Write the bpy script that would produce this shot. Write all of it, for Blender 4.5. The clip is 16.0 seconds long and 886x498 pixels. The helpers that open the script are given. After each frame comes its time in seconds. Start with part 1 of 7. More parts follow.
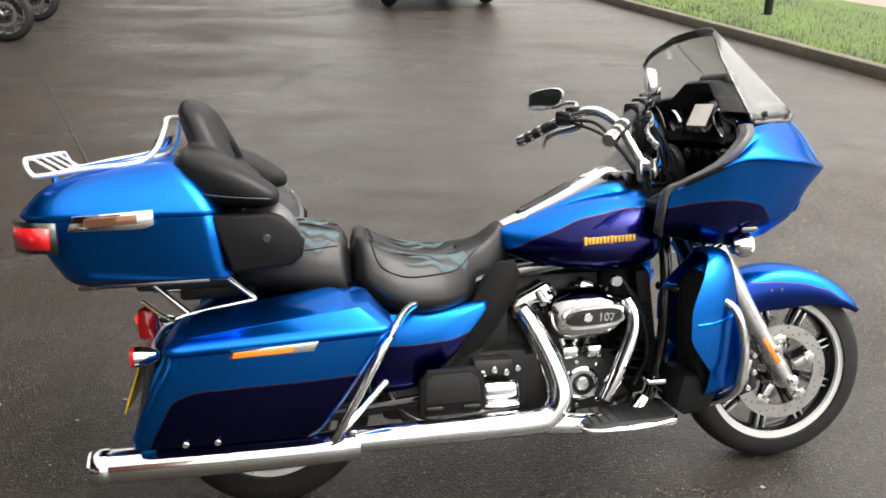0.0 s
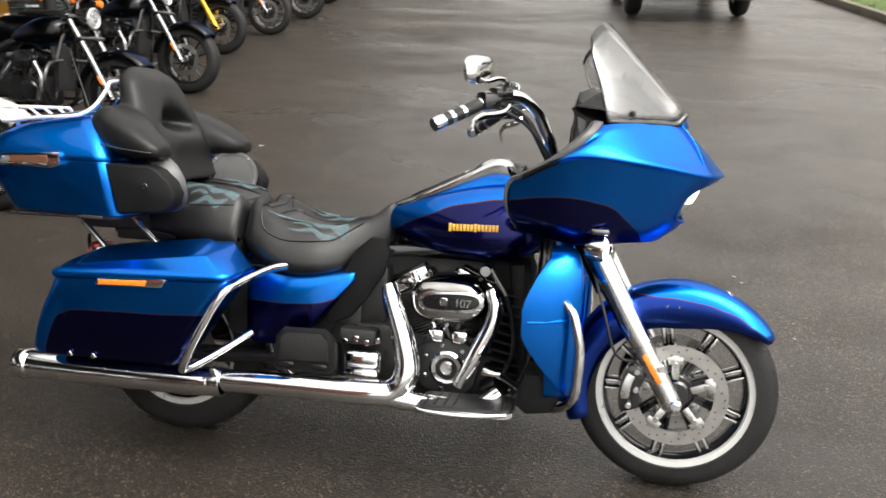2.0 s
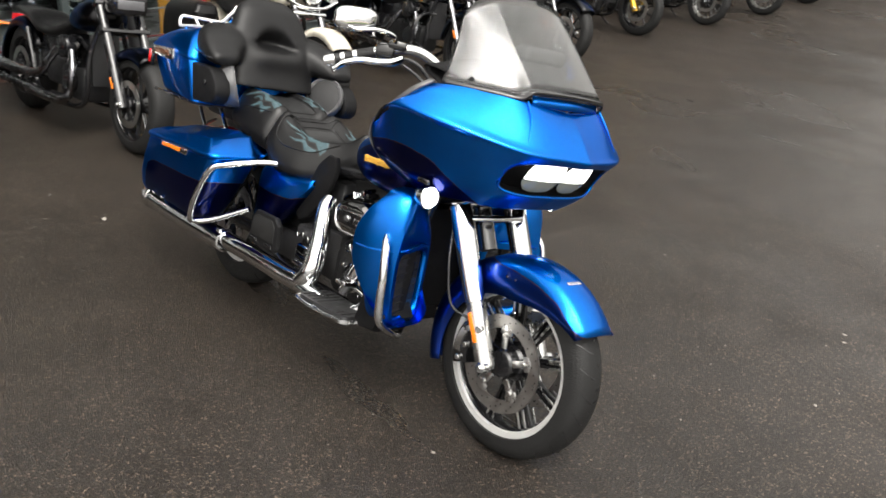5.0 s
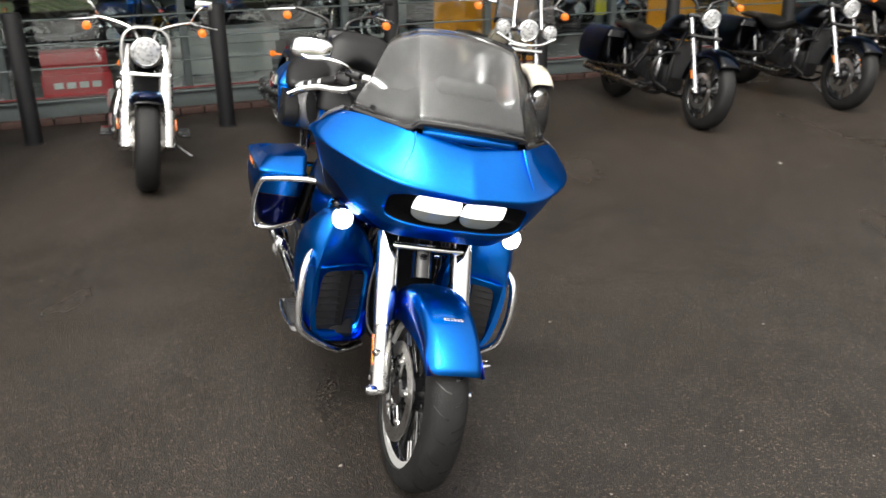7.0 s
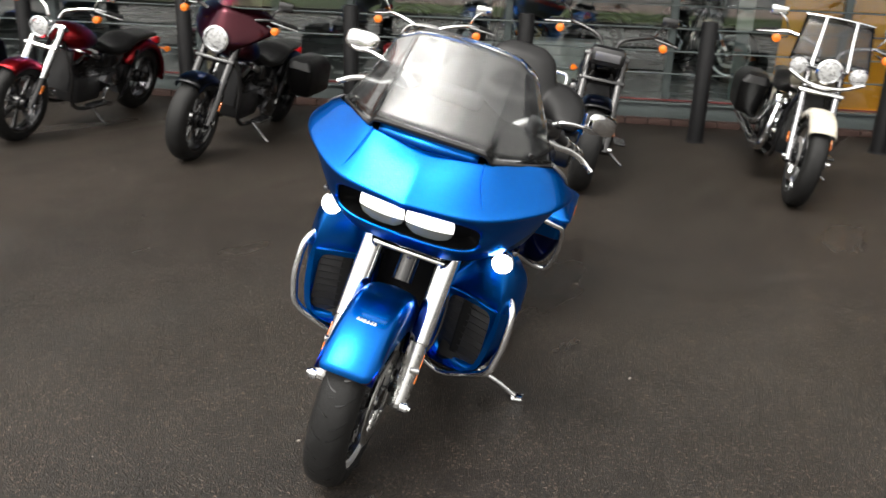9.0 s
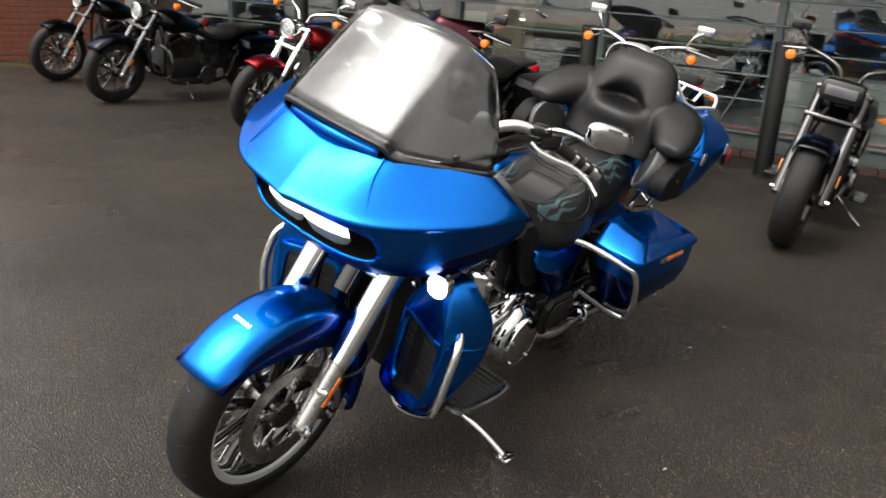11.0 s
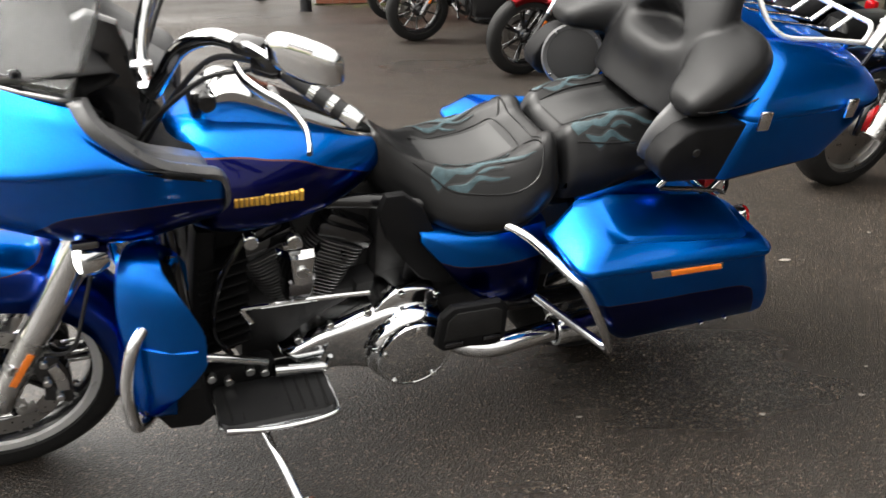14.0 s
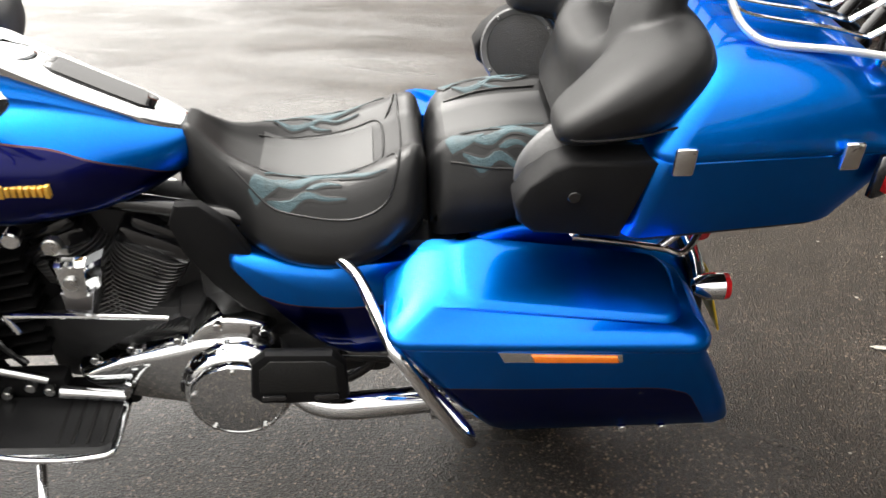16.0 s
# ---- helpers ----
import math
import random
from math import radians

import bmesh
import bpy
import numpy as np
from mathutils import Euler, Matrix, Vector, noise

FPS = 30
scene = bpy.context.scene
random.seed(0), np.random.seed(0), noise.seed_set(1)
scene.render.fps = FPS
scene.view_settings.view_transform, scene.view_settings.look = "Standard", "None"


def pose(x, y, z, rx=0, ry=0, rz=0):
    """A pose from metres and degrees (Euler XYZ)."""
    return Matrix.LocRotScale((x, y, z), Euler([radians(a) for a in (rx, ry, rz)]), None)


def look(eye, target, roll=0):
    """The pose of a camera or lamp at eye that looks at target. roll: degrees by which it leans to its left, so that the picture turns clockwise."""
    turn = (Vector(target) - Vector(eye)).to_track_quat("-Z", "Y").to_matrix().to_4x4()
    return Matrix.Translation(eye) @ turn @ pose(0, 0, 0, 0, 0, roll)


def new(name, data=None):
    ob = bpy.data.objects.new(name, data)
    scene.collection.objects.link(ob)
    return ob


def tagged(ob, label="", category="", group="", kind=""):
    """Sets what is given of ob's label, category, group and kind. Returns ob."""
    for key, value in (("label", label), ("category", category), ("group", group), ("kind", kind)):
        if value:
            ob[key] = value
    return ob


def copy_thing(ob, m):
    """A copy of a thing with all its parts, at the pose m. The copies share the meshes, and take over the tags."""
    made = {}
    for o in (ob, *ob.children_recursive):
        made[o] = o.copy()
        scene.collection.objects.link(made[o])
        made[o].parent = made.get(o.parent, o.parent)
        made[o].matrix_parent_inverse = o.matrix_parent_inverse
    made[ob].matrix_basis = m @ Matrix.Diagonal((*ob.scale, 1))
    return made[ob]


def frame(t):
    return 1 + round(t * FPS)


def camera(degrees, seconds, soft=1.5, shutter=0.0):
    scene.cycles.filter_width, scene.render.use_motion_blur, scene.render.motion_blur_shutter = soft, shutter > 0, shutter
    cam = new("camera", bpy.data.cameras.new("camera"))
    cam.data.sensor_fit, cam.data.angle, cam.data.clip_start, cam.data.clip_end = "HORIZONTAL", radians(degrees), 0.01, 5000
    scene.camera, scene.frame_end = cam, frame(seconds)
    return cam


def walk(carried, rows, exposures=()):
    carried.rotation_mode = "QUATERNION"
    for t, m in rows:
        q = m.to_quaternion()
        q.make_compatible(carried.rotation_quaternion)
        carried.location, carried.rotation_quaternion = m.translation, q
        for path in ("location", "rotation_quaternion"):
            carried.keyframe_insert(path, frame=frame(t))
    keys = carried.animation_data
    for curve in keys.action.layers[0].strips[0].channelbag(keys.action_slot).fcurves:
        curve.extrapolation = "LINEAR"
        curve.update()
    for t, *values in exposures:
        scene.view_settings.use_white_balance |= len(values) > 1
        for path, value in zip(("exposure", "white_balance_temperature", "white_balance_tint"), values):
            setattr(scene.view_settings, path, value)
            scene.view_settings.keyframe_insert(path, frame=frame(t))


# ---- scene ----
from mathutils.bvhtree import BVHTree

cam = camera(54.9, 16.0, soft=1.6, shutter=0.4)
PATH = [
    (0, (0.778, 0.27, 1.745), (0.538, 2.098, 0.969), 0.2),
    (0.5, (1.047, 0.309, 1.747), (0.682, 2.121, 0.983), 0.1),
    (1, (1.4, 0.307, 1.726), (0.821, 2.075, 0.993), 0.8),
    (1.5, (1.686, 0.385, 1.701), (0.972, 2.105, 0.972), -0.1),
    (2, (1.982, 0.505, 1.691), (1.106, 2.139, 0.941), -0.5),
    (2.5, (2.344, 0.594, 1.683), (1.302, 2.14, 0.959), -0.2),
    (3, (2.607, 0.723, 1.664), (1.403, 2.152, 0.95), -0.3),
    (3.5, (2.847, 0.919, 1.655), (1.494, 2.221, 0.965), 0.5),
    (4, (3.12, 1.117, 1.651), (1.643, 2.268, 0.949), 1.3),
    (4.2, (3.214, 1.205, 1.662), (1.699, 2.282, 0.926), 1.9),
    (6.3, (3.816, 2.416, 1.674), (1.971, 2.755, 0.981), 0.2),
    (6.5, (3.834, 2.567, 1.654), (1.973, 2.809, 0.963), 0.2),
    (7, (3.877, 2.942, 1.666), (2.006, 2.934, 0.957), -0.8),
    (7.5, (3.847, 3.275, 1.67), (2.003, 3.053, 0.928), -0.2),
    (8, (3.745, 3.595, 1.658), (1.925, 3.134, 0.968), 1.2),
    (8.5, (3.617, 3.921, 1.641), (1.879, 3.206, 0.956), 0.6),
    (9, (3.465, 4.207, 1.608), (1.817, 3.294, 0.937), 2.2),
    (9.5, (3.25, 4.421, 1.572), (1.731, 3.308, 0.898), 2.8),
    (9.7, (3.168, 4.5, 1.571), (1.691, 3.333, 0.895), 3.0),
    (11.8, (1.949, 4.853, 1.4), (1.061, 3.177, 0.765), 2.2),
    (12, (1.826, 4.856, 1.391), (1.017, 3.145, 0.744), 1.6),
    (12.5, (1.517, 4.835, 1.348), (0.861, 3.061, 0.697), 0.8),
    (13, (1.226, 4.801, 1.331), (0.717, 3.0, 0.628), 0.0),
    (13.5, (0.921, 4.775, 1.323), (0.603, 2.943, 0.588), 0.0),
    (14, (0.694, 4.709, 1.303), (0.471, 2.872, 0.545), 0.1),
    (14.5, (0.453, 4.58, 1.288), (0.294, 2.732, 0.539), 0.8),
    (15, (0.225, 4.456, 1.273), (0.129, 2.613, 0.502), -0.3),
    (15.5, (-0.008, 4.338, 1.253), (0.207, 2.504, 0.486), 0.1),
    (16, (-0.161, 4.199, 1.226), (0.187, 2.395, 0.435), 1.0),
]

walk(cam, [(t, look(eye, target, roll)) for t, eye, target, roll in PATH],
     exposures=[(0.0, 0.14), (1.5, 0.1), (3.0, 0.04), (4.2, 0.0), (6.3, -0.07), (9.7, -0.2), (11.8, -0.28), (12.5, -0.34), (13.0, -0.2), (13.5, 0.08), (14.0, 0.37), (14.5, 0.62), (15.0, 0.74), (16.0, 0.70)])

# ---- light: an even, bright overcast sky ----
world = bpy.data.worlds.new("overcast_sky")
scene.world = world
world.use_nodes = True
wn, wl = world.node_tree.nodes, world.node_tree.links
wn.clear()
sky = wn.new("ShaderNodeTexSky")
sky.sky_type = "NISHITA"
sky.sun_disc = False
sky.sun_elevation = radians(60)
sky.sun_rotation = radians(100)
sky.air_density, sky.dust_density, sky.ozone_density = 1.0, 6.0, 1.0
pale = wn.new("ShaderNodeHueSaturation")
pale.inputs["Saturation"].default_value = 0.0
back = wn.new("ShaderNodeBackground")
back.inputs["Strength"].default_value = 0.375
wout = wn.new("ShaderNodeOutputWorld")
wl.new(sky.outputs[0], pale.inputs["Color"])
warm = wn.new("ShaderNodeMix")
warm.data_type, warm.blend_type = "RGBA", "MULTIPLY"
warm.inputs[0].default_value = 1.0
warm.inputs[7].default_value = (1.0, 0.965, 0.91, 1)
wl.new(pale.outputs[0], warm.inputs[6])
# an overcast sky is brightest overhead and dims towards the horizon
way = wn.new("ShaderNodeTexCoord")
height = wn.new("ShaderNodeSeparateXYZ")
wl.new(way.outputs["Generated"], height.inputs[0])
rise = wn.new("ShaderNodeMapRange")
rise.inputs["From Min"].default_value, rise.inputs["From Max"].default_value = 0.0, 1.0
rise.inputs["To Min"].default_value, rise.inputs["To Max"].default_value = 0.86, 1.32
wl.new(height.outputs["Z"], rise.inputs["Value"])
dim = wn.new("ShaderNodeVectorMath")
dim.operation = "SCALE"
wl.new(warm.outputs[2], dim.inputs[0])
wl.new(rise.outputs["Result"], dim.inputs["Scale"])
wl.new(dim.outputs["Vector"], back.inputs["Color"])
wl.new(back.outputs[0], wout.inputs["Surface"])
sun_data = bpy.data.lights.new("sun", "SUN")
sun_data.energy, sun_data.angle, sun_data.color = 0.85, radians(150), (1.0, 0.97, 0.93)
sun = new("sun", sun_data)
sun.matrix_world = look((0, 0, 20), (-4.92, 0.87, 11.34))

# ---- mesh helpers ----
def crom(pts, n):
    """n + 1 points on a smooth curve through pts."""
    p = [Vector(q) for q in pts]
    if len(p) == 2:
        return [p[0].lerp(p[1], i / n) for i in range(n + 1)]
    p = [2 * p[0] - p[1]] + p + [2 * p[-1] - p[-2]]
    segs, res = len(p) - 3, []
    for i in range(n + 1):
        u = i / n * segs
        k = min(int(u), segs - 1)
        f = u - k
        a, b, c, d = p[k:k + 4]
        res.append(0.5 * (2 * b + (c - a) * f + (2 * a - 5 * b + 4 * c - d) * f * f + (3 * b - a - 3 * c + d) * f ** 3))
    return res


def skin(bm, rows, closed=False, cap=False):
    """Quads between rows of points; closed: each row is a ring."""
    vs = [[bm.verts.new(p) for p in r] for r in rows]
    m = len(vs[0])
    for a, b in zip(vs, vs[1:]):
        for i in range(m if closed else m - 1):
            j = (i + 1) % m
            bm.faces.new((a[i], a[j], b[j], b[i]))
    if cap:
        bm.faces.new(vs[0][::-1])
        bm.faces.new(vs[-1])
    return vs


def tube(bm, pts, r, seg=10, n=0, cap=True):
    """A round bar along a smooth line; r may be a list along it."""
    line = crom(pts, n or max(2, (len(pts) - 1) * 5))
    rows, side = [], None
    for i, p in enumerate(line):
        d = (line[min(i + 1, len(line) - 1)] - line[max(i - 1, 0)]).normalized()
        if side is None:
            side = d.orthogonal().normalized()
        side = (side - d * side.dot(d)).normalized()
        up = d.cross(side)
        f = i / (len(line) - 1)
        if isinstance(r, (list, tuple)):
            g = f * (len(r) - 1)
            k = min(int(g), len(r) - 2)
            rad = r[k] + (r[k + 1] - r[k]) * (g - k)
        else:
            rad = r
        rows.append([p + rad * (math.cos(a) * side + math.sin(a) * up) for a in [2 * math.pi * j / seg for j in range(seg)]])
    skin(bm, rows, True, cap)
    return bm


def lathe(bm, prof, seg=32, at=(0, 0, 0), m=None, closed=False):
    """Turns (radius, along) about the y axis."""
    rows = []
    for i in range(seg):
        a = 2 * math.pi * i / seg
        row = [Vector((r * math.cos(a), h, r * math.sin(a))) for r, h in prof]
        rows.append([(m @ p if m else p) + Vector(at) for p in row])
    vs = [[bm.verts.new(p) for p in r] for r in rows]
    k = len(prof)
    for i in range(seg):
        a, b = vs[i], vs[(i + 1) % seg]
        for j in range(k if closed else k - 1):
            h = (j + 1) % k
            bm.faces.new((a[j], b[j], b[h], a[h]))
    return bm


def disc(bm, at, r, depth, seg=24, m=None, bevel=0.15):
    """A capped round slab about the y axis, with softened rims."""
    e = min(r, depth) * bevel
    h = depth / 2
    return lathe(bm, [(0.0005, -h), (r - e, -h), (r, -h + e), (r, h - e), (r - e, h), (0.0005, h)], seg, at, m)


def block(bm, c, s, bev=0.0, m=None, seg=2):
    """A box of size s about c, its edges rounded by bev."""
    ret = bmesh.ops.create_cube(bm, size=1.0)
    vs = ret["verts"]
    for v in vs:
        v.co = Vector((v.co.x * s[0], v.co.y * s[1], v.co.z * s[2]))
    if bev:
        es = {e for v in vs for e in v.link_edges}
        ret = bmesh.ops.bevel(bm, geom=list(es), offset=bev, segments=seg, affect="EDGES", profile=0.5)
        vs = list({v for f in ret["faces"] for v in f.verts} | {v for v in vs if v.is_valid})
    for v in vs:
        v.co = (m @ v.co if m else v.co) + Vector(c)
    return bm


def plate(bm, outline, y0, y1, bev=0.0, m=None):
    """A slab with the outline (x, z), from y0 to y1."""
    a = [bm.verts.new((x, y0, z)) for x, z in outline]
    b = [bm.verts.new((x, y1, z)) for x, z in outline]
    n = len(outline)
    faces = [bm.faces.new(a), bm.faces.new(b[::-1])] + [bm.faces.new((a[j], a[i], b[i], b[j])) for i in range(n) for j in [(i + 1) % n]]
    vs = a + b
    if bev:
        es = [e for f in faces[:2] for e in f.edges]
        ret = bmesh.ops.bevel(bm, geom=es, offset=bev, segments=2, affect="EDGES", profile=0.5)
        vs = list({v for f in ret["faces"] for v in f.verts} | {v for v in vs if v.is_valid})
    if m:
        for v in vs:
            v.co = m @ v.co
    return bm


def dome(bm, outline, y0, y1, inset, n=6):
    """A cover with the outline (x, z) whose face swells from y0 to y1 with rounded shoulders."""
    cx, cz = sum(p[0] for p in outline) / len(outline), sum(p[1] for p in outline) / len(outline)
    rows = [[Vector((x, y0, z)) for x, z in outline]]
    for i in range(n + 1):
        a = math.pi / 2 * i / n
        y = y0 + (y1 - y0) * (0.35 + 0.65 * math.sin(a))
        row = []
        for x, z in outline:
            d = Vector((x - cx, z - cz))
            k = max(0.05, 1 - inset * (1 - math.cos(a)) / max(d.length, 0.02))
            row.append(Vector((cx + d.x * k, y, cz + d.y * k)))
        rows.append(row)
    skin(bm, rows, True, True)
    return bm


def oval(cx, cz, a, b, n=24, p=2.0, turn=0.0):
    """A rounded outline; p over 2 is squarer."""
    res = []
    for i in range(n):
        t = 2 * math.pi * i / n
        c, s = math.cos(t), math.sin(t)
        x, z = a * math.copysign(abs(c) ** (2 / p), c), b * math.copysign(abs(s) ** (2 / p), s)
        res.append((cx + x * math.cos(turn) - z * math.sin(turn), cz + x * math.sin(turn) + z * math.cos(turn)))
    return res


def part(name, bm, mat, parent=None, label="", angle=40):
    """One mesh object, under a thing or under a part."""
    bmesh.ops.recalc_face_normals(bm, faces=bm.faces)
    me = bpy.data.meshes.new(name)
    bm.to_mesh(me)
    bm.free()
    for k in (mat if isinstance(mat, (list, tuple)) else [mat]):
        me.materials.append(k)
    me.polygons.foreach_set("use_smooth", [True] * len(me.polygons))
    me.set_sharp_from_angle(angle=radians(angle))
    ob = new(name, me)
    ob.parent = parent
    return tagged(ob, label) if label else ob


def thing(name, m, label, category, group="", kind=""):
    """An Empty at the base of a thing."""
    ob = new(name)
    ob.empty_display_size = 0.2
    ob.matrix_world = m
    return tagged(ob, label, category, group, kind)


def solid(ob, t, offset=-1.0):
    md = ob.modifiers.new("thickness", "SOLIDIFY")
    md.thickness, md.offset = t, offset
    return ob


def B():
    return bmesh.new()


# ---- materials ----
def material(name, color, rough=0.5, metal=0.0, coat=0.0, vary=0.12, scale=12.0, bump=0.0, bscale=80.0, rvary=0.1, other=None, spec=0.5):
    """A surface with two scales of colour change, uneven gloss and fine relief."""
    mt = bpy.data.materials.new(name)
    mt.use_nodes = True
    nt = mt.node_tree
    N, Lk = nt.nodes, nt.links
    bs = N["Principled BSDF"]
    tc = N.new("ShaderNodeTexCoord")
    n1 = N.new("ShaderNodeTexNoise")
    n1.inputs["Scale"].default_value, n1.inputs["Detail"].default_value = scale, 6.0
    n2 = N.new("ShaderNodeTexNoise")
    n2.inputs["Scale"].default_value, n2.inputs["Detail"].default_value = scale * 9, 3.0
    mx = N.new("ShaderNodeMix")
    mx.data_type = "FLOAT"
    mx.inputs[0].default_value = 0.4
    Lk.new(tc.outputs["Object"], n1.inputs["Vector"])
    Lk.new(tc.outputs["Object"], n2.inputs["Vector"])
    Lk.new(n1.outputs["Fac"], mx.inputs[2])
    Lk.new(n2.outputs["Fac"], mx.inputs[3])
    rp = N.new("ShaderNodeValToRGB")
    c = Vector(color)
    o = Vector(other) if other else c * (1 + vary)
    rp.color_ramp.elements[0].position, rp.color_ramp.elements[1].position = 0.32, 0.68
    rp.color_ramp.elements[0].color = (*(c * (1 - vary)), 1)
    rp.color_ramp.elements[1].color = (*o, 1)
    Lk.new(mx.outputs[0], rp.inputs["Fac"])
    Lk.new(rp.outputs["Color"], bs.inputs["Base Color"])
    mr = N.new("ShaderNodeMapRange")
    mr.inputs["To Min"].default_value, mr.inputs["To Max"].default_value = max(0.02, rough - rvary), min(1, rough + rvary)
    mr.inputs["From Min"].default_value, mr.inputs["From Max"].default_value = 0.3, 0.7
    Lk.new(n1.outputs["Fac"], mr.inputs["Value"])
    Lk.new(mr.outputs["Result"], bs.inputs["Roughness"])
    bs.inputs["Metallic"].default_value = metal
    bs.inputs["Coat Weight"].default_value = coat
    bs.inputs["Coat Roughness"].default_value = 0.015
    bs.inputs["Specular IOR Level"].default_value = spec
    if bump:
        nb = N.new("ShaderNodeTexNoise")
        nb.inputs["Scale"].default_value, nb.inputs["Detail"].default_value = bscale, 4.0
        bp = N.new("ShaderNodeBump")
        bp.inputs["Strength"].default_value, bp.inputs["Distance"].default_value = bump, 0.01
        Lk.new(tc.outputs["Object"], nb.inputs["Vector"])
        Lk.new(nb.outputs["Fac"], bp.inputs["Height"])
        Lk.new(bp.outputs["Normal"], bs.inputs["Normal"])
    return mt


def flake_paint(name, light, dark=None, line=(), invert=False):
    """Metallic paint under clear coat. line: the height (x, z) of the border below which the second colour lies, with a thin red-gold stripe on it."""
    mt = material(name, light, 0.30, 1.0, 0.33, 0.05, 4.0, 0.0, rvary=0.02)
    nt = mt.node_tree
    N, Lk = nt.nodes, nt.links
    bs = N["Principled BSDF"]
    bs.inputs["Specular Tint"].default_value = (0.12, 0.5, 1.0, 1)
    tc = N["Texture Coordinate"]
    fl = N.new("ShaderNodeTexVoronoi")
    fl.inputs["Scale"].default_value = 900.0
    nm = N.new("ShaderNodeBump")
    nm.inputs["Strength"].default_value, nm.inputs["Distance"].default_value = 0.012, 0.001
    Lk.new(tc.outputs["Object"], fl.inputs["Vector"])
    Lk.new(fl.outputs["Distance"], nm.inputs["Height"])
    Lk.new(nm.outputs["Normal"], bs.inputs["Normal"])
    if not dark:
        return mt
    sp = N.new("ShaderNodeSeparateXYZ")
    Lk.new(tc.outputs["Object"], sp.inputs[0])
    x0, x1 = line[0][0], line[-1][0]
    zs = [z for _, z in line]
    z0, z1 = min(zs) - 0.01, max(zs) + 0.01
    mr = N.new("ShaderNodeMapRange")
    mr.inputs["From Min"].default_value, mr.inputs["From Max"].default_value = x0, x1
    Lk.new(sp.outputs["X"], mr.inputs["Value"])
    rp = N.new("ShaderNodeValToRGB")
    rp.color_ramp.interpolation = "CARDINAL"
    el = rp.color_ramp.elements
    while len(el) < len(line):
        el.new(0.5)
    for e, (x, z) in zip(el, line):
        e.position = (x - x0) / (x1 - x0)
    for e, (x, z) in zip(el, line):
        g = (z - z0) / (z1 - z0)
        e.color = (g, g, g, 1)
    Lk.new(mr.outputs["Result"], rp.inputs["Fac"])
    zz = N.new("ShaderNodeMapRange")
    zz.inputs["To Min"].default_value, zz.inputs["To Max"].default_value = z0, z1
    Lk.new(rp.outputs["Color"], zz.inputs["Value"])
    df = N.new("ShaderNodeMath")
    df.operation = "SUBTRACT"
    Lk.new(sp.outputs["Z"], df.inputs[0])
    Lk.new(zz.outputs["Result"], df.inputs[1])
    ab = N.new("ShaderNodeMath")
    ab.operation = "LESS_THAN"
    ab.inputs[1].default_value = 0.0
    Lk.new(df.outputs[0], ab.inputs[0])
    m1 = N.new("ShaderNodeMix")
    m1.data_type = "RGBA"
    Lk.new(ab.outputs[0], m1.inputs[0])
    Lk.new(N["Color Ramp"].outputs["Color"], m1.inputs[6])
    m1.inputs[7].default_value = (*dark, 1)
    mod = N.new("ShaderNodeMath")
    mod.operation = "ABSOLUTE"
    Lk.new(df.outputs[0], mod.inputs[0])
    st = N.new("ShaderNodeMath")
    st.operation = "LESS_THAN"
    st.inputs[1].default_value = 0.0014
    Lk.new(mod.outputs[0], st.inputs[0])
    m2 = N.new("ShaderNodeMix")
    m2.data_type = "RGBA"
    Lk.new(st.outputs[0], m2.inputs[0])
    Lk.new(m1.outputs[2], m2.inputs[6])
    m2.inputs[7].default_value = (0.13, 0.06, 0.06, 1)
    Lk.new(m2.outputs[2], bs.inputs["Base Color"])
    return mt


def clear(name, tint, rough=0.02, ior=1.45):
    mt = bpy.data.materials.new(name)
    mt.use_nodes = True
    bs = mt.node_tree.nodes["Principled BSDF"]
    bs.inputs["Base Color"].default_value = (*tint, 1)
    bs.inputs["Transmission Weight"].default_value = 1.0
    bs.inputs["Roughness"].default_value = rough
    bs.inputs["IOR"].default_value = ior
    return mt


def glow(name, color, strength):
    mt = bpy.data.materials.new(name)
    mt.use_nodes = True
    bs = mt.node_tree.nodes["Principled BSDF"]
    bs.inputs["Base Color"].default_value = (*color, 1)
    bs.inputs["Roughness"].default_value = 0.15
    bs.inputs["Emission Color"].default_value = (*color, 1)
    bs.inputs["Emission Strength"].default_value = strength
    return mt


BLUE, NAVY = (0.0, 0.152, 0.63), (0.004, 0.005, 0.070)
blue_paint = flake_paint("electric_blue_paint", BLUE)
bag_paint = flake_paint("bag_two_tone_paint", BLUE, NAVY, [(-0.32, 0.30), (-0.27, 0.36), (-0.22, 0.452), (-0.17, 0.488), (-0.05, 0.497), (0.15, 0.503), (0.33, 0.514), (0.45, 0.52)])
tank_paint = flake_paint("tank_two_tone_paint", BLUE, NAVY, [(0.68, 0.735), (0.78, 0.775), (0.9, 0.83), (1.02, 0.862), (1.14, 0.872), (1.25, 0.86)])
fairing_paint = flake_paint("fairing_two_tone_paint", BLUE, NAVY, [(1.10, 0.885), (1.22, 0.903), (1.34, 0.90), (1.42, 0.87), (1.48, 0.80), (1.52, 0.72), (1.56, 0.60), (1.75, 0.55)])
cover_paint = flake_paint("cover_two_tone_paint", BLUE, NAVY, [(0.30, 0.515), (0.45, 0.517), (0.56, 0.53), (0.62, 0.56), (0.70, 0.62)])
chrome = material("chrome", (0.78, 0.79, 0.80), 0.07, 1.0, vary=0.03, scale=6, rvary=0.04)
bright_alu = material("bright_machined_aluminium", (0.62, 0.62, 0.61), 0.36, 0.45, vary=0.04, scale=30)
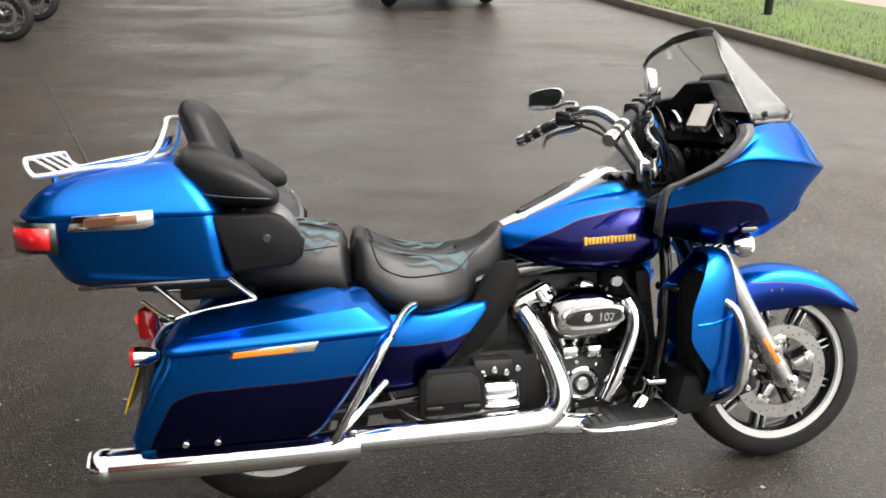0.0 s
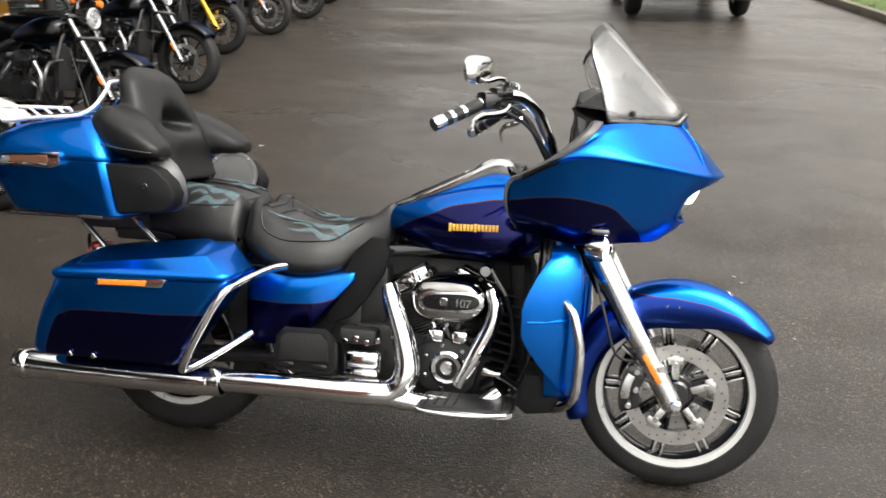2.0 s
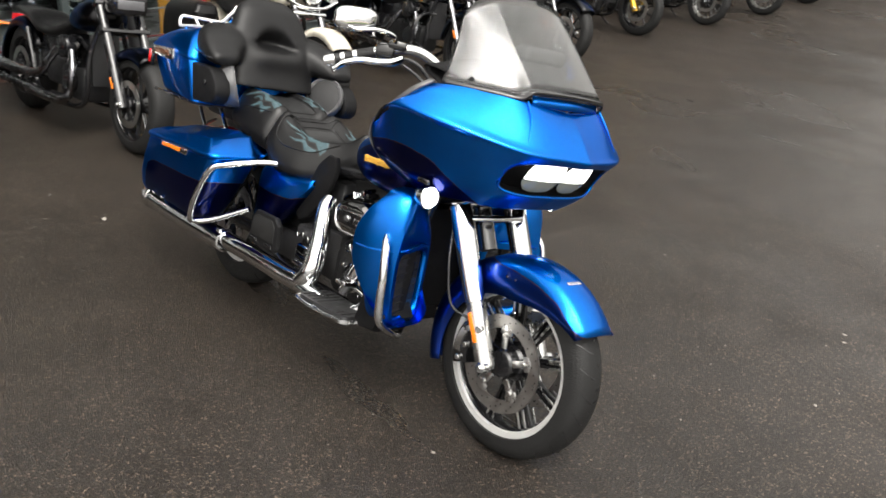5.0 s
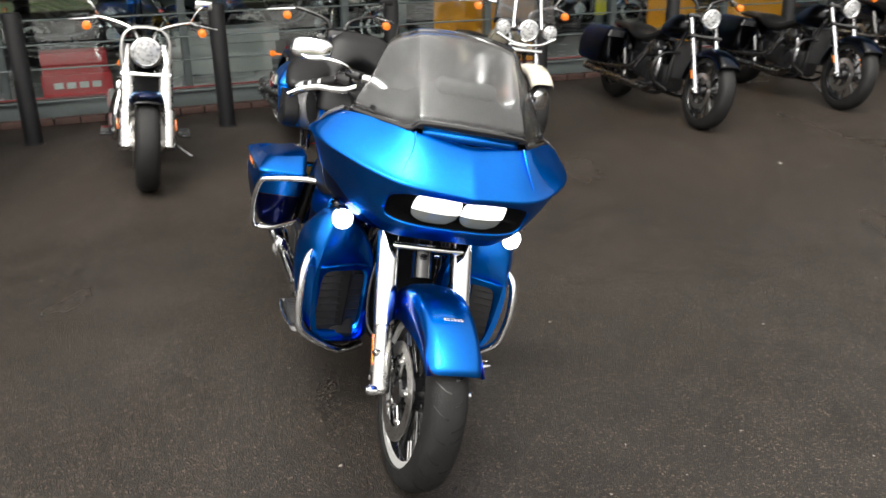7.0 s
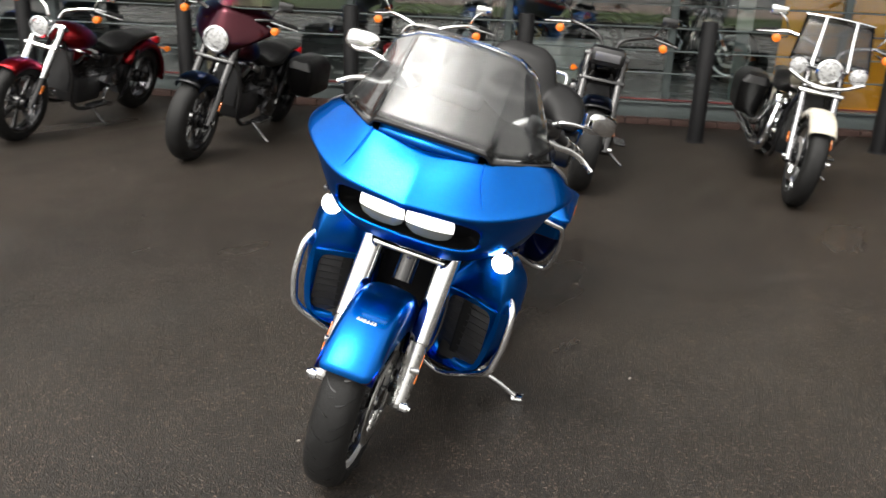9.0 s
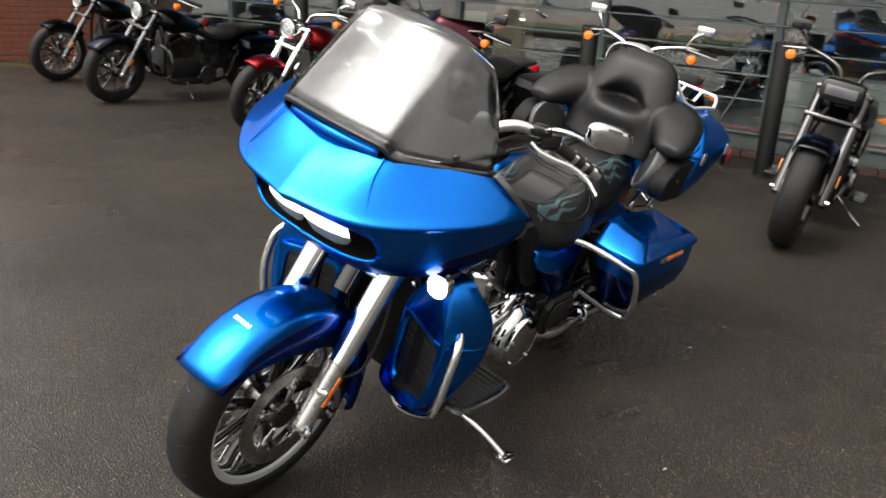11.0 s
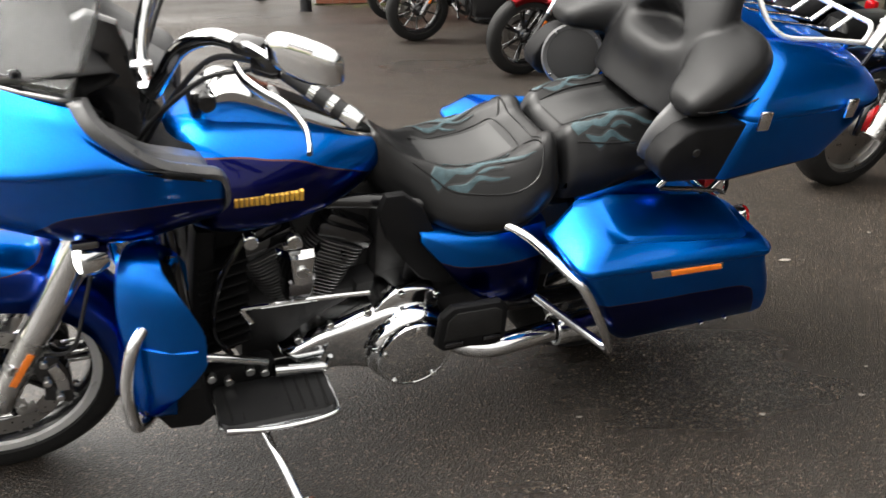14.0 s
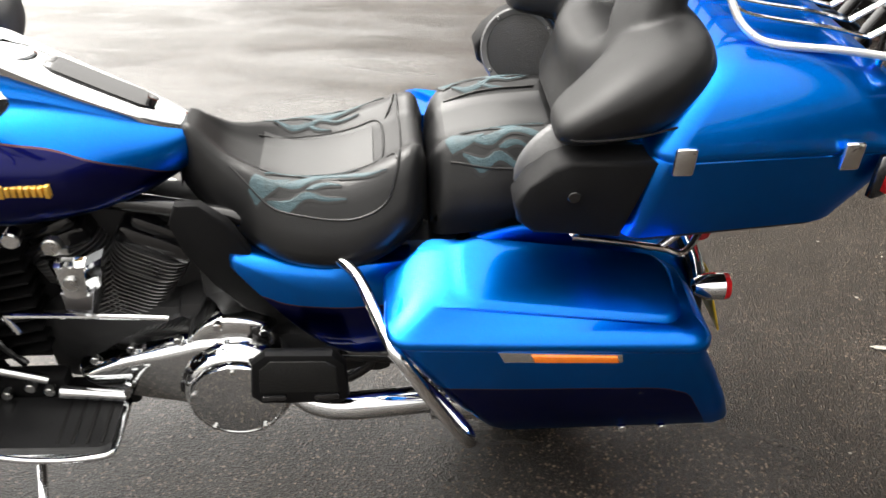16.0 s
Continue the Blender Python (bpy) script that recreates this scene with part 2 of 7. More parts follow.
satin = material("satin_aluminium", (0.62, 0.62, 0.61), 0.28, 1.0, vary=0.06, scale=20)
dark_chrome = material("smoked_metal", (0.20, 0.20, 0.21), 0.22, 1.0, vary=0.1, scale=15)
steel = material("brushed_steel_disc", (0.42, 0.41, 0.395), 0.36, 1.0, vary=0.12, scale=30)
black_gloss = material("black_gloss", (0.008, 0.008, 0.009), 0.16, 0.0, 0.6, 0.2, 10)
black_wrinkle = material("black_wrinkle_finish", (0.011, 0.011, 0.012), 0.5, 0.0, 0.0, 0.25, 25, 0.25, 350)
matt_black = material("matt_black", (0.0055, 0.0055, 0.006), 0.6, 0.0, 0.0, 0.25, 20, 0.1, 300, spec=0.16)
black_plastic = material("black_plastic", (0.012, 0.012, 0.013), 0.45, 0.0, 0.0, 0.2, 20, 0.12, 400)
grey_plastic = material("dark_grey_plastic", (0.075, 0.075, 0.078), 0.45, 0.0, 0.0, 0.15, 20, 0.1, 300)
rim_plastic = material("charcoal_plastic", (0.070, 0.070, 0.072), 0.36, 0.0, 0.0, 0.15, 20, 0.06, 400)
leather = material("black_leather", (0.006, 0.006, 0.0064), 0.36, 0.0, 0.0, 0.15, 9, 0.10, 420, 0.06, spec=0.34)
leather_panel = material("grey_black_leather", (0.013, 0.0133, 0.0138), 0.38, 0.0, 0.0, 0.12, 9, 0.08, 420, 0.05, spec=0.65)
dull_leather = material("dull_black_leather", (0.006, 0.006, 0.0065), 0.42, 0.0, 0.0, 0.15, 9, 0.10, 420, 0.06, spec=0.28)
teal_leather = material("teal_leather", (0.018, 0.048, 0.060), 0.5, 0.0, 0.0, 0.4, 60, 0.3, 300, other=(0.05, 0.095, 0.11))
leather_tip = material("matt_black_leather", (0.012, 0.012, 0.012), 0.6, vary=0.2)
rubber = material("tyre_rubber", (0.0105, 0.0105, 0.0105), 0.62, 0.0, 0.0, 0.3, 14, 0.25, 200, spec=0.3)
amber = material("amber_reflector", (0.85, 0.20, 0.015), 0.12, 0.0, 0.8, 0.12, 60)
red_lens = material("red_lens", (0.55, 0.008, 0.012), 0.1, 0.0, 0.8, 0.15, 50)
red_glow = glow("red_lamp", (1.0, 0.02, 0.02), 1.5)
gold = material("gold_lettering", (0.75, 0.42, 0.06), 0.4, 0.3, 0.4, 0.15, 60)
lamp_white = glow("lit_lamp", (1.0, 0.98, 0.95), 9.0)
smoke_glass = clear("tinted_windscreen", (0.90, 0.915, 0.92), 0.07, 1.60)
dusk_glass = clear("dark_tinted_windshield", (0.30, 0.30, 0.31), 0.0, 1.46)
window_glass = clear("window_glass", (0.80, 0.88, 0.87), 0.0, 1.85)
# the sky's pale reflection on the display, put in as a weak glow
screen_mat = glow("sky_glare_screen", (0.62, 0.58, 0.52), 0.5)
mirror_mat = material("mirror_glass", (0.62, 0.66, 0.65), 0.03, 1.0, vary=0.02, rvary=0.01)
plate_yellow = material("yellow_plate", (0.75, 0.5, 0.03), 0.35, 0.0, 0.2, 0.08, 30)

# ---- the ground: one wet asphalt sheet to the horizon ----
def asphalt_material():
    mt = material("wet_asphalt", (0.0205, 0.0160, 0.0124), 0.4, 0.0, 0.0, 0.4, 0.5)
    nt = mt.node_tree
    N, Lk = nt.nodes, nt.links
    bs, tc = N["Principled BSDF"], N["Texture Coordinate"]
    vo = N.new("ShaderNodeTexVoronoi")
    vo.inputs["Scale"].default_value = 190.0
    pt = N.new("ShaderNodeTexNoise")
    pt.inputs["Scale"].default_value, pt.inputs["Detail"].default_value, pt.inputs["Distortion"].default_value = 0.55, 7.0, 0.5
    fn = N.new("ShaderNodeTexNoise")
    fn.inputs["Scale"].default_value, fn.inputs["Detail"].default_value = 260.0, 4.0
    sc = N.new("ShaderNodeMapping")
    sc.inputs["Scale"].default_value = (0.5, 1.3, 1.0)
    sc.inputs["Rotation"].default_value = (0, 0, radians(35))
    Lk.new(tc.outputs["Object"], sc.inputs["Vector"])
    Lk.new(sc.outputs["Vector"], pt.inputs["Vector"])
    for n in (vo, fn):
        Lk.new(tc.outputs["Object"], n.inputs["Vector"])
    # stone chips of differing grey
    chip = N.new("ShaderNodeValToRGB")
    chip.color_ramp.elements[0].color, chip.color_ramp.elements[1].color = (0.45, 0.45, 0.45, 1), (10.0, 9.6, 8.8, 1)
    chip.color_ramp.elements[0].position, chip.color_ramp.elements[1].position = 0.0, 1.0
    for at, v in ((0.45, 0.8), (0.74, 1.3), (0.80, 3.0)):
        chip.color_ramp.elements.new(at).color = (v, v, v, 1)
    Lk.new(vo.outputs["Color"], chip.inputs["Fac"])
    mul = N.new("ShaderNodeMix")
    mul.data_type, mul.blend_type = "RGBA", "MULTIPLY"
    mul.inputs[0].default_value = 1.0
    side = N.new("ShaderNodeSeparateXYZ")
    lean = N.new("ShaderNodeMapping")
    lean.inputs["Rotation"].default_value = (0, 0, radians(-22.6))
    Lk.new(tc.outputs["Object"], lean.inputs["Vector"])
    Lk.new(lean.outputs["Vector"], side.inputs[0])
    # base colour paled away from the shop, standing in for reflected open sky
    sky_lift = N.new("ShaderNodeMapRange")
    sky_lift.inputs["From Min"].default_value, sky_lift.inputs["From Max"].default_value = 2.9, 4.7
    sky_lift.inputs["To Min"].default_value, sky_lift.inputs["To Max"].default_value = 1.0, 1.6
    Lk.new(side.outputs["X"], sky_lift.inputs["Value"])
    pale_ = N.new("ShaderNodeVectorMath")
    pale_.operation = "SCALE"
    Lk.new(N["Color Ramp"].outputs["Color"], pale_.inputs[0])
    Lk.new(sky_lift.outputs["Result"], pale_.inputs["Scale"])
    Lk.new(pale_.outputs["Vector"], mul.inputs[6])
    Lk.new(chip.outputs["Color"], mul.inputs[7])
    Lk.new(mul.outputs[2], bs.inputs["Base Color"])
    wet = N.new("ShaderNodeMapRange")
    wet.inputs["From Min"].default_value, wet.inputs["From Max"].default_value = 0.38, 0.62
    wet.inputs["To Min"].default_value, wet.inputs["To Max"].default_value = 0.26, 0.5
    Lk.new(pt.outputs["Fac"], wet.inputs["Value"])
    Lk.new(wet.outputs["Result"], bs.inputs["Roughness"])
    film = N.new("ShaderNodeMapRange")
    film.inputs["From Min"].default_value, film.inputs["From Max"].default_value = 0.34, 0.60
    film.inputs["To Min"].default_value, film.inputs["To Max"].default_value = 0.95, 0.15
    Lk.new(pt.outputs["Fac"], film.inputs["Value"])
    turn = N.new("ShaderNodeMapping")
    turn.inputs["Rotation"].default_value = (0, 0, radians(-22.6))
    Lk.new(tc.outputs["Object"], turn.inputs["Vector"])
    far = N.new("ShaderNodeSeparateXYZ")
    Lk.new(turn.outputs["Vector"], far.inputs[0])
    run = N.new("ShaderNodeMapRange")
    run.inputs["From Min"].default_value, run.inputs["From Max"].default_value = -0.8, 2.6
    run.inputs["To Min"].default_value, run.inputs["To Max"].default_value = -0.70, 0.62
    Lk.new(far.outputs["X"], run.inputs["Value"])
    both = N.new("ShaderNodeMath")
    both.operation, both.use_clamp = "ADD", True
    Lk.new(film.outputs["Result"], both.inputs[0])
    Lk.new(run.outputs["Result"], both.inputs[1])
    # smaller damp blotches
    dn = N.new("ShaderNodeTexNoise")
    dn.inputs["Scale"].default_value, dn.inputs["Detail"].default_value, dn.inputs["Distortion"].default_value = 1.9, 8.0, 0.8
    Lk.new(tc.outputs["Object"], dn.inputs["Vector"])
    damp = N.new("ShaderNodeMapRange")
    damp.inputs["From Min"].default_value, damp.inputs["From Max"].default_value = 0.34, 0.66
    damp.inputs["To Min"].default_value, damp.inputs["To Max"].default_value = -0.26, 0.20
    Lk.new(dn.outputs["Fac"], damp.inputs["Value"])
    sum_ = N.new("ShaderNodeMath")
    sum_.operation, sum_.use_clamp = "ADD", True
    Lk.new(both.outputs[0], sum_.inputs[0])
    Lk.new(damp.outputs["Result"], sum_.inputs[1])
    Lk.new(sum_.outputs[0], bs.inputs["Coat Weight"])
    bs.inputs["Coat Roughness"].default_value = 0.26
    bs.inputs["Coat IOR"].default_value = 1.36
    bs.inputs["Specular IOR Level"].default_value = 0.24
    ad = N.new("ShaderNodeMath")
    ad.operation = "MULTIPLY_ADD"
    ad.inputs[1].default_value = 0.9
    Lk.new(fn.outputs["Fac"], ad.inputs[0])
    Lk.new(vo.outputs["Distance"], ad.inputs[2])
    bp = N.new("ShaderNodeBump")
    bp.inputs["Strength"].default_value, bp.inputs["Distance"].default_value = 1.0, 0.0062
    Lk.new(ad.outputs[0], bp.inputs["Height"])
    Lk.new(bp.outputs["Normal"], bs.inputs["Normal"])
    thin = N.new("ShaderNodeBump")
    thin.inputs["Strength"].default_value, thin.inputs["Distance"].default_value = 0.5, 0.003
    Lk.new(ad.outputs[0], thin.inputs["Height"])
    Lk.new(thin.outputs["Normal"], bs.inputs["Coat Normal"])
    return mt


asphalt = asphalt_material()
grass_mat = material("grass", (0.040, 0.078, 0.012), 0.8, 0, 0, 0.4, 1.2, 0.4, 60, other=(0.092, 0.14, 0.022))
kerb_mat = material("mossy_concrete", (0.095, 0.085, 0.062), 0.8, 0, 0, 0.3, 3, 0.35, 90, other=(0.148, 0.133, 0.103))
path_mat = material("pink_paving", (0.27, 0.20, 0.17), 0.7, 0, 0, 0.12, 2, 0.2, 60)
brick_mat = material("red_brick", (0.225, 0.064, 0.034), 0.8, 0, 0, 0.3, 9, 0.35, 120, other=(0.315, 0.105, 0.06))
mortar_mat = material("mortar", (0.22, 0.18, 0.15), 0.9, 0, 0, 0.15, 10, 0.2, 100)
alu_grey = material("grey_green_aluminium", (0.125, 0.15, 0.15), 0.42, 0.3, 0, 0.1, 5)
dark_wall = material("dark_cladding", (0.05, 0.055, 0.06), 0.5, 0.1, 0, 0.12, 2)
post_black = material("black_steel_post", (0.009, 0.009, 0.010), 0.55, 0, 0, 0.25, 18, 0.08, 200, spec=0.3)
orange_board = material("orange_board", (0.80, 0.33, 0.011), 0.5, 0, 0, 0.06, 3)
yellow_board = material("yellow_board", (0.75, 0.68, 0.02), 0.5, 0, 0, 0.06, 3)
floor_mat = material("showroom_floor", (0.30, 0.31, 0.31), 0.25, 0, 0, 0.1, 2)
inner_wall_mat = material("showroom_wall", (0.20, 0.21, 0.21), 0.8, 0, 0, 0.1, 2)
red_card = material("red_card", (0.48, 0.019, 0.027), 0.4, 0, 0.2, 0.08, 8)
beige_card = material("beige_card", (0.42, 0.33, 0.23), 0.6, 0, 0, 0.12, 8)
white_card = material("white_card", (0.60, 0.60, 0.585), 0.6, 0, 0, 0.06, 8)
moss_mat = material("moss_stain", (0.09, 0.11, 0.03), 0.9, 0, 0, 0.4, 6, 0.3, 80)

bm = B()
R_ = 600
n_ = 6
for i in range(n_):
    for j in range(n_):
        x0, x1 = -R_ + 2 * R_ * i / n_, -R_ + 2 * R_ * (i + 1) / n_
        y0, y1 = -R_ + 2 * R_ * j / n_, -R_ + 2 * R_ * (j + 1) / n_
        bm.faces.new([bm.verts.new(p) for p in ((x0, y0, 0), (x1, y0, 0), (x1, y1, 0), (x0, y1, 0))])
bmesh.ops.remove_doubles(bm, verts=bm.verts, dist=0.01)
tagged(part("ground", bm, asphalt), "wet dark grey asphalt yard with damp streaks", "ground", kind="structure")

# the shop front's own axes: x out of the glass, y along it
FRONT = pose(-4.43, 0.69, 0, 0, 0, 22.6)


def at_front(name, bm, mat, label, category, kind="structure"):
    ob = part(name, bm, mat)
    ob.matrix_world = FRONT
    return tagged(ob, label, category, kind=kind)


# kerb, verge and path beside the yard
K0 = 11.15
bm = B()
for i in range(26):
    y0 = -14 + i * 2.0
    block(bm, (K0 + 0.07, y0 + 0.995, 0.055), (0.14, 1.985, 0.13), 0.014)
kerb = at_front("kerb", bm, kerb_mat, "weathered mossy concrete kerb beside the grass verge", "kerb")
bm = B()
rows = []
for i in range(27):
    rows.append([(K0 + 0.14 + 3.4 * j / 12, -14 + i * 2, 0.085 + 0.03 * noise.noise(Vector((i * 0.9, j * 0.7, 0))) + 0.02 * (j > 0)) for j in range(13)])
skin(bm, rows)
at_front("grass_verge", bm, grass_mat, "bright green mown grass verge", "verge")
bm = B()
rng = random.Random(4)
for i in range(16000):
    a, bb = K0 + 0.13 + 2.8 * rng.random() ** 1.4, 1 + 19 * rng.random()
    h, w, d = 0.03 + 0.055 * rng.random(), 0.006, rng.random() * 6.28
    cx, cy = math.cos(d) * w, math.sin(d) * w
    q = [bm.verts.new(p) for p in ((a - cx, bb - cy, 0.06), (a + cx, bb + cy, 0.06), (a + cy * 3, bb - cx * 3, 0.09 + h))]
    bm.faces.new(q)
at_front("grass_blades", bm, grass_mat, "short green grass blades on the verge", "grass", "stuff")
bm = B()
block(bm, (K0 + 3.54 + 3, 12, 0.06), (6, 52, 0.1), 0.01)
at_front("footpath", bm, path_mat, "pale pinkish paved footpath beyond the grass", "path")
bm = B()
tube(bm, [(0, 0, 0), (0, 0, 0.9)], 0.06, 12)
post = thing("verge_post", FRONT @ pose(12.45, 8.6, 0.08), "dark round wooden post in the grass verge", "post")
part("post_shaft", bm, post_black, post)

# ---- shop front ----
BAY = 1.6
Y0, Y1 = -8.2, 26.6
bm = B()
for i in range(int((Y1 - Y0) / 0.225)):
    block(bm, (-0.02, Y0 + 0.1125 + i * 0.225, 0.02), (0.1, 0.213, 0.075), 0.006)
# darker and browner than the return wall's brick
at_front("brick_plinth", bm, material("dark_brown_brick", (0.06, 0.03, 0.024), 0.7, 0, 0, 0.3, 9, 0.3, 120), "low red brick course under the shop front", "plinth")
bm = B()
block(bm, (-0.13, (Y0 + Y1) / 2, 0.125), (0.12, Y1 - Y0, 0.17), 0.008)
block(bm, (-0.06, (Y0 + Y1) / 2, 0.205), (0.06, Y1 - Y0, 0.02), 0.004)
block(bm, (-0.14, (Y0 + Y1) / 2, 3.06), (0.14, Y1 - Y0, 0.16), 0.008)
at_front("window_sill", bm, alu_grey, "grey-green aluminium sill along the shop window", "sill")
bm = B()
block(bm, (-0.075, (Y0 + Y1) / 2, 0.235), (0.02, Y1 - Y0, 0.016), 0.003)
at_front("trim_red_line", bm, material("dull_red_trim", (0.16, 0.03, 0.03), 0.5), "thin dark red trim above the window sill", "trim")
win = thing("shop_window", FRONT, "tall glazed shop front with grey-green mullions and rails", "window", kind="structure")
k = 0
y = Y0
while y < Y1 - 0.1:
    bm = B()
    block(bm, (-0.13, y, 1.6), (0.10, 0.07, 2.76), 0.006)
    part("mullion", bm, alu_grey, win)
    bm = B()
    block(bm, (-0.13, y + BAY / 2, 1.61), (0.012, BAY - 0.08, 2.72))
    pane = part("pane", bm, window_glass, win)
    pane.visible_shadow = False
    y += BAY
    k += 1
for z in (0.50, 0.715, 0.93, 1.145, 1.36, 1.575, 1.79, 2.0, 2.2):
    bm = B()
    tube(bm, [(-0.03, Y0, z), (-0.03, Y1, z)], 0.008, 8, 2)
    part("rail", bm, alu_grey, win)
# cladding above, with the roof edge
bm = B()
block(bm, (-0.3, (Y0 + Y1) / 2, 4.6), (0.4, Y1 - Y0, 2.92), 0.01)
at_front("wall_upper", bm, dark_wall, "dark cladding above the shop window", "wall")
bm = B()
block(bm, (-5.2, (Y0 + Y1) / 2, 6.15), (10.6, Y1 - Y0 + 0.3, 0.18), 0.01)
at_front("roof", bm, dark_wall, "flat roof with a dark edge", "roof")
# unseen overhang, added to shade the front and darken what mirrors it
bm = B()
block(bm, (0.9, (Y0 + Y1) / 2, 3.32), (2.1, Y1 - Y0, 0.3), 0.01)
at_front("canopy", bm, dark_wall, "unseen dark canopy added to shade the shop front", "canopy")
# inside: floor, back and side walls, ceiling
bm = B()
block(bm, (-4.2, (Y0 + Y1) / 2, 0.12), (8.0, Y1 - Y0, 0.16))
at_front("floor", bm, floor_mat, "pale grey showroom floor behind the glass", "floor")
bm = B()
block(bm, (-8.3, (Y0 + Y1) / 2, 1.6), (0.2, Y1 - Y0, 3.2))
at_front("wall_back", bm, inner_wall_mat, "plain grey showroom back wall", "wall")
for nm, yy in (("wall_south", Y0 - 0.1), ("wall_north", Y1 + 0.1)):
    bm = B()
    block(bm, (-4.2, yy, 3.0), (8.4, 0.2, 6.0))
    at_front(nm, bm, inner_wall_mat, "plain side wall of the showroom", "wall")
bm = B()
block(bm, (-4.3, (Y0 + Y1) / 2, 3.2), (7.6, Y1 - Y0, 0.1))
at_front("ceiling", bm, inner_wall_mat, "plain showroom ceiling", "ceiling")

# steel posts before the glass
def bollard(m, label):
    ob = thing("bollard", m, label, "bollard", "bollards before the shop")
    bm = B()
    lathe(bm, [(0.001, 0), (0.072, 0), (0.072, 1.05), (0.066, 1.062), (0.001, 1.064)], 20, m=Matrix.Rotation(radians(90), 3, "X"))
    part("shaft", bm, post_black, ob)
    bm = B()
    lathe(bm, [(0.073, 0.0), (0.088, 0.0), (0.086, 0.008), (0.073, 0.010)], 20, m=Matrix.Rotation(radians(90), 3, "X"))
    part("base_collar", bm, post_black, ob)
    return ob


first = bollard(FRONT @ pose(0.74, -3.2, 0), "matt black round steel bollard on the asphalt")
for i in range(-1, 14):
    if i:
        copy_thing(first, FRONT @ pose(0.74, -3.2 + 1.6 * i, 0))
for i, (px, py) in enumerate(((1.074, -6.5), (1.74, -7.83))):
    c = copy_thing(first, pose(px, py, 0, 0, 0, 22))
    tagged(c, "dark steel bollard with moss round its foot")

# brick return wall past the shop
def brick_wall(name, m, length, courses, label):
    ob = thing(name, m, label, "wall", kind="structure")
    bm = B()
    block(bm, (length / 2, 0.0, courses * 0.0375), (length - 0.02, 0.196, courses * 0.075))
    part("mortar_core", bm, mortar_mat, ob)
    data = []
    for w in (0.215, 0.1025):
        bm = B()
        block(bm, (0, 0, 0), (w, 0.218, 0.065), 0.004, seg=1)
        o = part("brick", bm, brick_mat, ob)
        data.append(o.data)
        bpy.data.objects.remove(o)
    cnt = 0
    for c in range(courses):
        x = 0.0
        half = c % 2
        while x < length - 0.05:
            w = 1 if half else 0
            half = 0
            wd = 0.1025 if w else 0.215
            if cnt < 300:
                o = new("brick", data[w])
                o.parent = ob
                o.location = (x + wd / 2, 0.004 * (random.random() - 0.5), 0.042 + c * 0.075)
                cnt += 1
            x += wd + 0.01
    return ob


brick_wall("wall_brick_return", pose(-1.95, -7.42, 0, 0, 0, 1.5), 2.83, 22, "red brick wall beside the yard")
bm = B()
block(bm, (-0.53, -7.42, 3.85), (2.83, 0.215, 4.3))
tagged(part("wall_brick_upper", bm, brick_mat), "red brick wall above the return", "wall", kind="structure")
bm = B()
for i in range(60):
    a, r = rng.random() * 2.9, abs(rng.gauss(0, 0.12))
    q = oval(-1.95 + a, -7.26 + r, 0.06 + 0.1 * rng.random(), 0.03 + 0.05 * rng.random(), 9)
    bm.faces.new([bm.verts.new((x, yy, 0.004)) for x, yy in q])
tagged(part("moss", bm, moss_mat), "green moss on the asphalt at the wall foot", "moss", kind="stuff")

# boards and boxes behind the glass
def display_board(y, n, w, z0, z1, mat, label):
    ob = thing("display_board", FRONT @ pose(n, y, 0.2), label, "board", "boards in the window")
    bm = B()
    block(bm, (0, 0, (z0 + z1) / 2), (0.03, w, z1 - z0), 0.004)
    part("panel", bm, mat, ob)
    bm = B()
    block(bm, (-0.03, 0, (z0) / 2 + 0.1), (0.03, w * 0.8, max(0.02, z0) + 0.2), 0.003)
    part("foot_frame", bm, alu_grey, ob)


for a in ((3.155, -0.35, 1.37, -0.05, 2.5, orange_board, "tall orange display board behind the glass"),
          (4.65, -0.45, 0.14, 0.45, 2.6, yellow_board, "narrow yellow-green board behind the glass"),
          (5.6, -0.35, 0.7, 0.0, 2.5, orange_board, "orange display board behind the glass"),
          (6.9, -0.4, 1.1, 0.0, 2.5, orange_board, "wide orange display board behind the glass"),
          (2.15, -0.5, 0.16, 0.7, 1.35, white_card, "small white card on a stand in the window")):
    display_board(*a)


def carton(m, size, mat, label, bars=0):
    ob = thing("carton", m, label, "box", "cartons in the window")
    bm = B()
    block(bm, (0, 0, size[2] / 2), size, 0.006)
    part("case", bm, mat, ob)
    for j in range(bars):
        bm = B()
        block(bm, (size[0] / 2 + 0.001, -size[1] * 0.27 + j * size[1] * 0.18, size[2] * 0.5), (0.004, size[1] * 0.13, size[2] * 0.28))
        part("printed_bar", bm, white_card, ob, "white printed bar")
    return ob


carton(FRONT @ pose(-0.42, -1.2, 0.205), (0.3, 0.62, 0.2), red_card, "red cardboard carton with white print", 4)
carton(FRONT @ pose(-0.42, -1.2, 0.407), (0.3, 0.58, 0.2), red_card, "plain red cardboard carton on another")
for j in range(5):
    carton(FRONT @ pose(-0.75, -3.05, 0.205 + 0.235 * j), (0.3, 0.34, 0.23), beige_card, "beige cardboard carton stacked in the window")
for j in range(4):
    carton(FRONT @ pose(-0.8, -3.5, 0.205 + 0.205 * j), (0.3, 0.3, 0.2), white_card if j % 2 else beige_card, "pale cardboard carton stacked in the window")
for j in range(3):
    carton(FRONT @ pose(-1.2, 0.25 + 0.05 * j, 0.205 + 0.155 * j), (0.4, 1.1, 0.15), white_card, "flat white carton in the window")

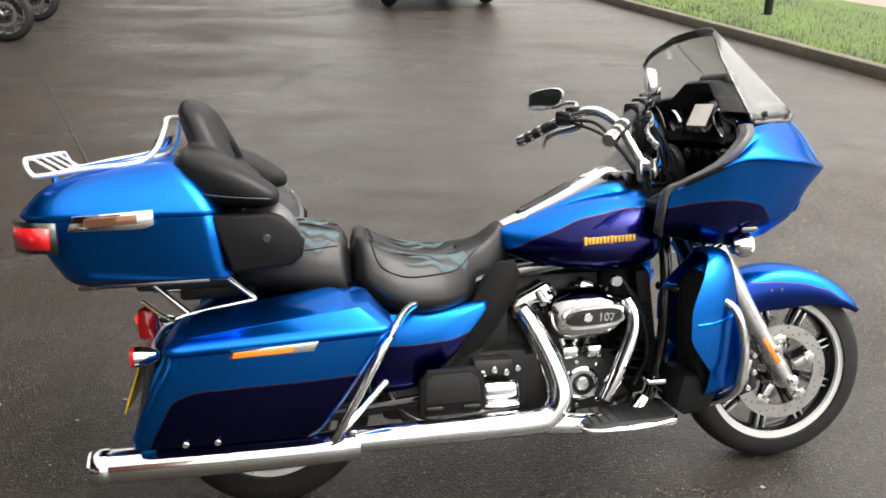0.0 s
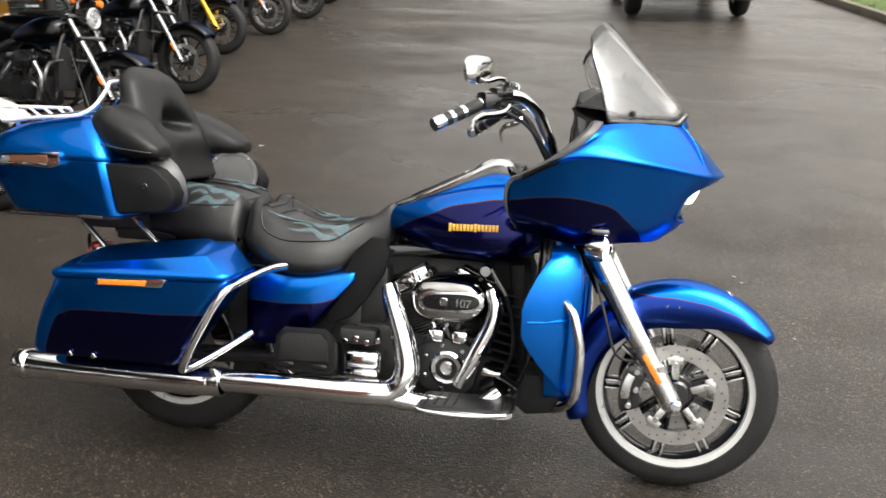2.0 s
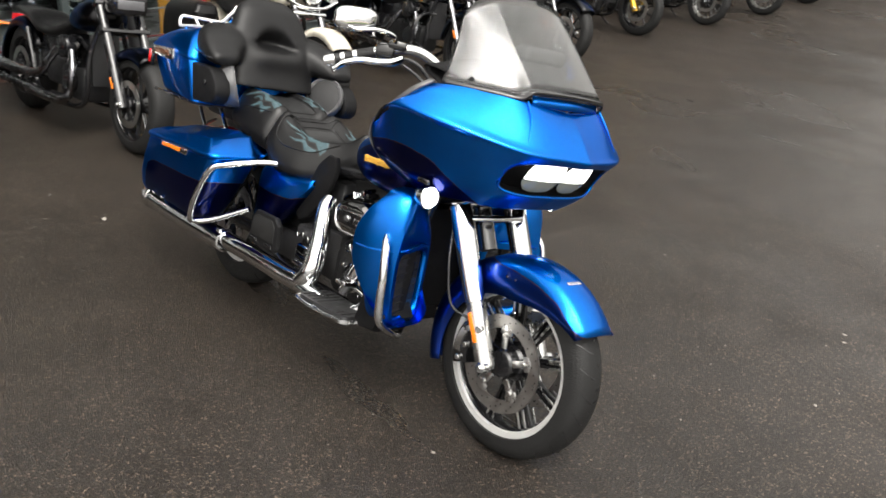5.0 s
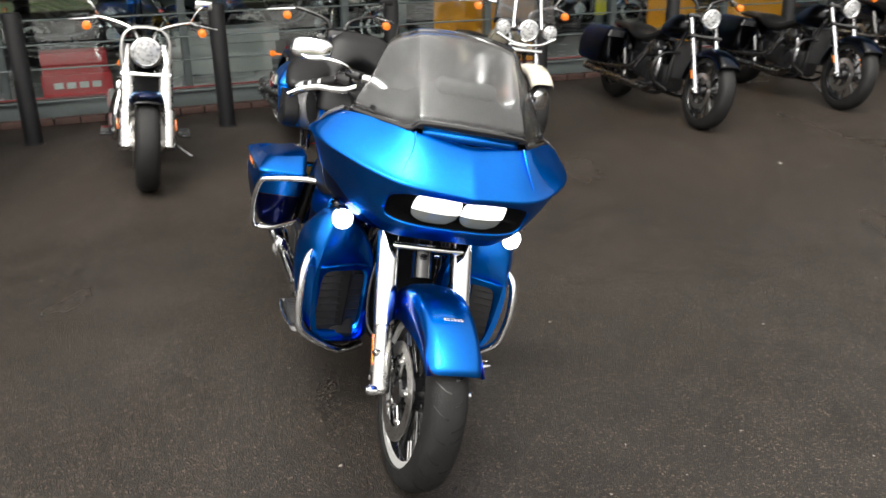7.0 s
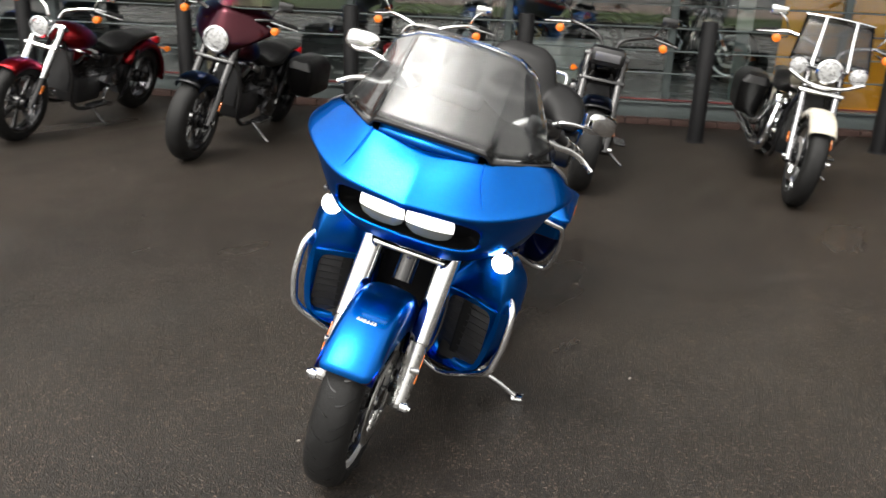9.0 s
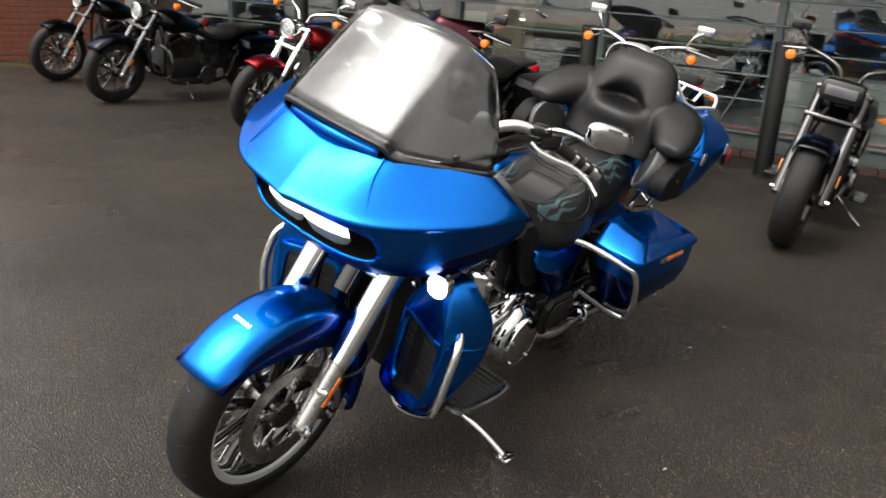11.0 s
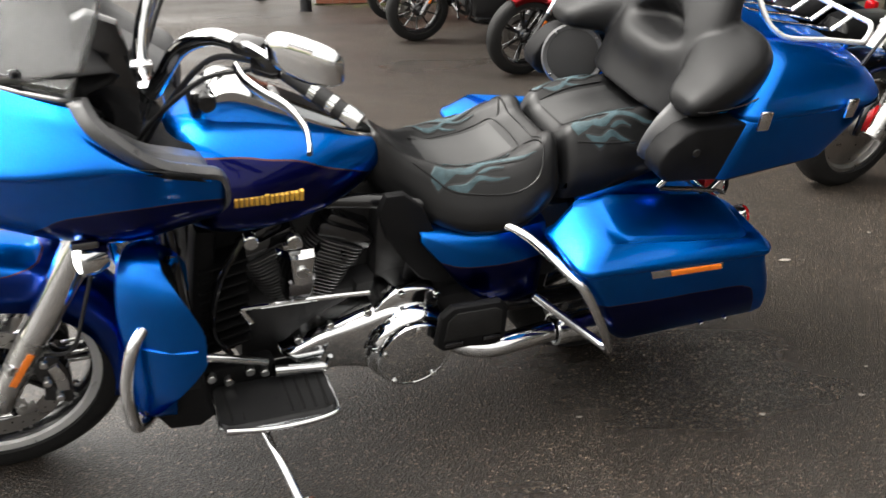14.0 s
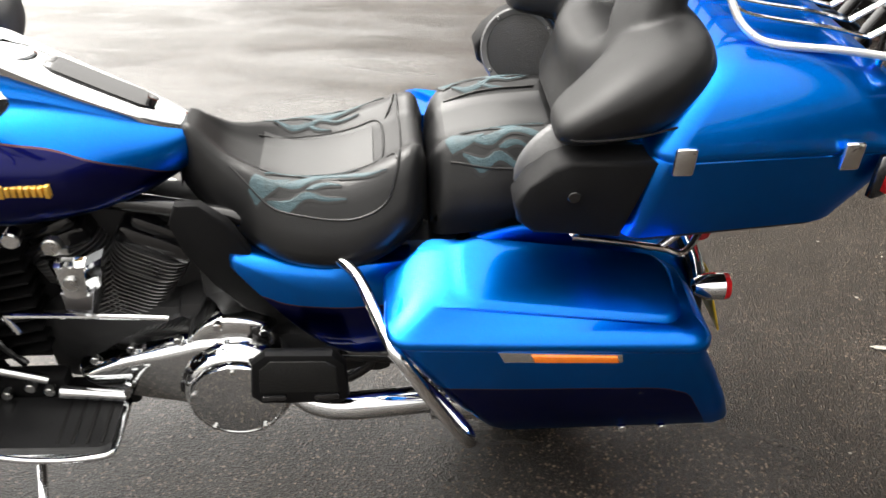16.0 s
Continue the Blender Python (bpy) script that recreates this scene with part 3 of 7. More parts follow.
# small bits of litter and grit on the wet ground
bm = B()
rng = random.Random(11)
for i in range(620):
    a, bb = -4.5 + 11 * rng.random(), -3.5 + 14 * rng.random()
    r = 0.003 + 0.006 * rng.random() ** 3
    q = [bm.verts.new((a + r * math.cos(t + d) * s, bb + r * math.sin(t + d), 0.004 + 0.002 * rng.random())) for d in [rng.random() * 6] for s in [0.5 + rng.random()] for t in (0, 1.2, 2.4, 3.6, 4.9)]
    bm.faces.new(q)
for a, bb, r in ((-0.299, 7.4, 0.03), (-2.2, 5.4, 0.03), (2.6, 7.9, 0.05), (1.44, 4.5, 0.014), (0.43, 3.4, 0.012), (-1.0, 1.83, 0.025), (0.09, 2.8, 0.012), (0.466, -1.18, 0.02), (-0.735, 2.785, 0.012)):
    q = [bm.verts.new((a + r * math.cos(t) * (0.7 + 0.5 * rng.random()), bb + r * 0.5 * math.sin(t), 0.006)) for t in (0, 1.0, 2.1, 3.1, 4.3, 5.2)]
    bm.faces.new(q)
tagged(part("grit", bm, material("pale_grit", (0.26, 0.24, 0.21), 0.7)), "pale grit and leaf scraps on the asphalt", "grit", kind="stuff")

# ---- the blue touring motorcycle, leaning on its side stand ----
BIKE = pose(-0.0137, 2.3356, 0.0) @ pose(0, 0, 0, 0, 0, 16.0) @ pose(0, 0, 0, -13.5, 0, 0)
bike = thing("touring_motorcycle", BIKE, "two-tone blue touring motorcycle with chrome trim leaning on its side stand", "motorcycle")


def torus_prof(R, w, h, n=10):
    """A tyre's cross-section: (radius, along)."""
    res = []
    for i in range(n + 1):
        a = math.pi * i / n
        c, s = math.cos(a), math.sin(a)
        res.append((R - h + h * abs(s) ** 0.75, -w / 2 * math.copysign(abs(c) ** 0.7, c)))
    return [(R - h * 1.02, -w * 0.36)] + res + [(R - h * 1.02, w * 0.36)]


def wheel(name, at, R, w, rim_r, parent, spokes, rim_mat, spoke_mat, discs=2, disc_r=0.15, grooves=True, spoke_pairs=True, label=""):
    bm = B()
    disc(bm, (0, 0, 0), 0.045, w * 1.25, 24)
    disc(bm, (0, 0, 0), 0.062, w * 0.7, 24)
    hub = part(name, bm, spoke_mat, parent, label)
    hub.location = at
    bm = B()
    lathe(bm, torus_prof(R, w, R - rim_r - 0.004, 12), 64)
    tyre = part("tyre", bm, rubber, hub, "black rubber road tyre")
    if grooves:
        lug = {}
        for sgn in (-1, 1):
            bm = B()
            rows = []
            for i in range(7):
                f = i / 6
                y = sgn * w * (0.05 + 0.36 * f)
                a = math.acos(max(-1, min(1, (abs(y) * 2 / w) ** (1 / 0.7))))
                r = R - (R - rim_r - 0.004) * (1 - abs(math.sin(a)) ** 0.75) + 0.0008
                th = 0.10 * f * f + 0.02 * f
                rows.append([Vector((r * math.cos(th + d), y, r * math.sin(th + d))) for d in (-0.0085 * (1 - 0.6 * f), 0.0085 * (1 - 0.6 * f))])
            skin(bm, rows)
            o = part("tread_groove", bm, black_gloss, tyre)
            for i in range(1, 26):
                c = new("tread_groove", o.data)
                c.parent = tyre
                c.rotation_euler = (0, 2 * math.pi * (i + (0.5 if sgn > 0 else 0)) / 26, 0)
    bm = B()
    hw = w * 0.36
    lathe(bm, [(rim_r + 0.012, -hw), (rim_r + 0.008, -hw - 0.006), (rim_r - 0.012, -hw - 0.004), (rim_r - 0.022, -hw + 0.012), (rim_r - 0.028, -hw * 0.4), (rim_r - 0.028, hw * 0.4), (rim_r - 0.022, hw - 0.012), (rim_r - 0.012, hw + 0.004), (rim_r + 0.008, hw + 0.006), (rim_r + 0.012, hw)], 64)
    rim = part("rim", bm, black_gloss if grooves else rim_mat, hub, "cast rim")
    if grooves:
        for sgn in (-1, 1):
            bm = B()
            lathe(bm, [(rim_r + 0.011, sgn * (hw + 0.002)), (rim_r + 0.008, sgn * (hw + 0.008)), (rim_r - 0.014, sgn * (hw + 0.006)), (rim_r - 0.018, sgn * (hw - 0.002))], 64)
            part("rim_lip", bm, bright_alu, rim, "bright machined rim lip")
    for i in range(spokes):
        a = 2 * math.pi * (i + 0.5) / spokes
        bm = B()
        for sg in ((-1, 1) if spoke_pairs else (0,)):
            rows = []
            for f in range(6):
                r = 0.05 + (rim_r - 0.024 - 0.05) * f / 5
                off = sg * (0.004 + 0.010 * f / 5)
                wd, th = 0.0085 - 0.002 * f / 5, 0.012
                c = Vector((r, 0, off))
                rows.append([Matrix.Rotation(-a, 3, "Y") @ (c + Vector((0, th * cy, wd * cz))) for cy, cz in ((-1, -0.6), (-0.6, -1), (0.6, -1), (1, -0.6), (1, 0.6), (0.6, 1), (-0.6, 1), (-1, 0.6))])
            skin(bm, rows, True, True)
        part("spoke", bm, spoke_mat, hub)
    for sgn in ((-1, 1) if discs == 2 else (-1,) if discs == 1 else ()):
        yy = sgn * (w * 0.5 + 0.012)
        bm = B()
        lathe(bm, [(disc_r - 0.042, yy - 0.0025), (disc_r, yy - 0.0025), (disc_r, yy + 0.0025), (disc_r - 0.042, yy + 0.0025)], 48, closed=True)
        bd = part("brake_disc", bm, steel, hub, "steel brake disc")
        for i in range(5):
            a = 2 * math.pi * (i + 0.3) / 5
            m = Matrix.Rotation(-a, 4, "Y")
            bm = B()
            block(bm, m @ Vector((disc_r - 0.068, yy, 0)), (0.075, 0.006, 0.022), 0.002, m)
            if grooves:
                block(bm, m @ Vector((disc_r - 0.048, yy, 0)), (0.024, 0.007, 0.046), 0.003, m)
            part("disc_carrier", bm, satin if grooves else black_gloss, bd)
            if grooves:
                bm = B()
                disc(bm, m @ Vector((disc_r - 0.060, yy + sgn * 0.005, 0)), 0.0085, 0.008, 12)
                part("carrier_bolt", bm, steel, bd, "round bolt on the disc carrier")
        if grooves:
            bm = B()
            for i in range(40):
                a = 2 * math.pi * i / 40
                r = disc_r - (0.010, 0.020, 0.030)[i % 3]
                disc(bm, (r * math.cos(a), yy, r * math.sin(a)), 0.0026, 0.0060, 8)
            part("disc_holes", bm, matt_black, bd, "small dark drilled holes")
    return hub


front_wheel = wheel("front_wheel", (1.625, 0, 0.305), 0.305, 0.125, 0.232, bike, 9, satin, black_gloss, 2, 0.155, label="cast front wheel with paired black spokes")
rear_wheel = wheel("rear_wheel", (0, 0, 0.305), 0.305, 0.175, 0.205, bike, 9, satin, black_gloss, 1, 0.14, label="cast rear wheel")
for hub in (front_wheel,):
    for i in range(9):
        for sgn in (-1, 1):
            a = 2 * math.pi * (i + 0.5) / 9
            m = Matrix.Rotation(-a, 4, "Y")
            bm = B()
            for o in (-0.012, 0.012):
                block(bm, m @ Vector((0.184, sgn * 0.024, o)), (0.068, 0.005, 0.0075), 0.0015, m)
            part("spoke_edge", bm, satin, hub, "machined bright spoke edge")

# -- front fender --
def fender(bm, cx, cz, r, hw, a0, a1, depth, n=36, flat=0.62):
    """A mudguard round a wheel; depth(f) is how far its sides reach in."""
    rows = []
    for i in range(n + 1):
        f = i / n
        a = radians(a0 + (a1 - a0) * f)
        d = depth(f)
        prof = [(-hw, r - d), (-hw * 1.0, r - d * 0.5), (-hw * 0.96, r - 0.028), (-hw * 0.82, r - 0.010), (-hw * flat, r - 0.002), (0, r + 0.004), (hw * flat, r - 0.002), (hw * 0.82, r - 0.010), (hw * 0.96, r - 0.028), (hw * 1.0, r - d * 0.5), (hw, r - d)]
        rows.append([Vector((cx + q * math.cos(a), y, cz + q * math.sin(a))) for y, q in prof])
    skin(bm, rows)
    return bm


def skirt(f):
    return 0.03 + 0.10 * math.sin(math.pi * f * 1.4) if f < 0.357 else 0.13 - 0.06 * (f - 0.357) / 0.643


fender_paint = flake_paint("fender_two_tone_paint", BLUE, (0.004, 0.032, 0.26), [(1.20, 0.70), (1.30, 0.66), (1.42, 0.62), (1.52, 0.605), (1.62, 0.60), (1.72, 0.583), (1.80, 0.552), (1.88, 0.50)])
bm = B()
fender(bm, 1.625, 0.305, 0.338, 0.086, 36, 200, skirt)
solid(part("front_fender", bm, fender_paint, bike, "two-tone blue front fender with a red pinstripe"), 0.004)
for i in range(2):
    bm = B()
    disc(bm, (1.58 + 0.035 * i, -0.087, 0.577), 0.004, 0.004, 12)
    part("fender_bolt", bm, dark_chrome, bike, "small smoked metal bolt")
for i in range(6):
    a = radians(66)
    bm = B()
    block(bm, (1.625 + 0.341 * math.cos(a), -0.026 + 0.0105 * i, 0.305 + 0.341 * math.sin(a)), (0.013, 0.008, 0.003), 0.001, Matrix.Rotation(radians(90) - a, 3, "Y"))
    part("badge_letter", bm, chrome, bike, "small chrome badge letter bar")

# -- fork --
for sgn, sd in ((-1, "right"), (1, "left")):
    y = 0.126 * sgn
    bm = B()
    tube(bm, [(1.617, y, 0.285), (1.60, y, 0.312), (1.513, y, 0.47)], [0.026, 0.031, 0.031, 0.030], 18, 8)
    leg = part("fork_slider", bm, satin, bike, "satin aluminium fork slider")
    bm = B()
    tube(bm, [(1.513, y, 0.47), (1.48, y, 0.522), (1.362, y, 0.735)], [0.033, 0.034, 0.036, 0.038], 18, 8)
    part("fork_cover", bm, chrome, bike, "chrome fork cover")
    bm = B()
    block(bm, (0, 0, 0), (0.095, 0.004, 0.016), 0.0015, None)
    rf = part("fork_reflector", bm, amber, bike, "amber side reflector")
    rf.matrix_local = pose(1.548, y + sgn * 0.0305, 0.402, 0, 58, 0)
    bm = B()
    disc(bm, (1.622, y + sgn * 0.026, 0.30), 0.017, 0.028, 18)
    disc(bm, (1.622, y + sgn * 0.042, 0.30), 0.010, 0.012, 12)
    part("axle_nut", bm, chrome, bike, "chrome axle nut")
    bm = B()
    arc = [radians(142 + 58 * i / 10) for i in range(11)]
    plate(bm, [(1.625 + r * math.cos(a), 0.305 + r * math.sin(a)) for r, seq in ((0.168, arc), (0.108, arc[::-1])) for a in seq], y - sgn * 0.055, y - sgn * 0.005, 0.009)
    cal = part("brake_caliper", bm, black_gloss, bike, "black brake caliper")
    bm = B()
    arc = [radians(154 + 30 * i / 8) for i in range(9)]
    plate(bm, [(1.625 + r * math.cos(a), 0.305 + r * math.sin(a)) for r, seq in ((0.160, arc), (0.136, arc[::-1])) for a in seq], y - sgn * 0.008, y + sgn * 0.001, 0.003)
    part("caliper_plate", bm, satin, cal, "satin metal plate on the caliper")
    for a, r in ((147, 0.14), (192, 0.14), (170, 0.119)):
        bm = B()
        disc(bm, (1.625 + r * math.cos(radians(a)), y - sgn * 0.002, 0.305 + r * math.sin(radians(a))), 0.009, 0.014, 12)
        part("caliper_bolt", bm, satin, cal)
    bm = B()
    tube(bm, [(1.50, y, 0.41), (1.44, y * 1.25, 0.44), (1.40, y * 1.3, 0.56), (1.36, y * 1.1, 0.68)], 0.0045, 8)
    part("brake_hose", bm, black_plastic, bike)
    bm = B()
    disc(bm, (1.57, y + sgn * 0.018, 0.405), 0.012, 0.03, 14, Matrix.Rotation(radians(20), 3, "Z"))
    part("fender_mount_bolt", bm, satin, bike)
bm = B()
for z, x in ((0.745, 1.365), (0.70, 1.39)):
    block(bm, (x, 0, z), (0.06, 0.25, 0.022), 0.008, Matrix.Rotation(radians(-28), 3, "Y"))
part("fork_clamp", bm, chrome, bike, "chrome fork clamp")
bm = B()
tube(bm, [(1.355, -0.12, 0.785), (1.41, -0.06, 0.79), (1.42, 0, 0.792), (1.41, 0.06, 0.79), (1.355, 0.12, 0.785)], 0.010, 10)
part("nacelle_trim", bm, chrome, bike, "chrome trim bar under the fairing")
bm = B()
tube(bm, [(1.25, 0, 0.88), (1.40, 0, 0.60)], 0.034, 14, 4)
part("steering_neck", bm, black_gloss, bike)

# -- fairing: horizontal bands from rear corner to nose --
LEVELS = [
    [(1.145, 0.262, 0.800), (1.30, 0.258, 0.768), (1.44, 0.222, 0.776), (1.53, 0.14, 0.778), (1.558, 0, 0.784)],
    [(1.125, 0.320, 0.850), (1.30, 0.328, 0.826), (1.46, 0.278, 0.832), (1.578, 0.18, 0.830), (1.612, 0, 0.832)],
    [(1.122, 0.344, 0.910), (1.300, 0.374, 0.925), (1.470, 0.326, 0.915), (1.605, 0.22, 0.912), (1.650, 0, 0.908)],
    [(1.128, 0.352, 0.936), (1.296, 0.412, 1.004), (1.476, 0.366, 0.988), (1.648, 0.218, 0.958), (1.704, 0, 0.952)],
    [(1.168, 0.367, 0.956), (1.298, 0.430, 1.018), (1.480, 0.384, 1.006), (1.658, 0.216, 0.974), (1.718, 0, 0.966)],
    [(1.262, 0.402, 1.002), (1.335, 0.416, 1.046), (1.476, 0.362, 1.032), (1.648, 0.202, 0.992), (1.704, 0, 0.983)],
    [(1.336, 0.389, 1.068), (1.388, 0.366, 1.083), (1.472, 0.305, 1.080), (1.608, 0.180, 1.058), (1.645, 0, 1.050)],
    [(1.360, 0.346, 1.100), (1.410, 0.320, 1.107), (1.475, 0.262, 1.109), (1.570, 0.170, 1.104), (1.594, 0, 1.093)],
]


def band(level, n=66):
    h = crom(level, n)
    left = [Vector((p.x, p.y, p.z)) for p in h]
    return [Vector((p.x, -p.y, p.z)) for p in h[:-1]] + left[::-1]


rings = [band(l) for l in LEVELS]
cols = [crom([r[i] for r in rings], 105) for i in range(len(rings[0]))]
MOUTH_Z, MOUTH_W, MOUTH_H = 0.891, 0.222, 0.055


def mouth_edge(k, n=96):
    """The headlight opening's outline (y, z), grown by k metres."""
    return oval(0, MOUTH_Z, MOUTH_W + k, MOUTH_H + k, n, 4.0)


def in_mouth(p):
    """Below 1 inside the headlight opening."""
    return (abs(p.y) / MOUTH_W) ** 4 + (abs(p.z - MOUTH_Z) / MOUTH_H) ** 4


bm = B()
skin(bm, [[c[k] for c in cols] for k in range(106)])
shell = BVHTree.FromBMesh(bm)


def fairing_x(y, z):
    """How far forward the fairing's skin stands."""
    hit = shell.ray_cast(Vector((2.5, y, z)), Vector((-1, 0, 0)))[0]
    return hit.x if hit else 1.60


bmesh.ops.delete(bm, geom=[f for f in bm.faces if f.calc_center_median().x > 1.45 and in_mouth(f.calc_center_median()) < 1], context="FACES")
for v in bm.verts:
    if v.is_boundary and v.co.x > 1.45 and 0.02 < in_mouth(v.co) < 4:
        k = in_mouth(v.co) ** -0.25
        y, z = v.co.y * k, MOUTH_Z + (v.co.z - MOUTH_Z) * k
        v.co = Vector((fairing_x(y, z), y, z))
fairing = part("fairing", bm, [fairing_paint, matt_black], bike, "two-tone blue frame-mounted fairing with a red pinstripe", 60)
solid(fairing, 0.006)
fairing.modifiers[0].material_offset = 1
# headlight: a deep black mouth with a blue lip and two slanting lobes, lit above
bm = B()
ringsH = [[Vector((fairing_x(y, z) - back_, y, z)) for y, z in mouth_edge(grow_)] for grow_, back_ in ((0.002, 0.004), (-0.001, 0.018), (-0.006, 0.040))]
ringsH.append([Vector((1.588 - 1.2 * y * y + 0.5 * (z - MOUTH_Z), y * 0.86, MOUTH_Z + (z - MOUTH_Z) * 0.86)) for y, z in mouth_edge(-0.006)])
hv = skin(bm, ringsH, True)
bm.faces.new(hv[-1])
hl = part("headlight", bm, matt_black, bike, "wide twin headlight in a black recess", 50)
bm = B()
tube(bm, [Vector((fairing_x(y, z) - 0.001, y, z)) for y, z in mouth_edge(0.001) if z < MOUTH_Z - 0.012][::3], 0.0055, 10, 90)
part("mouth_lip", bm, blue_paint, hl, "rounded blue lip under the headlight")
head_light = glow("headlight_light", (1.0, 0.98, 0.94), 2.5)
lower_bowl = glow("headlight_bowl", (0.20, 0.21, 0.185), 0.10)
for sgn in (-1, 1):
    for up in (True, False):
        bm = B()
        rows2 = []
        for f in range(9):
            e = f / 8
            rr = max(0.02, math.cos(e * math.pi / 2) ** 0.6)
            row = []
            for y, z in oval(sgn * 0.0735, 0.901, 0.0715 * rr, 0.054 * rr, 48, 2.7):
                z = max(z, 0.889) if up else min(z, 0.887)
                flute = 0.0 if up else 0.004 * abs(math.sin(y * 95)) * (1 - e)
                row.append(Vector((1.622 + 0.014 * e - 0.9 * (y * y - 0.0054) + 0.5 * (z - 0.901) - flute, y, z)))
            rows2.append(row)
        skin(bm, rows2, True, True)
        part("headlight_lens" if up else "headlight_reflector", bm, head_light if up else lower_bowl, hl, "lit white headlight lobe" if up else "pale mirrored lower reflector")
bm = B()
vent = crom([(1.575, -0.15, 1.103), (1.602, 0, 1.106), (1.575, 0.15, 1.103)], 16)
skin(bm, [[p + Vector((0.004, 0, -0.006)) for p in vent], [p + Vector((-0.004, 0, 0.022)) for p in vent]])
solid(part("fairing_vent", bm, blue_paint, bike, "blue air vent recessed under the windscreen"), 0.004)
for sgn in (-1, 1):
    bm = B()
    cr = [Vector((q.x + 0.0015, sgn * abs(q.y), q.z + 0.0015)) for q in crom([(1.575, 0.170, 1.107), (1.612, 0.181, 1.060), (1.640, 0.205, 1.000)], 8)]
    tube(bm, [q - Vector((0.0012, 0, 0.0012)) for q in cr], [0.0026, 0.0024, 0.001], 8, 12)
    part("hood_crease", bm, blue_paint, bike)
    # lamps on short arms below the fairing
    bm2 = B()
    tube(bm2, [(1.30, sgn * 0.15, 0.765), (1.33, sgn * 0.22, 0.775), (1.352, sgn * 0.275, 0.770)], 0.013, 10)
    sig = part("auxiliary_lamp", bm2, chrome, bike, "chrome round lamp on a short arm, lit white")
    bm = B()
    m = Matrix.Rotation(radians(-90), 3, "Z")
    lathe(bm, [(0.001, -0.045), (0.022, -0.04), (0.034, -0.018), (0.037, 0.006), (0.033, 0.010)], 24, (1.378, sgn * 0.290, 0.766), m)
    part("lamp_bowl", bm, chrome, sig)
    bm = B()
    lathe(bm, [(0.0335, 0.004), (0.026, 0.016), (0.012, 0.021), (0.0008, 0.022)], 24, (1.378, sgn * 0.290, 0.766), m)
    part("lamp_lens", bm, lamp_white, sig, "lit white lens")
    # marker lamp on the fairing side
    bm = B()
    block(bm, (1.375, sgn * 0.318, 0.815), (0.05, 0.016, 0.018), 0.006)
    part("fairing_marker", bm, dark_chrome, bike, "small dark badge on the fairing side")

# -- windscreen --
SCREEN_MID = (
    [(1.556, 0.188, 1.111), (1.574, 0.172, 1.127), (1.583, 0.155, 1.136), (1.595, 0.08, 1.140), (1.599, 0, 1.141)],
    [(1.437, 0.186, 1.255), (1.450, 0.168, 1.260), (1.459, 0.149, 1.264), (1.474, 0.077, 1.269), (1.478, 0, 1.271)],
    [(1.325, 0.179, 1.365), (1.334, 0.164, 1.374), (1.341, 0.146, 1.381), (1.356, 0.076, 1.391), (1.362, 0, 1.394)])
SCREEN_LEFT = (
    [(1.358, 0.338, 1.106), (1.425, 0.297, 1.107), (1.50, 0.238, 1.109)],
    [(1.304, 0.286, 1.206), (1.350, 0.258, 1.229), (1.402, 0.219, 1.245)],
    [(1.272, 0.226, 1.298), (1.284, 0.215, 1.328), (1.304, 0.198, 1.350)])
SCREEN_RIGHT = (
    [(1.374, 0.328, 1.112), (1.430, 0.292, 1.112), (1.50, 0.238, 1.112)],
    [(1.345, 0.276, 1.212), (1.372, 0.250, 1.232), (1.408, 0.216, 1.246)],
    [(1.316, 0.242, 1.298), (1.314, 0.228, 1.328), (1.317, 0.206, 1.350)])


def screen_row(f):
    """One line across the windscreen from side to side, f tenths of the way up."""
    halves = []
    for edge in (SCREEN_RIGHT, SCREEN_LEFT):
        lo, mid, hi = [e + c for e, c in zip(edge, SCREEN_MID)]
        halves.append(crom([crom([a, b, c], 10)[f] for a, b, c in zip(lo, mid, hi)], 28))
    return [Vector((p.x, -p.y, p.z)) for p in halves[0][:-1]] + halves[1][::-1]


bm = B()
skin(bm, [screen_row(f) for f in range(11)])
ws = part("windscreen", bm, smoke_glass, bike, "smoke-tinted clear windscreen", 60)
solid(ws, 0.004)
ws.visible_shadow = False
bm = B()
r0, r1 = screen_row(0), screen_row(1)
skin(bm, [[p + Vector((0.004, 0, -0.008)) for p in r0], [p + Vector((0.0035, 0, 0.0)) for p in r0], [a.lerp(b, 0.22) + Vector((0.002, 0, 0.0)) for a, b in zip(r0, r1)]])
solid(part("windscreen_trim", bm, black_gloss, bike, "black trim along the windscreen foot"), 0.0025, 1.0)
for sgn in (-1, 1):
    for x, y in ((1.43, 0.275), (1.565, 0.158)):
        bm = B()
        disc(bm, (x + 0.008, sgn * y, 1.135), 0.008, 0.012, 12, Matrix.Rotation(radians(-60 * sgn if x < 1.5 else -90), 3, "Z"))
        part("windscreen_screw", bm, black_gloss, bike)

# -- inner fairing with gauges --
rr = []
for dx, dy, dz in ((0.004, 0.0, 0.0), (-0.014, -0.002, 0.003), (-0.022, -0.016, 0.002), (-0.016, -0.042, -0.006), (0.05, -0.080, -0.03)):
    rr.append(crom([(1.360 + dx, 0.343 + dy, 1.104 + dz), (1.336 + dx, 0.387 + dy, 1.070 + dz), (1.262 + dx, 0.400 + dy, 1.005 + dz), (1.178 + dx * 0.7, 0.367 + dy, 0.960 + dz), (1.130 + dx * 0.3, 0.350 + dy, 0.936 + dz), (1.120 + dx * 0.2, 0.335 + dy, 0.875 + dz), (1.145 + dx * 0.2, 0.258 + dy, 0.802)], 26))
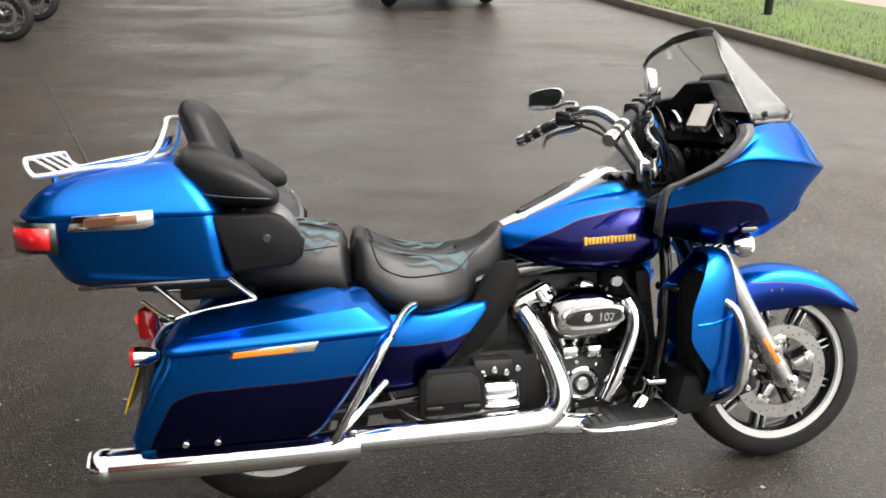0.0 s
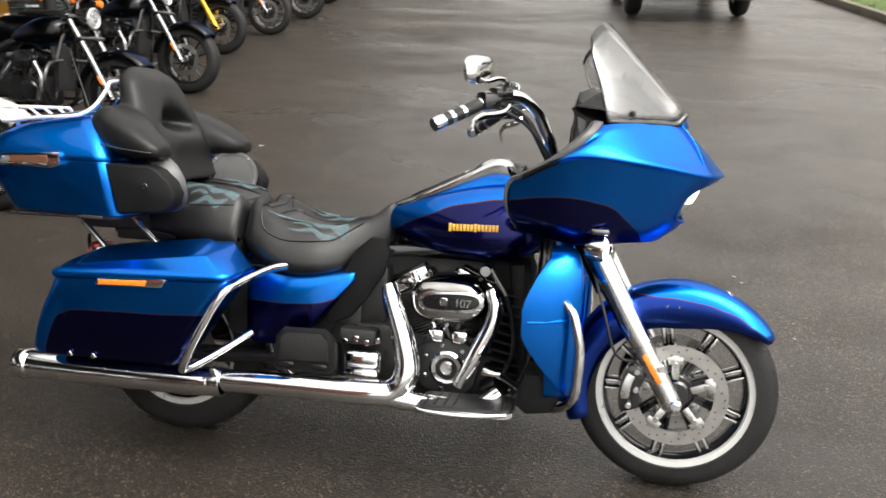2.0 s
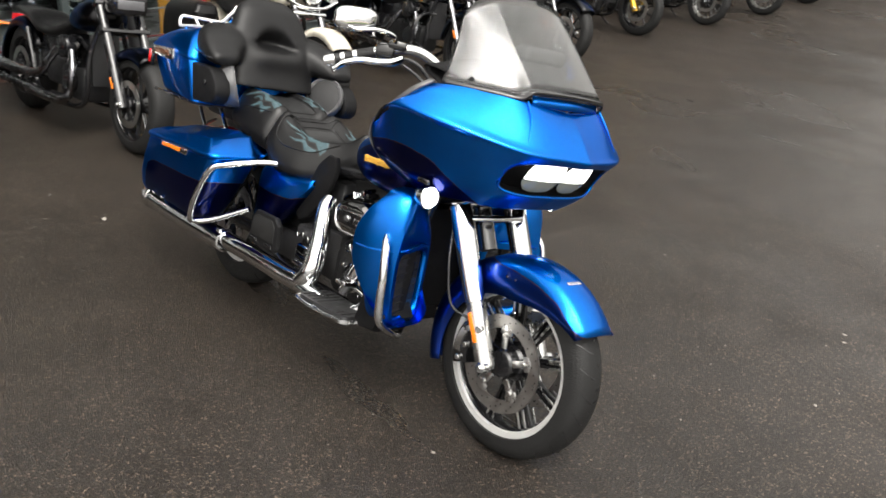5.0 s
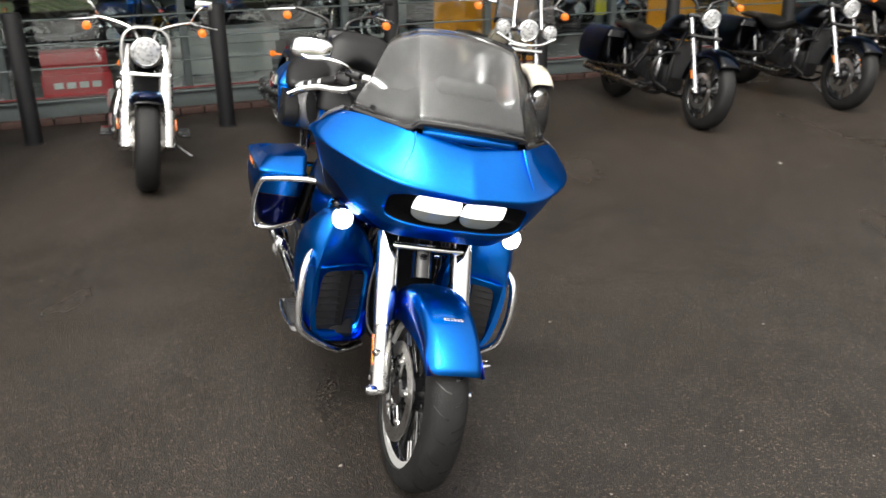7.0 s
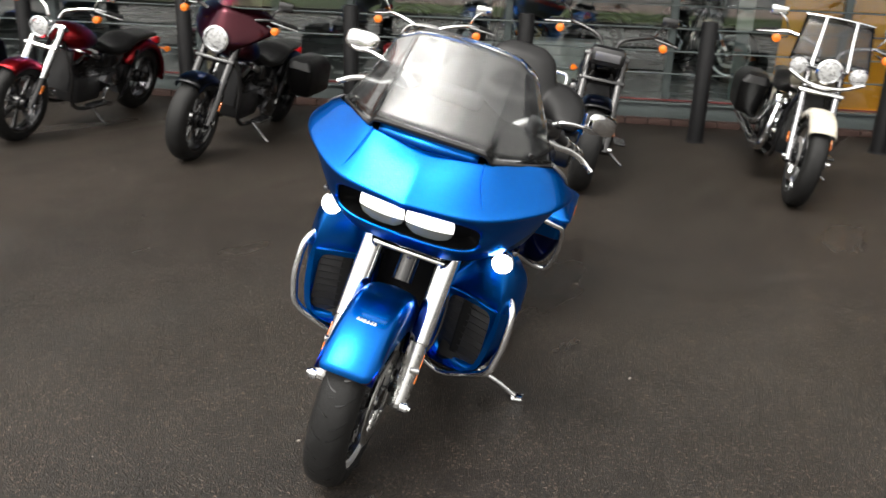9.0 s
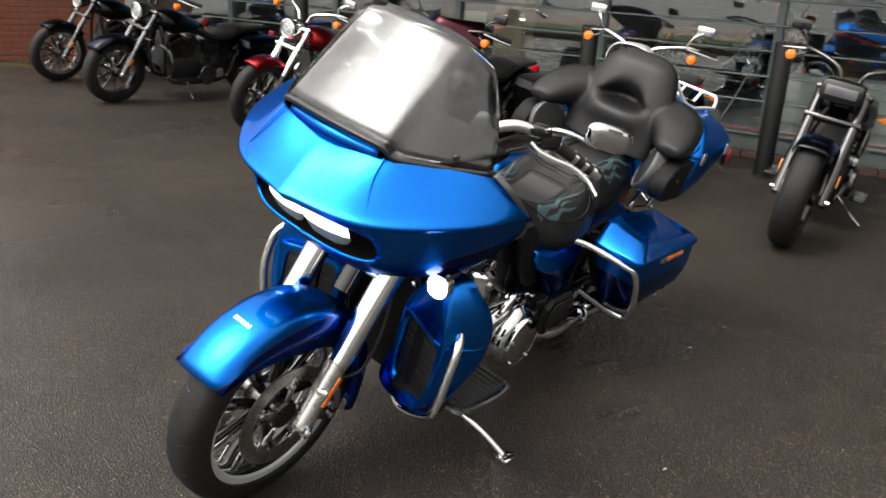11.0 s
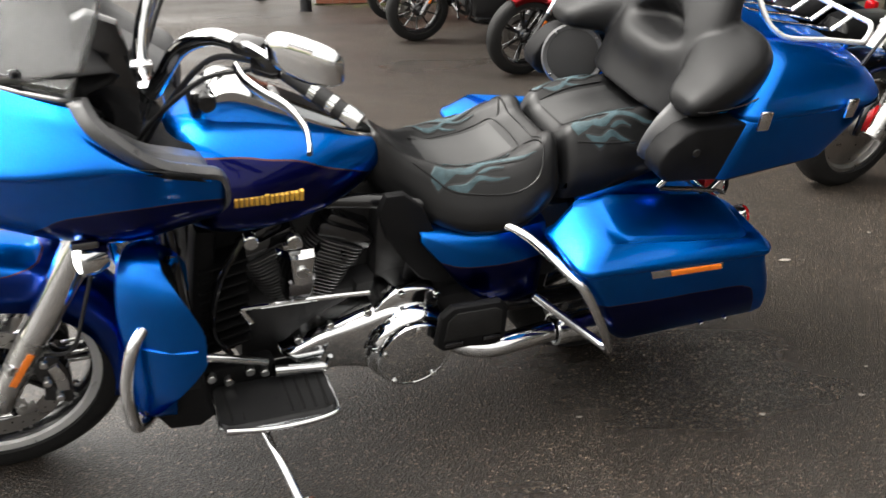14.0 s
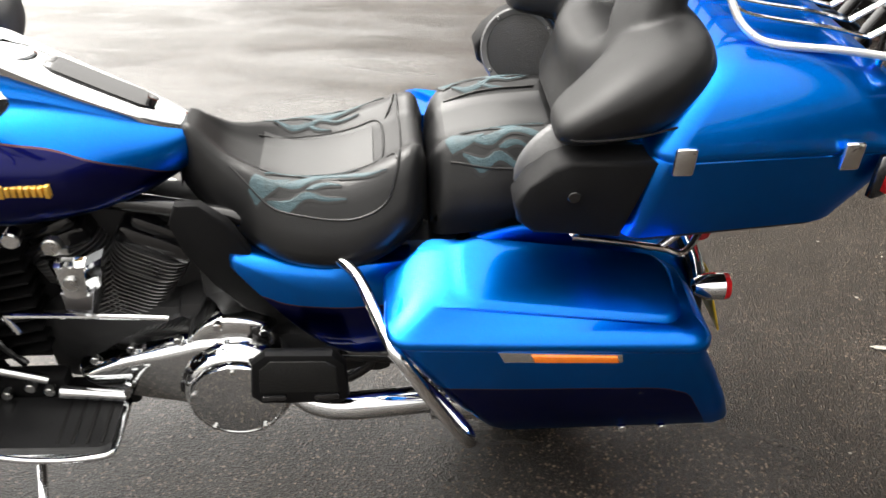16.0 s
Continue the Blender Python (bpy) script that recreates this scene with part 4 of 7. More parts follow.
for sgn in (-1, 1):
    bm = B()
    skin(bm, [[Vector((p.x, p.y * sgn, p.z)) for p in h] for h in rr])
    solid(part("inner_fairing_rim", bm, rim_plastic, bike, "dark grey inner edge of the fairing"), 0.006)
bm = B()
plate(bm, [(1.345, 1.085), (1.345, 1.150), (1.338, 1.215), (1.315, 1.226), (1.268, 1.205), (1.253, 1.150), (1.258, 1.080), (1.240, 1.020), (1.255, 0.985), (1.312, 1.028)], 0.225, 0.262, 0.012)
part("gauge_cowl_side", bm, black_gloss, bike, "glossy black side of the gauge cowl")
for sgn in (-1, 1):
    bm = B()
    edge_ = [(1.288, 0.380, 1.020), (1.235, 0.380, 0.984), (1.175, 0.358, 0.955), (1.130, 0.342, 0.932)]
    rows = [[Vector((x + a_, sgn * (y - d_), z - e_)) for x, y, z in crom(edge_, 10)] for d_, a_, e_ in ((0.0, 0.0, 0.0), (0.035, 0.006, 0.004), (0.10, 0.010, 0.012), (0.17, 0.012, 0.030))]
    skin(bm, rows)
    solid(part("inner_fairing_panel", bm, grey_plastic, bike, "dark grey panel inside the fairing"), 0.005)
bm = B()
dash = []


def cowl(y):
    """The height of the dashboard's upper edge: a raised middle and shoulders."""
    u = abs(y)
    return 1.237 - 0.048 * min(1, max(0, (u - 0.085) / 0.075)) ** 1.0 - 0.040 * min(1, max(0, (u - 0.20) / 0.12))


DASH_Y = [-0.325 + 0.65 * i / 40 for i in range(41)]
for back, wide, drop, z in ((0.20, 0.80, None, 1.112), (0.075, 0.98, 0.006, 0), (0.012, 1.0, 0.0, 0), (0.0, 0.995, 0.008, 0), (0.010, 0.97, 0.024, 0), (0.052, 0.94, 0.045, 0), (0.060, 0.92, 0.09, 0), (0.035, 0.90, None, 1.065), (0.03, 0.88, None, 1.05), (0.10, 0.86, None, 1.035), (0.12, 0.82, None, 0.96), (0.02, 0.76, None, 0.87)):
    dash.append([Vector((1.362 - 0.8 * y * y + back, y * wide, z if drop is None else cowl(y) - drop)) for y in DASH_Y])
skin(bm, dash)
dashp = part("dashboard", bm, matt_black, bike, "black dashboard with gauges and a pale screen", 60)
solid(dashp, 0.004)
bm = B()
m = Matrix.Rotation(radians(24), 3, "Y")
block(bm, (1.386, 0.0, 1.126), (0.03, 0.18, 0.11), 0.010, m)
part("display_bezel", bm, black_gloss, dashp, "black display bezel")
bm = B()
block(bm, (1.3715, 0.0, 1.1325), (0.004, 0.132, 0.072), 0.002, m)
part("display_screen", bm, screen_mat, dashp, "display screen with its pale sky glare put in as glow")
bm = B()
block(bm, (1.432, 0, 1.234), (0.06, 0.19, 0.050), 0.020, None, 4)
part("gauge_cowl", bm, black_plastic, dashp, "black cowl over the gauges")
for sgn in (-1, 1):
    m = Matrix.Rotation(radians(90), 3, "Z") @ Matrix.Rotation(radians(-20), 3, "X")
    bm = B()
    lathe(bm, [(0.040, -0.01), (0.046, -0.008), (0.046, 0.010), (0.040, 0.014), (0.037, 0.006), (0.001, 0.004)], 28, (1.375, sgn * 0.170, 1.112), m)
    g = part("gauge", bm, black_gloss, dashp, "round gauge with a chrome ring")
    bm = B()
    lathe(bm, [(0.041, 0.009), (0.048, 0.010), (0.046, 0.017), (0.041, 0.016)], 28, (1.375, sgn * 0.170, 1.112), m, True)
    part("gauge_ring", bm, chrome, g)
    bm = B()
    lathe(bm, [(0.001, -0.012), (0.060, -0.012), (0.066, 0.0), (0.060, 0.008), (0.052, 0.002), (0.001, 0.0)], 28, (1.375, sgn * 0.205, 0.975), m)
    part("dash_speaker", bm, grey_plastic, dashp, "round dashboard speaker")
for i in range(4):
    bm = B()
    m = Matrix.Rotation(radians(90), 3, "Z") @ Matrix.Rotation(radians(-20), 3, "X")
    disc(bm, (1.385, -0.105 + 0.07 * i, 1.010), 0.020, 0.02, 20, m)
    part("small_gauge", bm, black_gloss, dashp)

# -- handlebar, grips, levers, mirrors --
bm = B()
half = [(0.945, 0.376, 1.088), (1.00, 0.320, 1.124), (1.06, 0.262, 1.155), (1.115, 0.205, 1.160), (1.165, 0.150, 1.118), (1.198, 0.112, 1.045), (1.215, 0.055, 0.985)]
tube(bm, [(x, -y, z) for x, y, z in half] + half[::-1], 0.0165, 14, 78)
hb = part("handlebar", bm, chrome, bike, "chrome swept-back handlebar")
bm = B()
for y in (-0.05, 0.05):
    block(bm, (1.215, y, 0.965), (0.05, 0.035, 0.08), 0.01)
part("riser", bm, chrome, hb, "chrome bar riser")
for sgn in (-1, 1):
    def hp(x, y, z):
        return (x, sgn * y, z)
    bm = B()
    tube(bm, [hp(1.012, 0.310, 1.130), hp(0.925, 0.394, 1.078)], [0.0175, 0.018, 0.018, 0.0175], 16, 10)
    part("grip", bm, black_plastic, hb, "black rubber grip with chrome bands")
    bm = B()
    tube(bm, [hp(0.928, 0.391, 1.080), hp(0.905, 0.412, 1.067)], [0.019, 0.020, 0.018], 16, 4)
    part("grip_end", bm, chrome, hb, "chrome grip end")
    for f in (0.42, 0.72):
        bm = B()
        p, q = Vector(hp(1.012, 0.310, 1.130)).lerp(Vector(hp(0.925, 0.394, 1.078)), f), Vector(hp(1.012, 0.310, 1.130)).lerp(Vector(hp(0.925, 0.394, 1.078)), f + 0.10)
        tube(bm, [p, q], 0.0192, 16, 3)
        part("grip_band", bm, chrome, hb)
    bm = B()
    m = Matrix.Rotation(radians(42 * -sgn), 3, "Z")
    block(bm, hp(1.035, 0.288, 1.142), (0.062, 0.052, 0.052), 0.014, m)
    block(bm, hp(1.065, 0.268, 1.166), (0.062, 0.048, 0.030), 0.011, m)
    part("switch_housing", bm, black_gloss, hb, "black switch and brake housing")
    for k in range(3):
        bm = B()
        block(bm, hp(1.010 + 0.018 * k, 0.286 - 0.016 * k, 1.150 - 0.006 * k), (0.010, 0.012, 0.010), 0.003, m)
        part("switch_button", bm, grey_plastic, hb)
    bm = B()
    line_ = crom([hp(1.092, 0.262, 1.128), hp(1.082, 0.292, 1.112), hp(1.058, 0.332, 1.102), hp(1.030, 0.376, 1.096), hp(1.012, 0.420, 1.078), hp(1.012, 0.448, 1.060), hp(1.016, 0.464, 1.048)], 24)
    rows2 = []
    for i, p in enumerate(line_):
        d = (line_[min(i + 1, 24)] - line_[max(i - 1, 0)]).normalized()
        u = Vector((0, 0, 1)) - d * d.z
        u.normalize()
        w, h = d.cross(u), 0.0115 - 0.003 * i / 24 + (0.002 if i > 21 else 0)
        rows2.append([p + w * 0.0055 * math.cos(t) + u * h * math.sin(t) for t in [2 * math.pi * k / 12 for k in range(12)]])
    skin(bm, rows2, True, True)
    part("lever", bm, chrome, hb, "flat chrome hand lever bent down at its tip")
    bm = B()
    tube(bm, [hp(1.072, 0.285, 1.172), hp(1.085, 0.318, 1.192), hp(1.066, 0.372, 1.196), hp(1.040, 0.420, 1.184), hp(1.022, 0.446, 1.188)], [0.0075, 0.007, 0.0065, 0.006, 0.006], 8, 20)
    mir = part("mirror", bm, chrome, hb, "chrome rear-view mirror on a bent stem")
    m = Matrix.Rotation(radians(48 if sgn > 0 else -21), 3, "Z") @ Matrix.Rotation(radians(90), 3, "Z") @ Matrix.Rotation(radians(sgn * 6), 3, "Y") @ Matrix.Rotation(radians(4 if sgn > 0 else -4), 3, "X")
    spot = Vector(hp(1.020 if sgn > 0 else 1.018, 0.446 if sgn > 0 else 0.42, 1.214))

    def face(a, k):
        """A mirror's outline, blunt inside and drawn out to a rounded point outside."""
        return [(-sgn * (q[0] + 0.004 * (q[1] > 0)), q[1] * (1 - 3.2 * max(0, q[0]) * (q[1] < 0))) for q in oval(0, 0, a, k, 32, 3.0)]

    bm = B()
    rows2 = [[spot + m @ Vector((q[0] * s, yy, q[1] * s)) for q in face(0.070, 0.037)] for s, yy in ((0.05, -0.019), (0.6, -0.0175), (0.86, -0.013), (0.96, -0.005), (1, 0.002), (0.99, 0.008), (0.93, 0.010))]
    skin(bm, rows2, True, True)
    part("mirror_shell", bm, chrome, mir)
    bm = B()
    rows2 = [[spot + m @ Vector((q[0] * s, yy, q[1] * s)) for q in face(0.064, 0.032)] for s, yy in ((1, 0.0095), (1.0, 0.0110), (0.1, 0.0114))]
    skin(bm, rows2, True, True)
    part("mirror_pane", bm, mirror_mat, mir)
    bm = B()
    tube(bm, [hp(1.05, 0.268, 1.135), hp(1.12, 0.20, 1.115), hp(1.19, 0.13, 1.0), hp(1.24, 0.10, 0.90)], 0.006, 8)
    tube(bm, [hp(1.06, 0.275, 1.125), hp(1.14, 0.21, 1.08), hp(1.22, 0.15, 0.98), hp(1.27, 0.12, 0.90)], 0.005, 8)
    part("control_cable", bm, black_plastic, hb)

hb.matrix_local = pose(1.2, 0, 1.0, -2.2, 0, 3.0) @ pose(-1.2, 0, -1.0)

# -- tank and console --
TANK = [(0.700, 0.03, 0.815, 0.760), (0.735, 0.075, 0.826, 0.735), (0.80, 0.125, 0.848, 0.708), (0.88, 0.170, 0.875, 0.688), (0.97, 0.198, 0.900, 0.676), (1.06, 0.208, 0.915, 0.672), (1.13, 0.200, 0.916, 0.682), (1.18, 0.165, 0.900, 0.705), (1.21, 0.10, 0.870, 0.745)]


def tank_row(x, w, zt, zb, n=28):
    zc = zb + (zt - zb) * 0.36
    row = []
    for i in range(n):
        a = 2 * math.pi * i / n
        c, s = math.cos(a), math.sin(a)
        e = 2.5
        y = w * math.copysign(abs(c) ** (2 / e), c)
        z = zc + ((zt - zc) if s > 0 else (zc - zb)) * math.copysign(abs(s) ** (2 / (2.0 if s > 0 else 2.8)), s)
        row.append(Vector((x, y, z)))
    return row


ctrl = [Vector((a, b, c)) for a, b, c, d in TANK]
ctrl2 = [Vector((d, 0, 0)) for a, b, c, d in TANK]
t1, t2 = crom(ctrl, 32), crom(ctrl2, 32)
bm = B()
skin(bm, [tank_row(p.x, p.y, p.z, q.x) for p, q in zip(t1, t2)], True, True)
part("fuel_tank", bm, tank_paint, bike, "two-tone blue fuel tank with gold lettering bars", 60)
for sgn in (-1, 1):
    for i in range(14):
        x = 0.938 + 0.0108 * i
        h = 0.024 if i in (0, 7) else 0.019
        w = 0.1985 - 0.004 * abs(1.05 - x) / 0.1
        bm = B()
        block(bm, (x, sgn * (0.193 + 0.010 * (x - 0.93) / 0.14), 0.788 + 0.006 * (i - 7) / 14), (0.0082, 0.012, h), 0.001, Matrix.Rotation(radians(-7 * sgn), 3, "Z"))
        part("lettering_bar", bm, gold, bike, "gold lettering bar")
bm = B()
con = []
for x, w, z, h in ((0.715, 0.030, 0.822, 0.012), (0.76, 0.045, 0.842, 0.022), (0.82, 0.056, 0.870, 0.032), (0.90, 0.064, 0.908, 0.042), (0.97, 0.068, 0.944, 0.055), (1.03, 0.070, 0.976, 0.075), (1.065, 0.070, 0.983, 0.080), (1.095, 0.066, 0.970, 0.070), (1.118, 0.055, 0.930, 0.03)):
    con.append([Vector((x, yy, zz)) for yy, zz in ((-w, z - h), (-w * 0.97, z - 0.008), (-w * 0.82, z), (-w * 0.3, z + 0.005), (w * 0.3, z + 0.005), (w * 0.82, z), (w * 0.97, z - 0.008), (w, z - h))])
con = [list(r) for r in zip(*[crom(c, 21) for c in zip(*con)])]
skin(bm, con)
solid(part("tank_console", bm, chrome, bike, "chrome tank console"), 0.004)
bm = B()
lathe(bm, [(0.001, 0.018), (0.024, 0.017), (0.038, 0.013), (0.043, 0.006), (0.044, -0.02)], 28, (1.012, 0.0, 0.957), Matrix.Rotation(radians(-26), 3, "Y") @ Matrix.Rotation(radians(90), 3, "X"))
part("filler_cap", bm, chrome, bike, "round chrome filler cap")
bm = B()
ins_rows = []
for x, z in ((0.775, 0.8535), (0.80, 0.866), (0.85, 0.8895), (0.90, 0.9145), (0.94, 0.934), (0.958, 0.943)):
    w = 0.030 if 0.78 < x < 0.95 else 0.022
    ins_rows.append([Vector((x, y, z + dz)) for y, dz in ((-w, -0.002), (-w * 0.94, 0.003), (0, 0.0035), (w * 0.94, 0.003), (w, -0.002))])
skin(bm, ins_rows)
solid(part("console_inset", bm, black_gloss, bike, "black console inset"), 0.004)
bm = B()
block(bm, (1.112, 0, 0.935), (0.05, 0.10, 0.075), 0.016)
disc(bm, (1.105, 0.045, 0.952), 0.020, 0.05, 20)
part("ignition_switch", bm, black_gloss, bike, "black switch at the head of the console")

# -- seats --
def glide(keys, x):
    """A smooth curve through (x, value) keys."""
    if x <= keys[0][0]:
        return keys[0][1]
    for i in range(len(keys) - 1):
        (a, p), (b, q) = keys[i], keys[i + 1]
        if x <= b:
            (a0, p0), (b1, q1) = keys[max(0, i - 1)], keys[min(len(keys) - 1, i + 2)]
            d, f = b - a, (x - a) / (b - a)
            s0, s1 = (q - p0) / (b - a0) * d, (q1 - p) / (b1 - a) * d
            return p + f * (s0 + f * (3 * (q - p) - 2 * s0 - s1 + f * (2 * (p - q) + s0 + s1)))
    return keys[-1][1]


def seat_h(x, y):
    """The height of the seat's top over the bike's centre line."""
    keys = [(-0.06, 0.842), (0.05, 0.838), (0.14, 0.830), (0.235, 0.808), (0.262, 0.792), (0.285, 0.806), (0.34, 0.778), (0.42, 0.745), (0.50, 0.734), (0.58, 0.738), (0.65, 0.768), (0.70, 0.815), (0.722, 0.832), (0.745, 0.815)]
    z = glide(keys, x)
    w = seat_w(x)
    t = min(1, abs(y) / w)
    bolster = 0.026 * math.sin(math.pi * min(1, max(0, (t - 0.36) / 0.56))) * (1 if x < 0.6 else max(0, 1 - (x - 0.6) / 0.1))
    drop = 0.085 * max(0, t - 0.52) ** 2 / 0.2304
    return z + bolster - drop


def seat_w(x):
    keys = [(-0.06, 0.165), (0.06, 0.180), (0.16, 0.182), (0.24, 0.172), (0.265, 0.166), (0.29, 0.188), (0.36, 0.214), (0.44, 0.217), (0.52, 0.201), (0.58, 0.168), (0.64, 0.122), (0.69, 0.084), (0.72, 0.064), (0.745, 0.045)]
    return glide(keys, x)


def seat_mesh(x0, x1, foot, n=26):
    bm = B()
    rows = []
    for i in range(n + 1):
        x = x0 + (x1 - x0) * i / n
        w = seat_w(x)
        u = max(0.0, 1 - (x - x0) / 0.045, 1 - (x1 - x) / 0.035)
        end = 0.034 * (1 - math.sqrt(max(0.0, 1 - u * u)))
        w *= 1 - 0.5 * end / 0.034 * 0.22
        zb = foot(x)
        row = [Vector((x, -w * 0.93, zb))]
        row.append(Vector((x, -w * 1.0, (zb + seat_h(x, -w)) / 2)))
        for j in range(21):
            y = w * (-1 + 0.1 * j)
            row.append(Vector((x, y, seat_h(x, y * seat_w(x) / w) - end)))
        row.append(Vector((x, w * 1.0, (zb + seat_h(x, w)) / 2)))
        row.append(Vector((x, w * 0.93, zb)))
        rows.append(row)
    skin(bm, rows, True, True)
    return bm


rs = part("rider_seat", seat_mesh(0.268, 0.745, lambda x: 0.606 + 0.12 * max(0, x - 0.56) + 3.2 * max(0, x - 0.58) ** 2 + 2.6 * max(0, 0.45 - x) ** 2, 40), leather, bike, "black leather rider seat with teal flame inlays", 70)
ps = part("passenger_seat", seat_mesh(-0.06, 0.262, lambda x: 0.70 - 0.2 * x, 26), leather, bike, "black leather passenger seat with teal flame inlays", 70)


def on_seat(bm, outline, lift, n=7):
    """A thin shape laid on the seat: outline from tail to tip, as (x, y) of both edges."""
    rows = []
    for a, b in outline:
        a, b = Vector((*a, 0)), Vector((*b, 0))
        rows.append([Vector((p.x, p.y, seat_h(p.x, p.y) + lift * (0.35 if k in (0, n) else 1))) for k in range(n + 1) for p in [a.lerp(b, k / n)]])
    skin(bm, rows)


def flame(bm, x0, y0, sgn, k, grow, lift):
    """Tongues of flame that run back from x0 along a bolster."""
    for pts, w in ((((0.045, -0.004), (0.02, 0.0), (-0.01, 0.004), (-0.045, 0.0)), 0.020),
                   (((-0.005, 0.002), (-0.06, 0.010), (-0.11, -0.004), (-0.16, 0.006), (-0.21, 0.020), (-0.25, 0.022)), 0.012),
                   (((0.005, 0.020), (-0.04, 0.036), (-0.08, 0.030), (-0.12, 0.040), (-0.165, 0.046)), 0.0085),
                   (((0.01, -0.018), (-0.03, -0.030), (-0.07, -0.022), (-0.10, -0.010), (-0.14, -0.018), (-0.19, -0.012)), 0.0085),
                   (((-0.06, -0.016), (-0.09, -0.030), (-0.125, -0.034)), 0.006),
                   (((-0.08, 0.022), (-0.12, 0.018), (-0.155, 0.026)), 0.006)):
        line_ = crom([(a * k, b, 0) for a, b in pts], 18)
        o = []
        for i, q in enumerate(line_):
            f = i / 18
            h = w * min(1, 0.15 + f * 4) * max(0.03, 1 - f) ** 0.75 + grow
            o.append(((x0 + q.x, y0 + sgn * (q.y - h)), (x0 + q.x, y0 + sgn * (q.y + h))))
        on_seat(bm, o, lift)


for ob, x0, ln in ((rs, 0.565, 0.88), (ps, 0.20, 0.78)):
    for sgn in (-1, 1):
        bm = B()
        flame(bm, x0, sgn * (0.122 if ob is rs else 0.115), sgn, ln, 0.0026, 0.0017)
        fi = part("flame_inlay", bm, leather_tip, ob, "teal flame-shaped leather inlay with a dark edge")
        bm = B()
        flame(bm, x0, sgn * (0.122 if ob is rs else 0.115), sgn, ln, 0.0, 0.0030)
        part("flame_face", bm, teal_leather, fi, "dull teal leather face")
for ob, segs in ((rs, [[(0.60, 0.062), (0.5, 0.078), (0.40, 0.085), (0.36, 0.08), (0.35, 0.04), (0.35, -0.04), (0.36, -0.08), (0.40, -0.085), (0.5, -0.078), (0.60, -0.062)], [(0.64, 0.085), (0.55, 0.155), (0.44, 0.186), (0.36, 0.186), (0.328, 0.155), (0.318, 0.08), (0.316, 0)], [(0.64, -0.085), (0.55, -0.155), (0.44, -0.186), (0.36, -0.186), (0.328, -0.155), (0.318, -0.08), (0.316, 0)], [(0.345, 0.075), (0.332, 0.10), (0.325, 0.13)], [(0.345, -0.075), (0.332, -0.10), (0.325, -0.13)]]),
                 (ps, [[(0.225, 0.072), (0.15, 0.08), (0.04, 0.08)], [(0.225, -0.072), (0.15, -0.08), (0.04, -0.08)], [(0.225, 0.138), (0.15, 0.155), (0.04, 0.160)], [(0.225, -0.138), (0.15, -0.155), (0.04, -0.160)]])):
    for sg in segs:
        bm = B()
        line = crom([(x, y, 0) for x, y in sg], 30)
        tube(bm, [(p.x, p.y, seat_h(p.x, p.y) + 0.0008) for p in line], 0.0026, 6, 60)
        part("seam_piping", bm, leather, ob, "raised black seam piping")
bm = B()
skin(bm, [[Vector((x, y, seat_h(x, y) + 0.002)) for y in [-0.072 + 0.018 * j for j in range(9)]] for x in [0.37 + 0.02 * i for i in range(12)]])
part("seat_panel", bm, leather_panel, rs, "smooth grey-black leather centre panel")
bm = B()
skin(bm, [[Vector((x, y, seat_h(x, y) + 0.002)) for y in [-0.07 + 0.0175 * j for j in range(9)]] for x in [0.03 + 0.02 * i for i in range(11)]])
part("seat_panel", bm, leather_panel, ps, "smooth grey-black leather centre panel")

# -- rear bodywork --
bm = B()
fender(bm, 0, 0.305, 0.365, 0.125, 60, 196, lambda f: 0.10)
solid(part("rear_fender", bm, blue_paint, bike, "blue rear fender"), 0.005)


def side_cover(sgn):
    bm = B()
    rows = []
    for x, z0, z1, y in ((0.30, 0.37, 0.612, 0.195), (0.36, 0.37, 0.612, 0.205), (0.44, 0.385, 0.613, 0.212), (0.52, 0.445, 0.616, 0.210), (0.59, 0.53, 0.622, 0.200), (0.645, 0.60, 0.628, 0.185)):
        rows.append([Vector((x, sgn * (y - q), z0 + (z1 - z0) * f)) for f, q in ((0, 0.05), (0.03, 0.012), (0.12, 0), (0.7, 0), (0.86, 0.006), (0.96, 0.022), (1.0, 0.06))])
    rows = [list(r) for r in zip(*[crom(c, 15) for c in zip(*rows)])]
    skin(bm, rows)
    return solid(part("side_cover", bm, cover_paint, bike, "two-tone blue side cover"), 0.005)


def rounded(x0, x1, y0, y1, r, n=6):
    """A plan outline with round corners."""
    res = []
    for cx, cy, a in ((x1 - r, y1 - r, 0), (x0 + r, y1 - r, 90), (x0 + r, y0 + r, 180), (x1 - r, y0 + r, 270)):
        for i in range(n + 1):
            t = radians(a + 90 * i / n)
            res.append((cx + r * math.cos(t), cy + r * math.sin(t)))
    return res


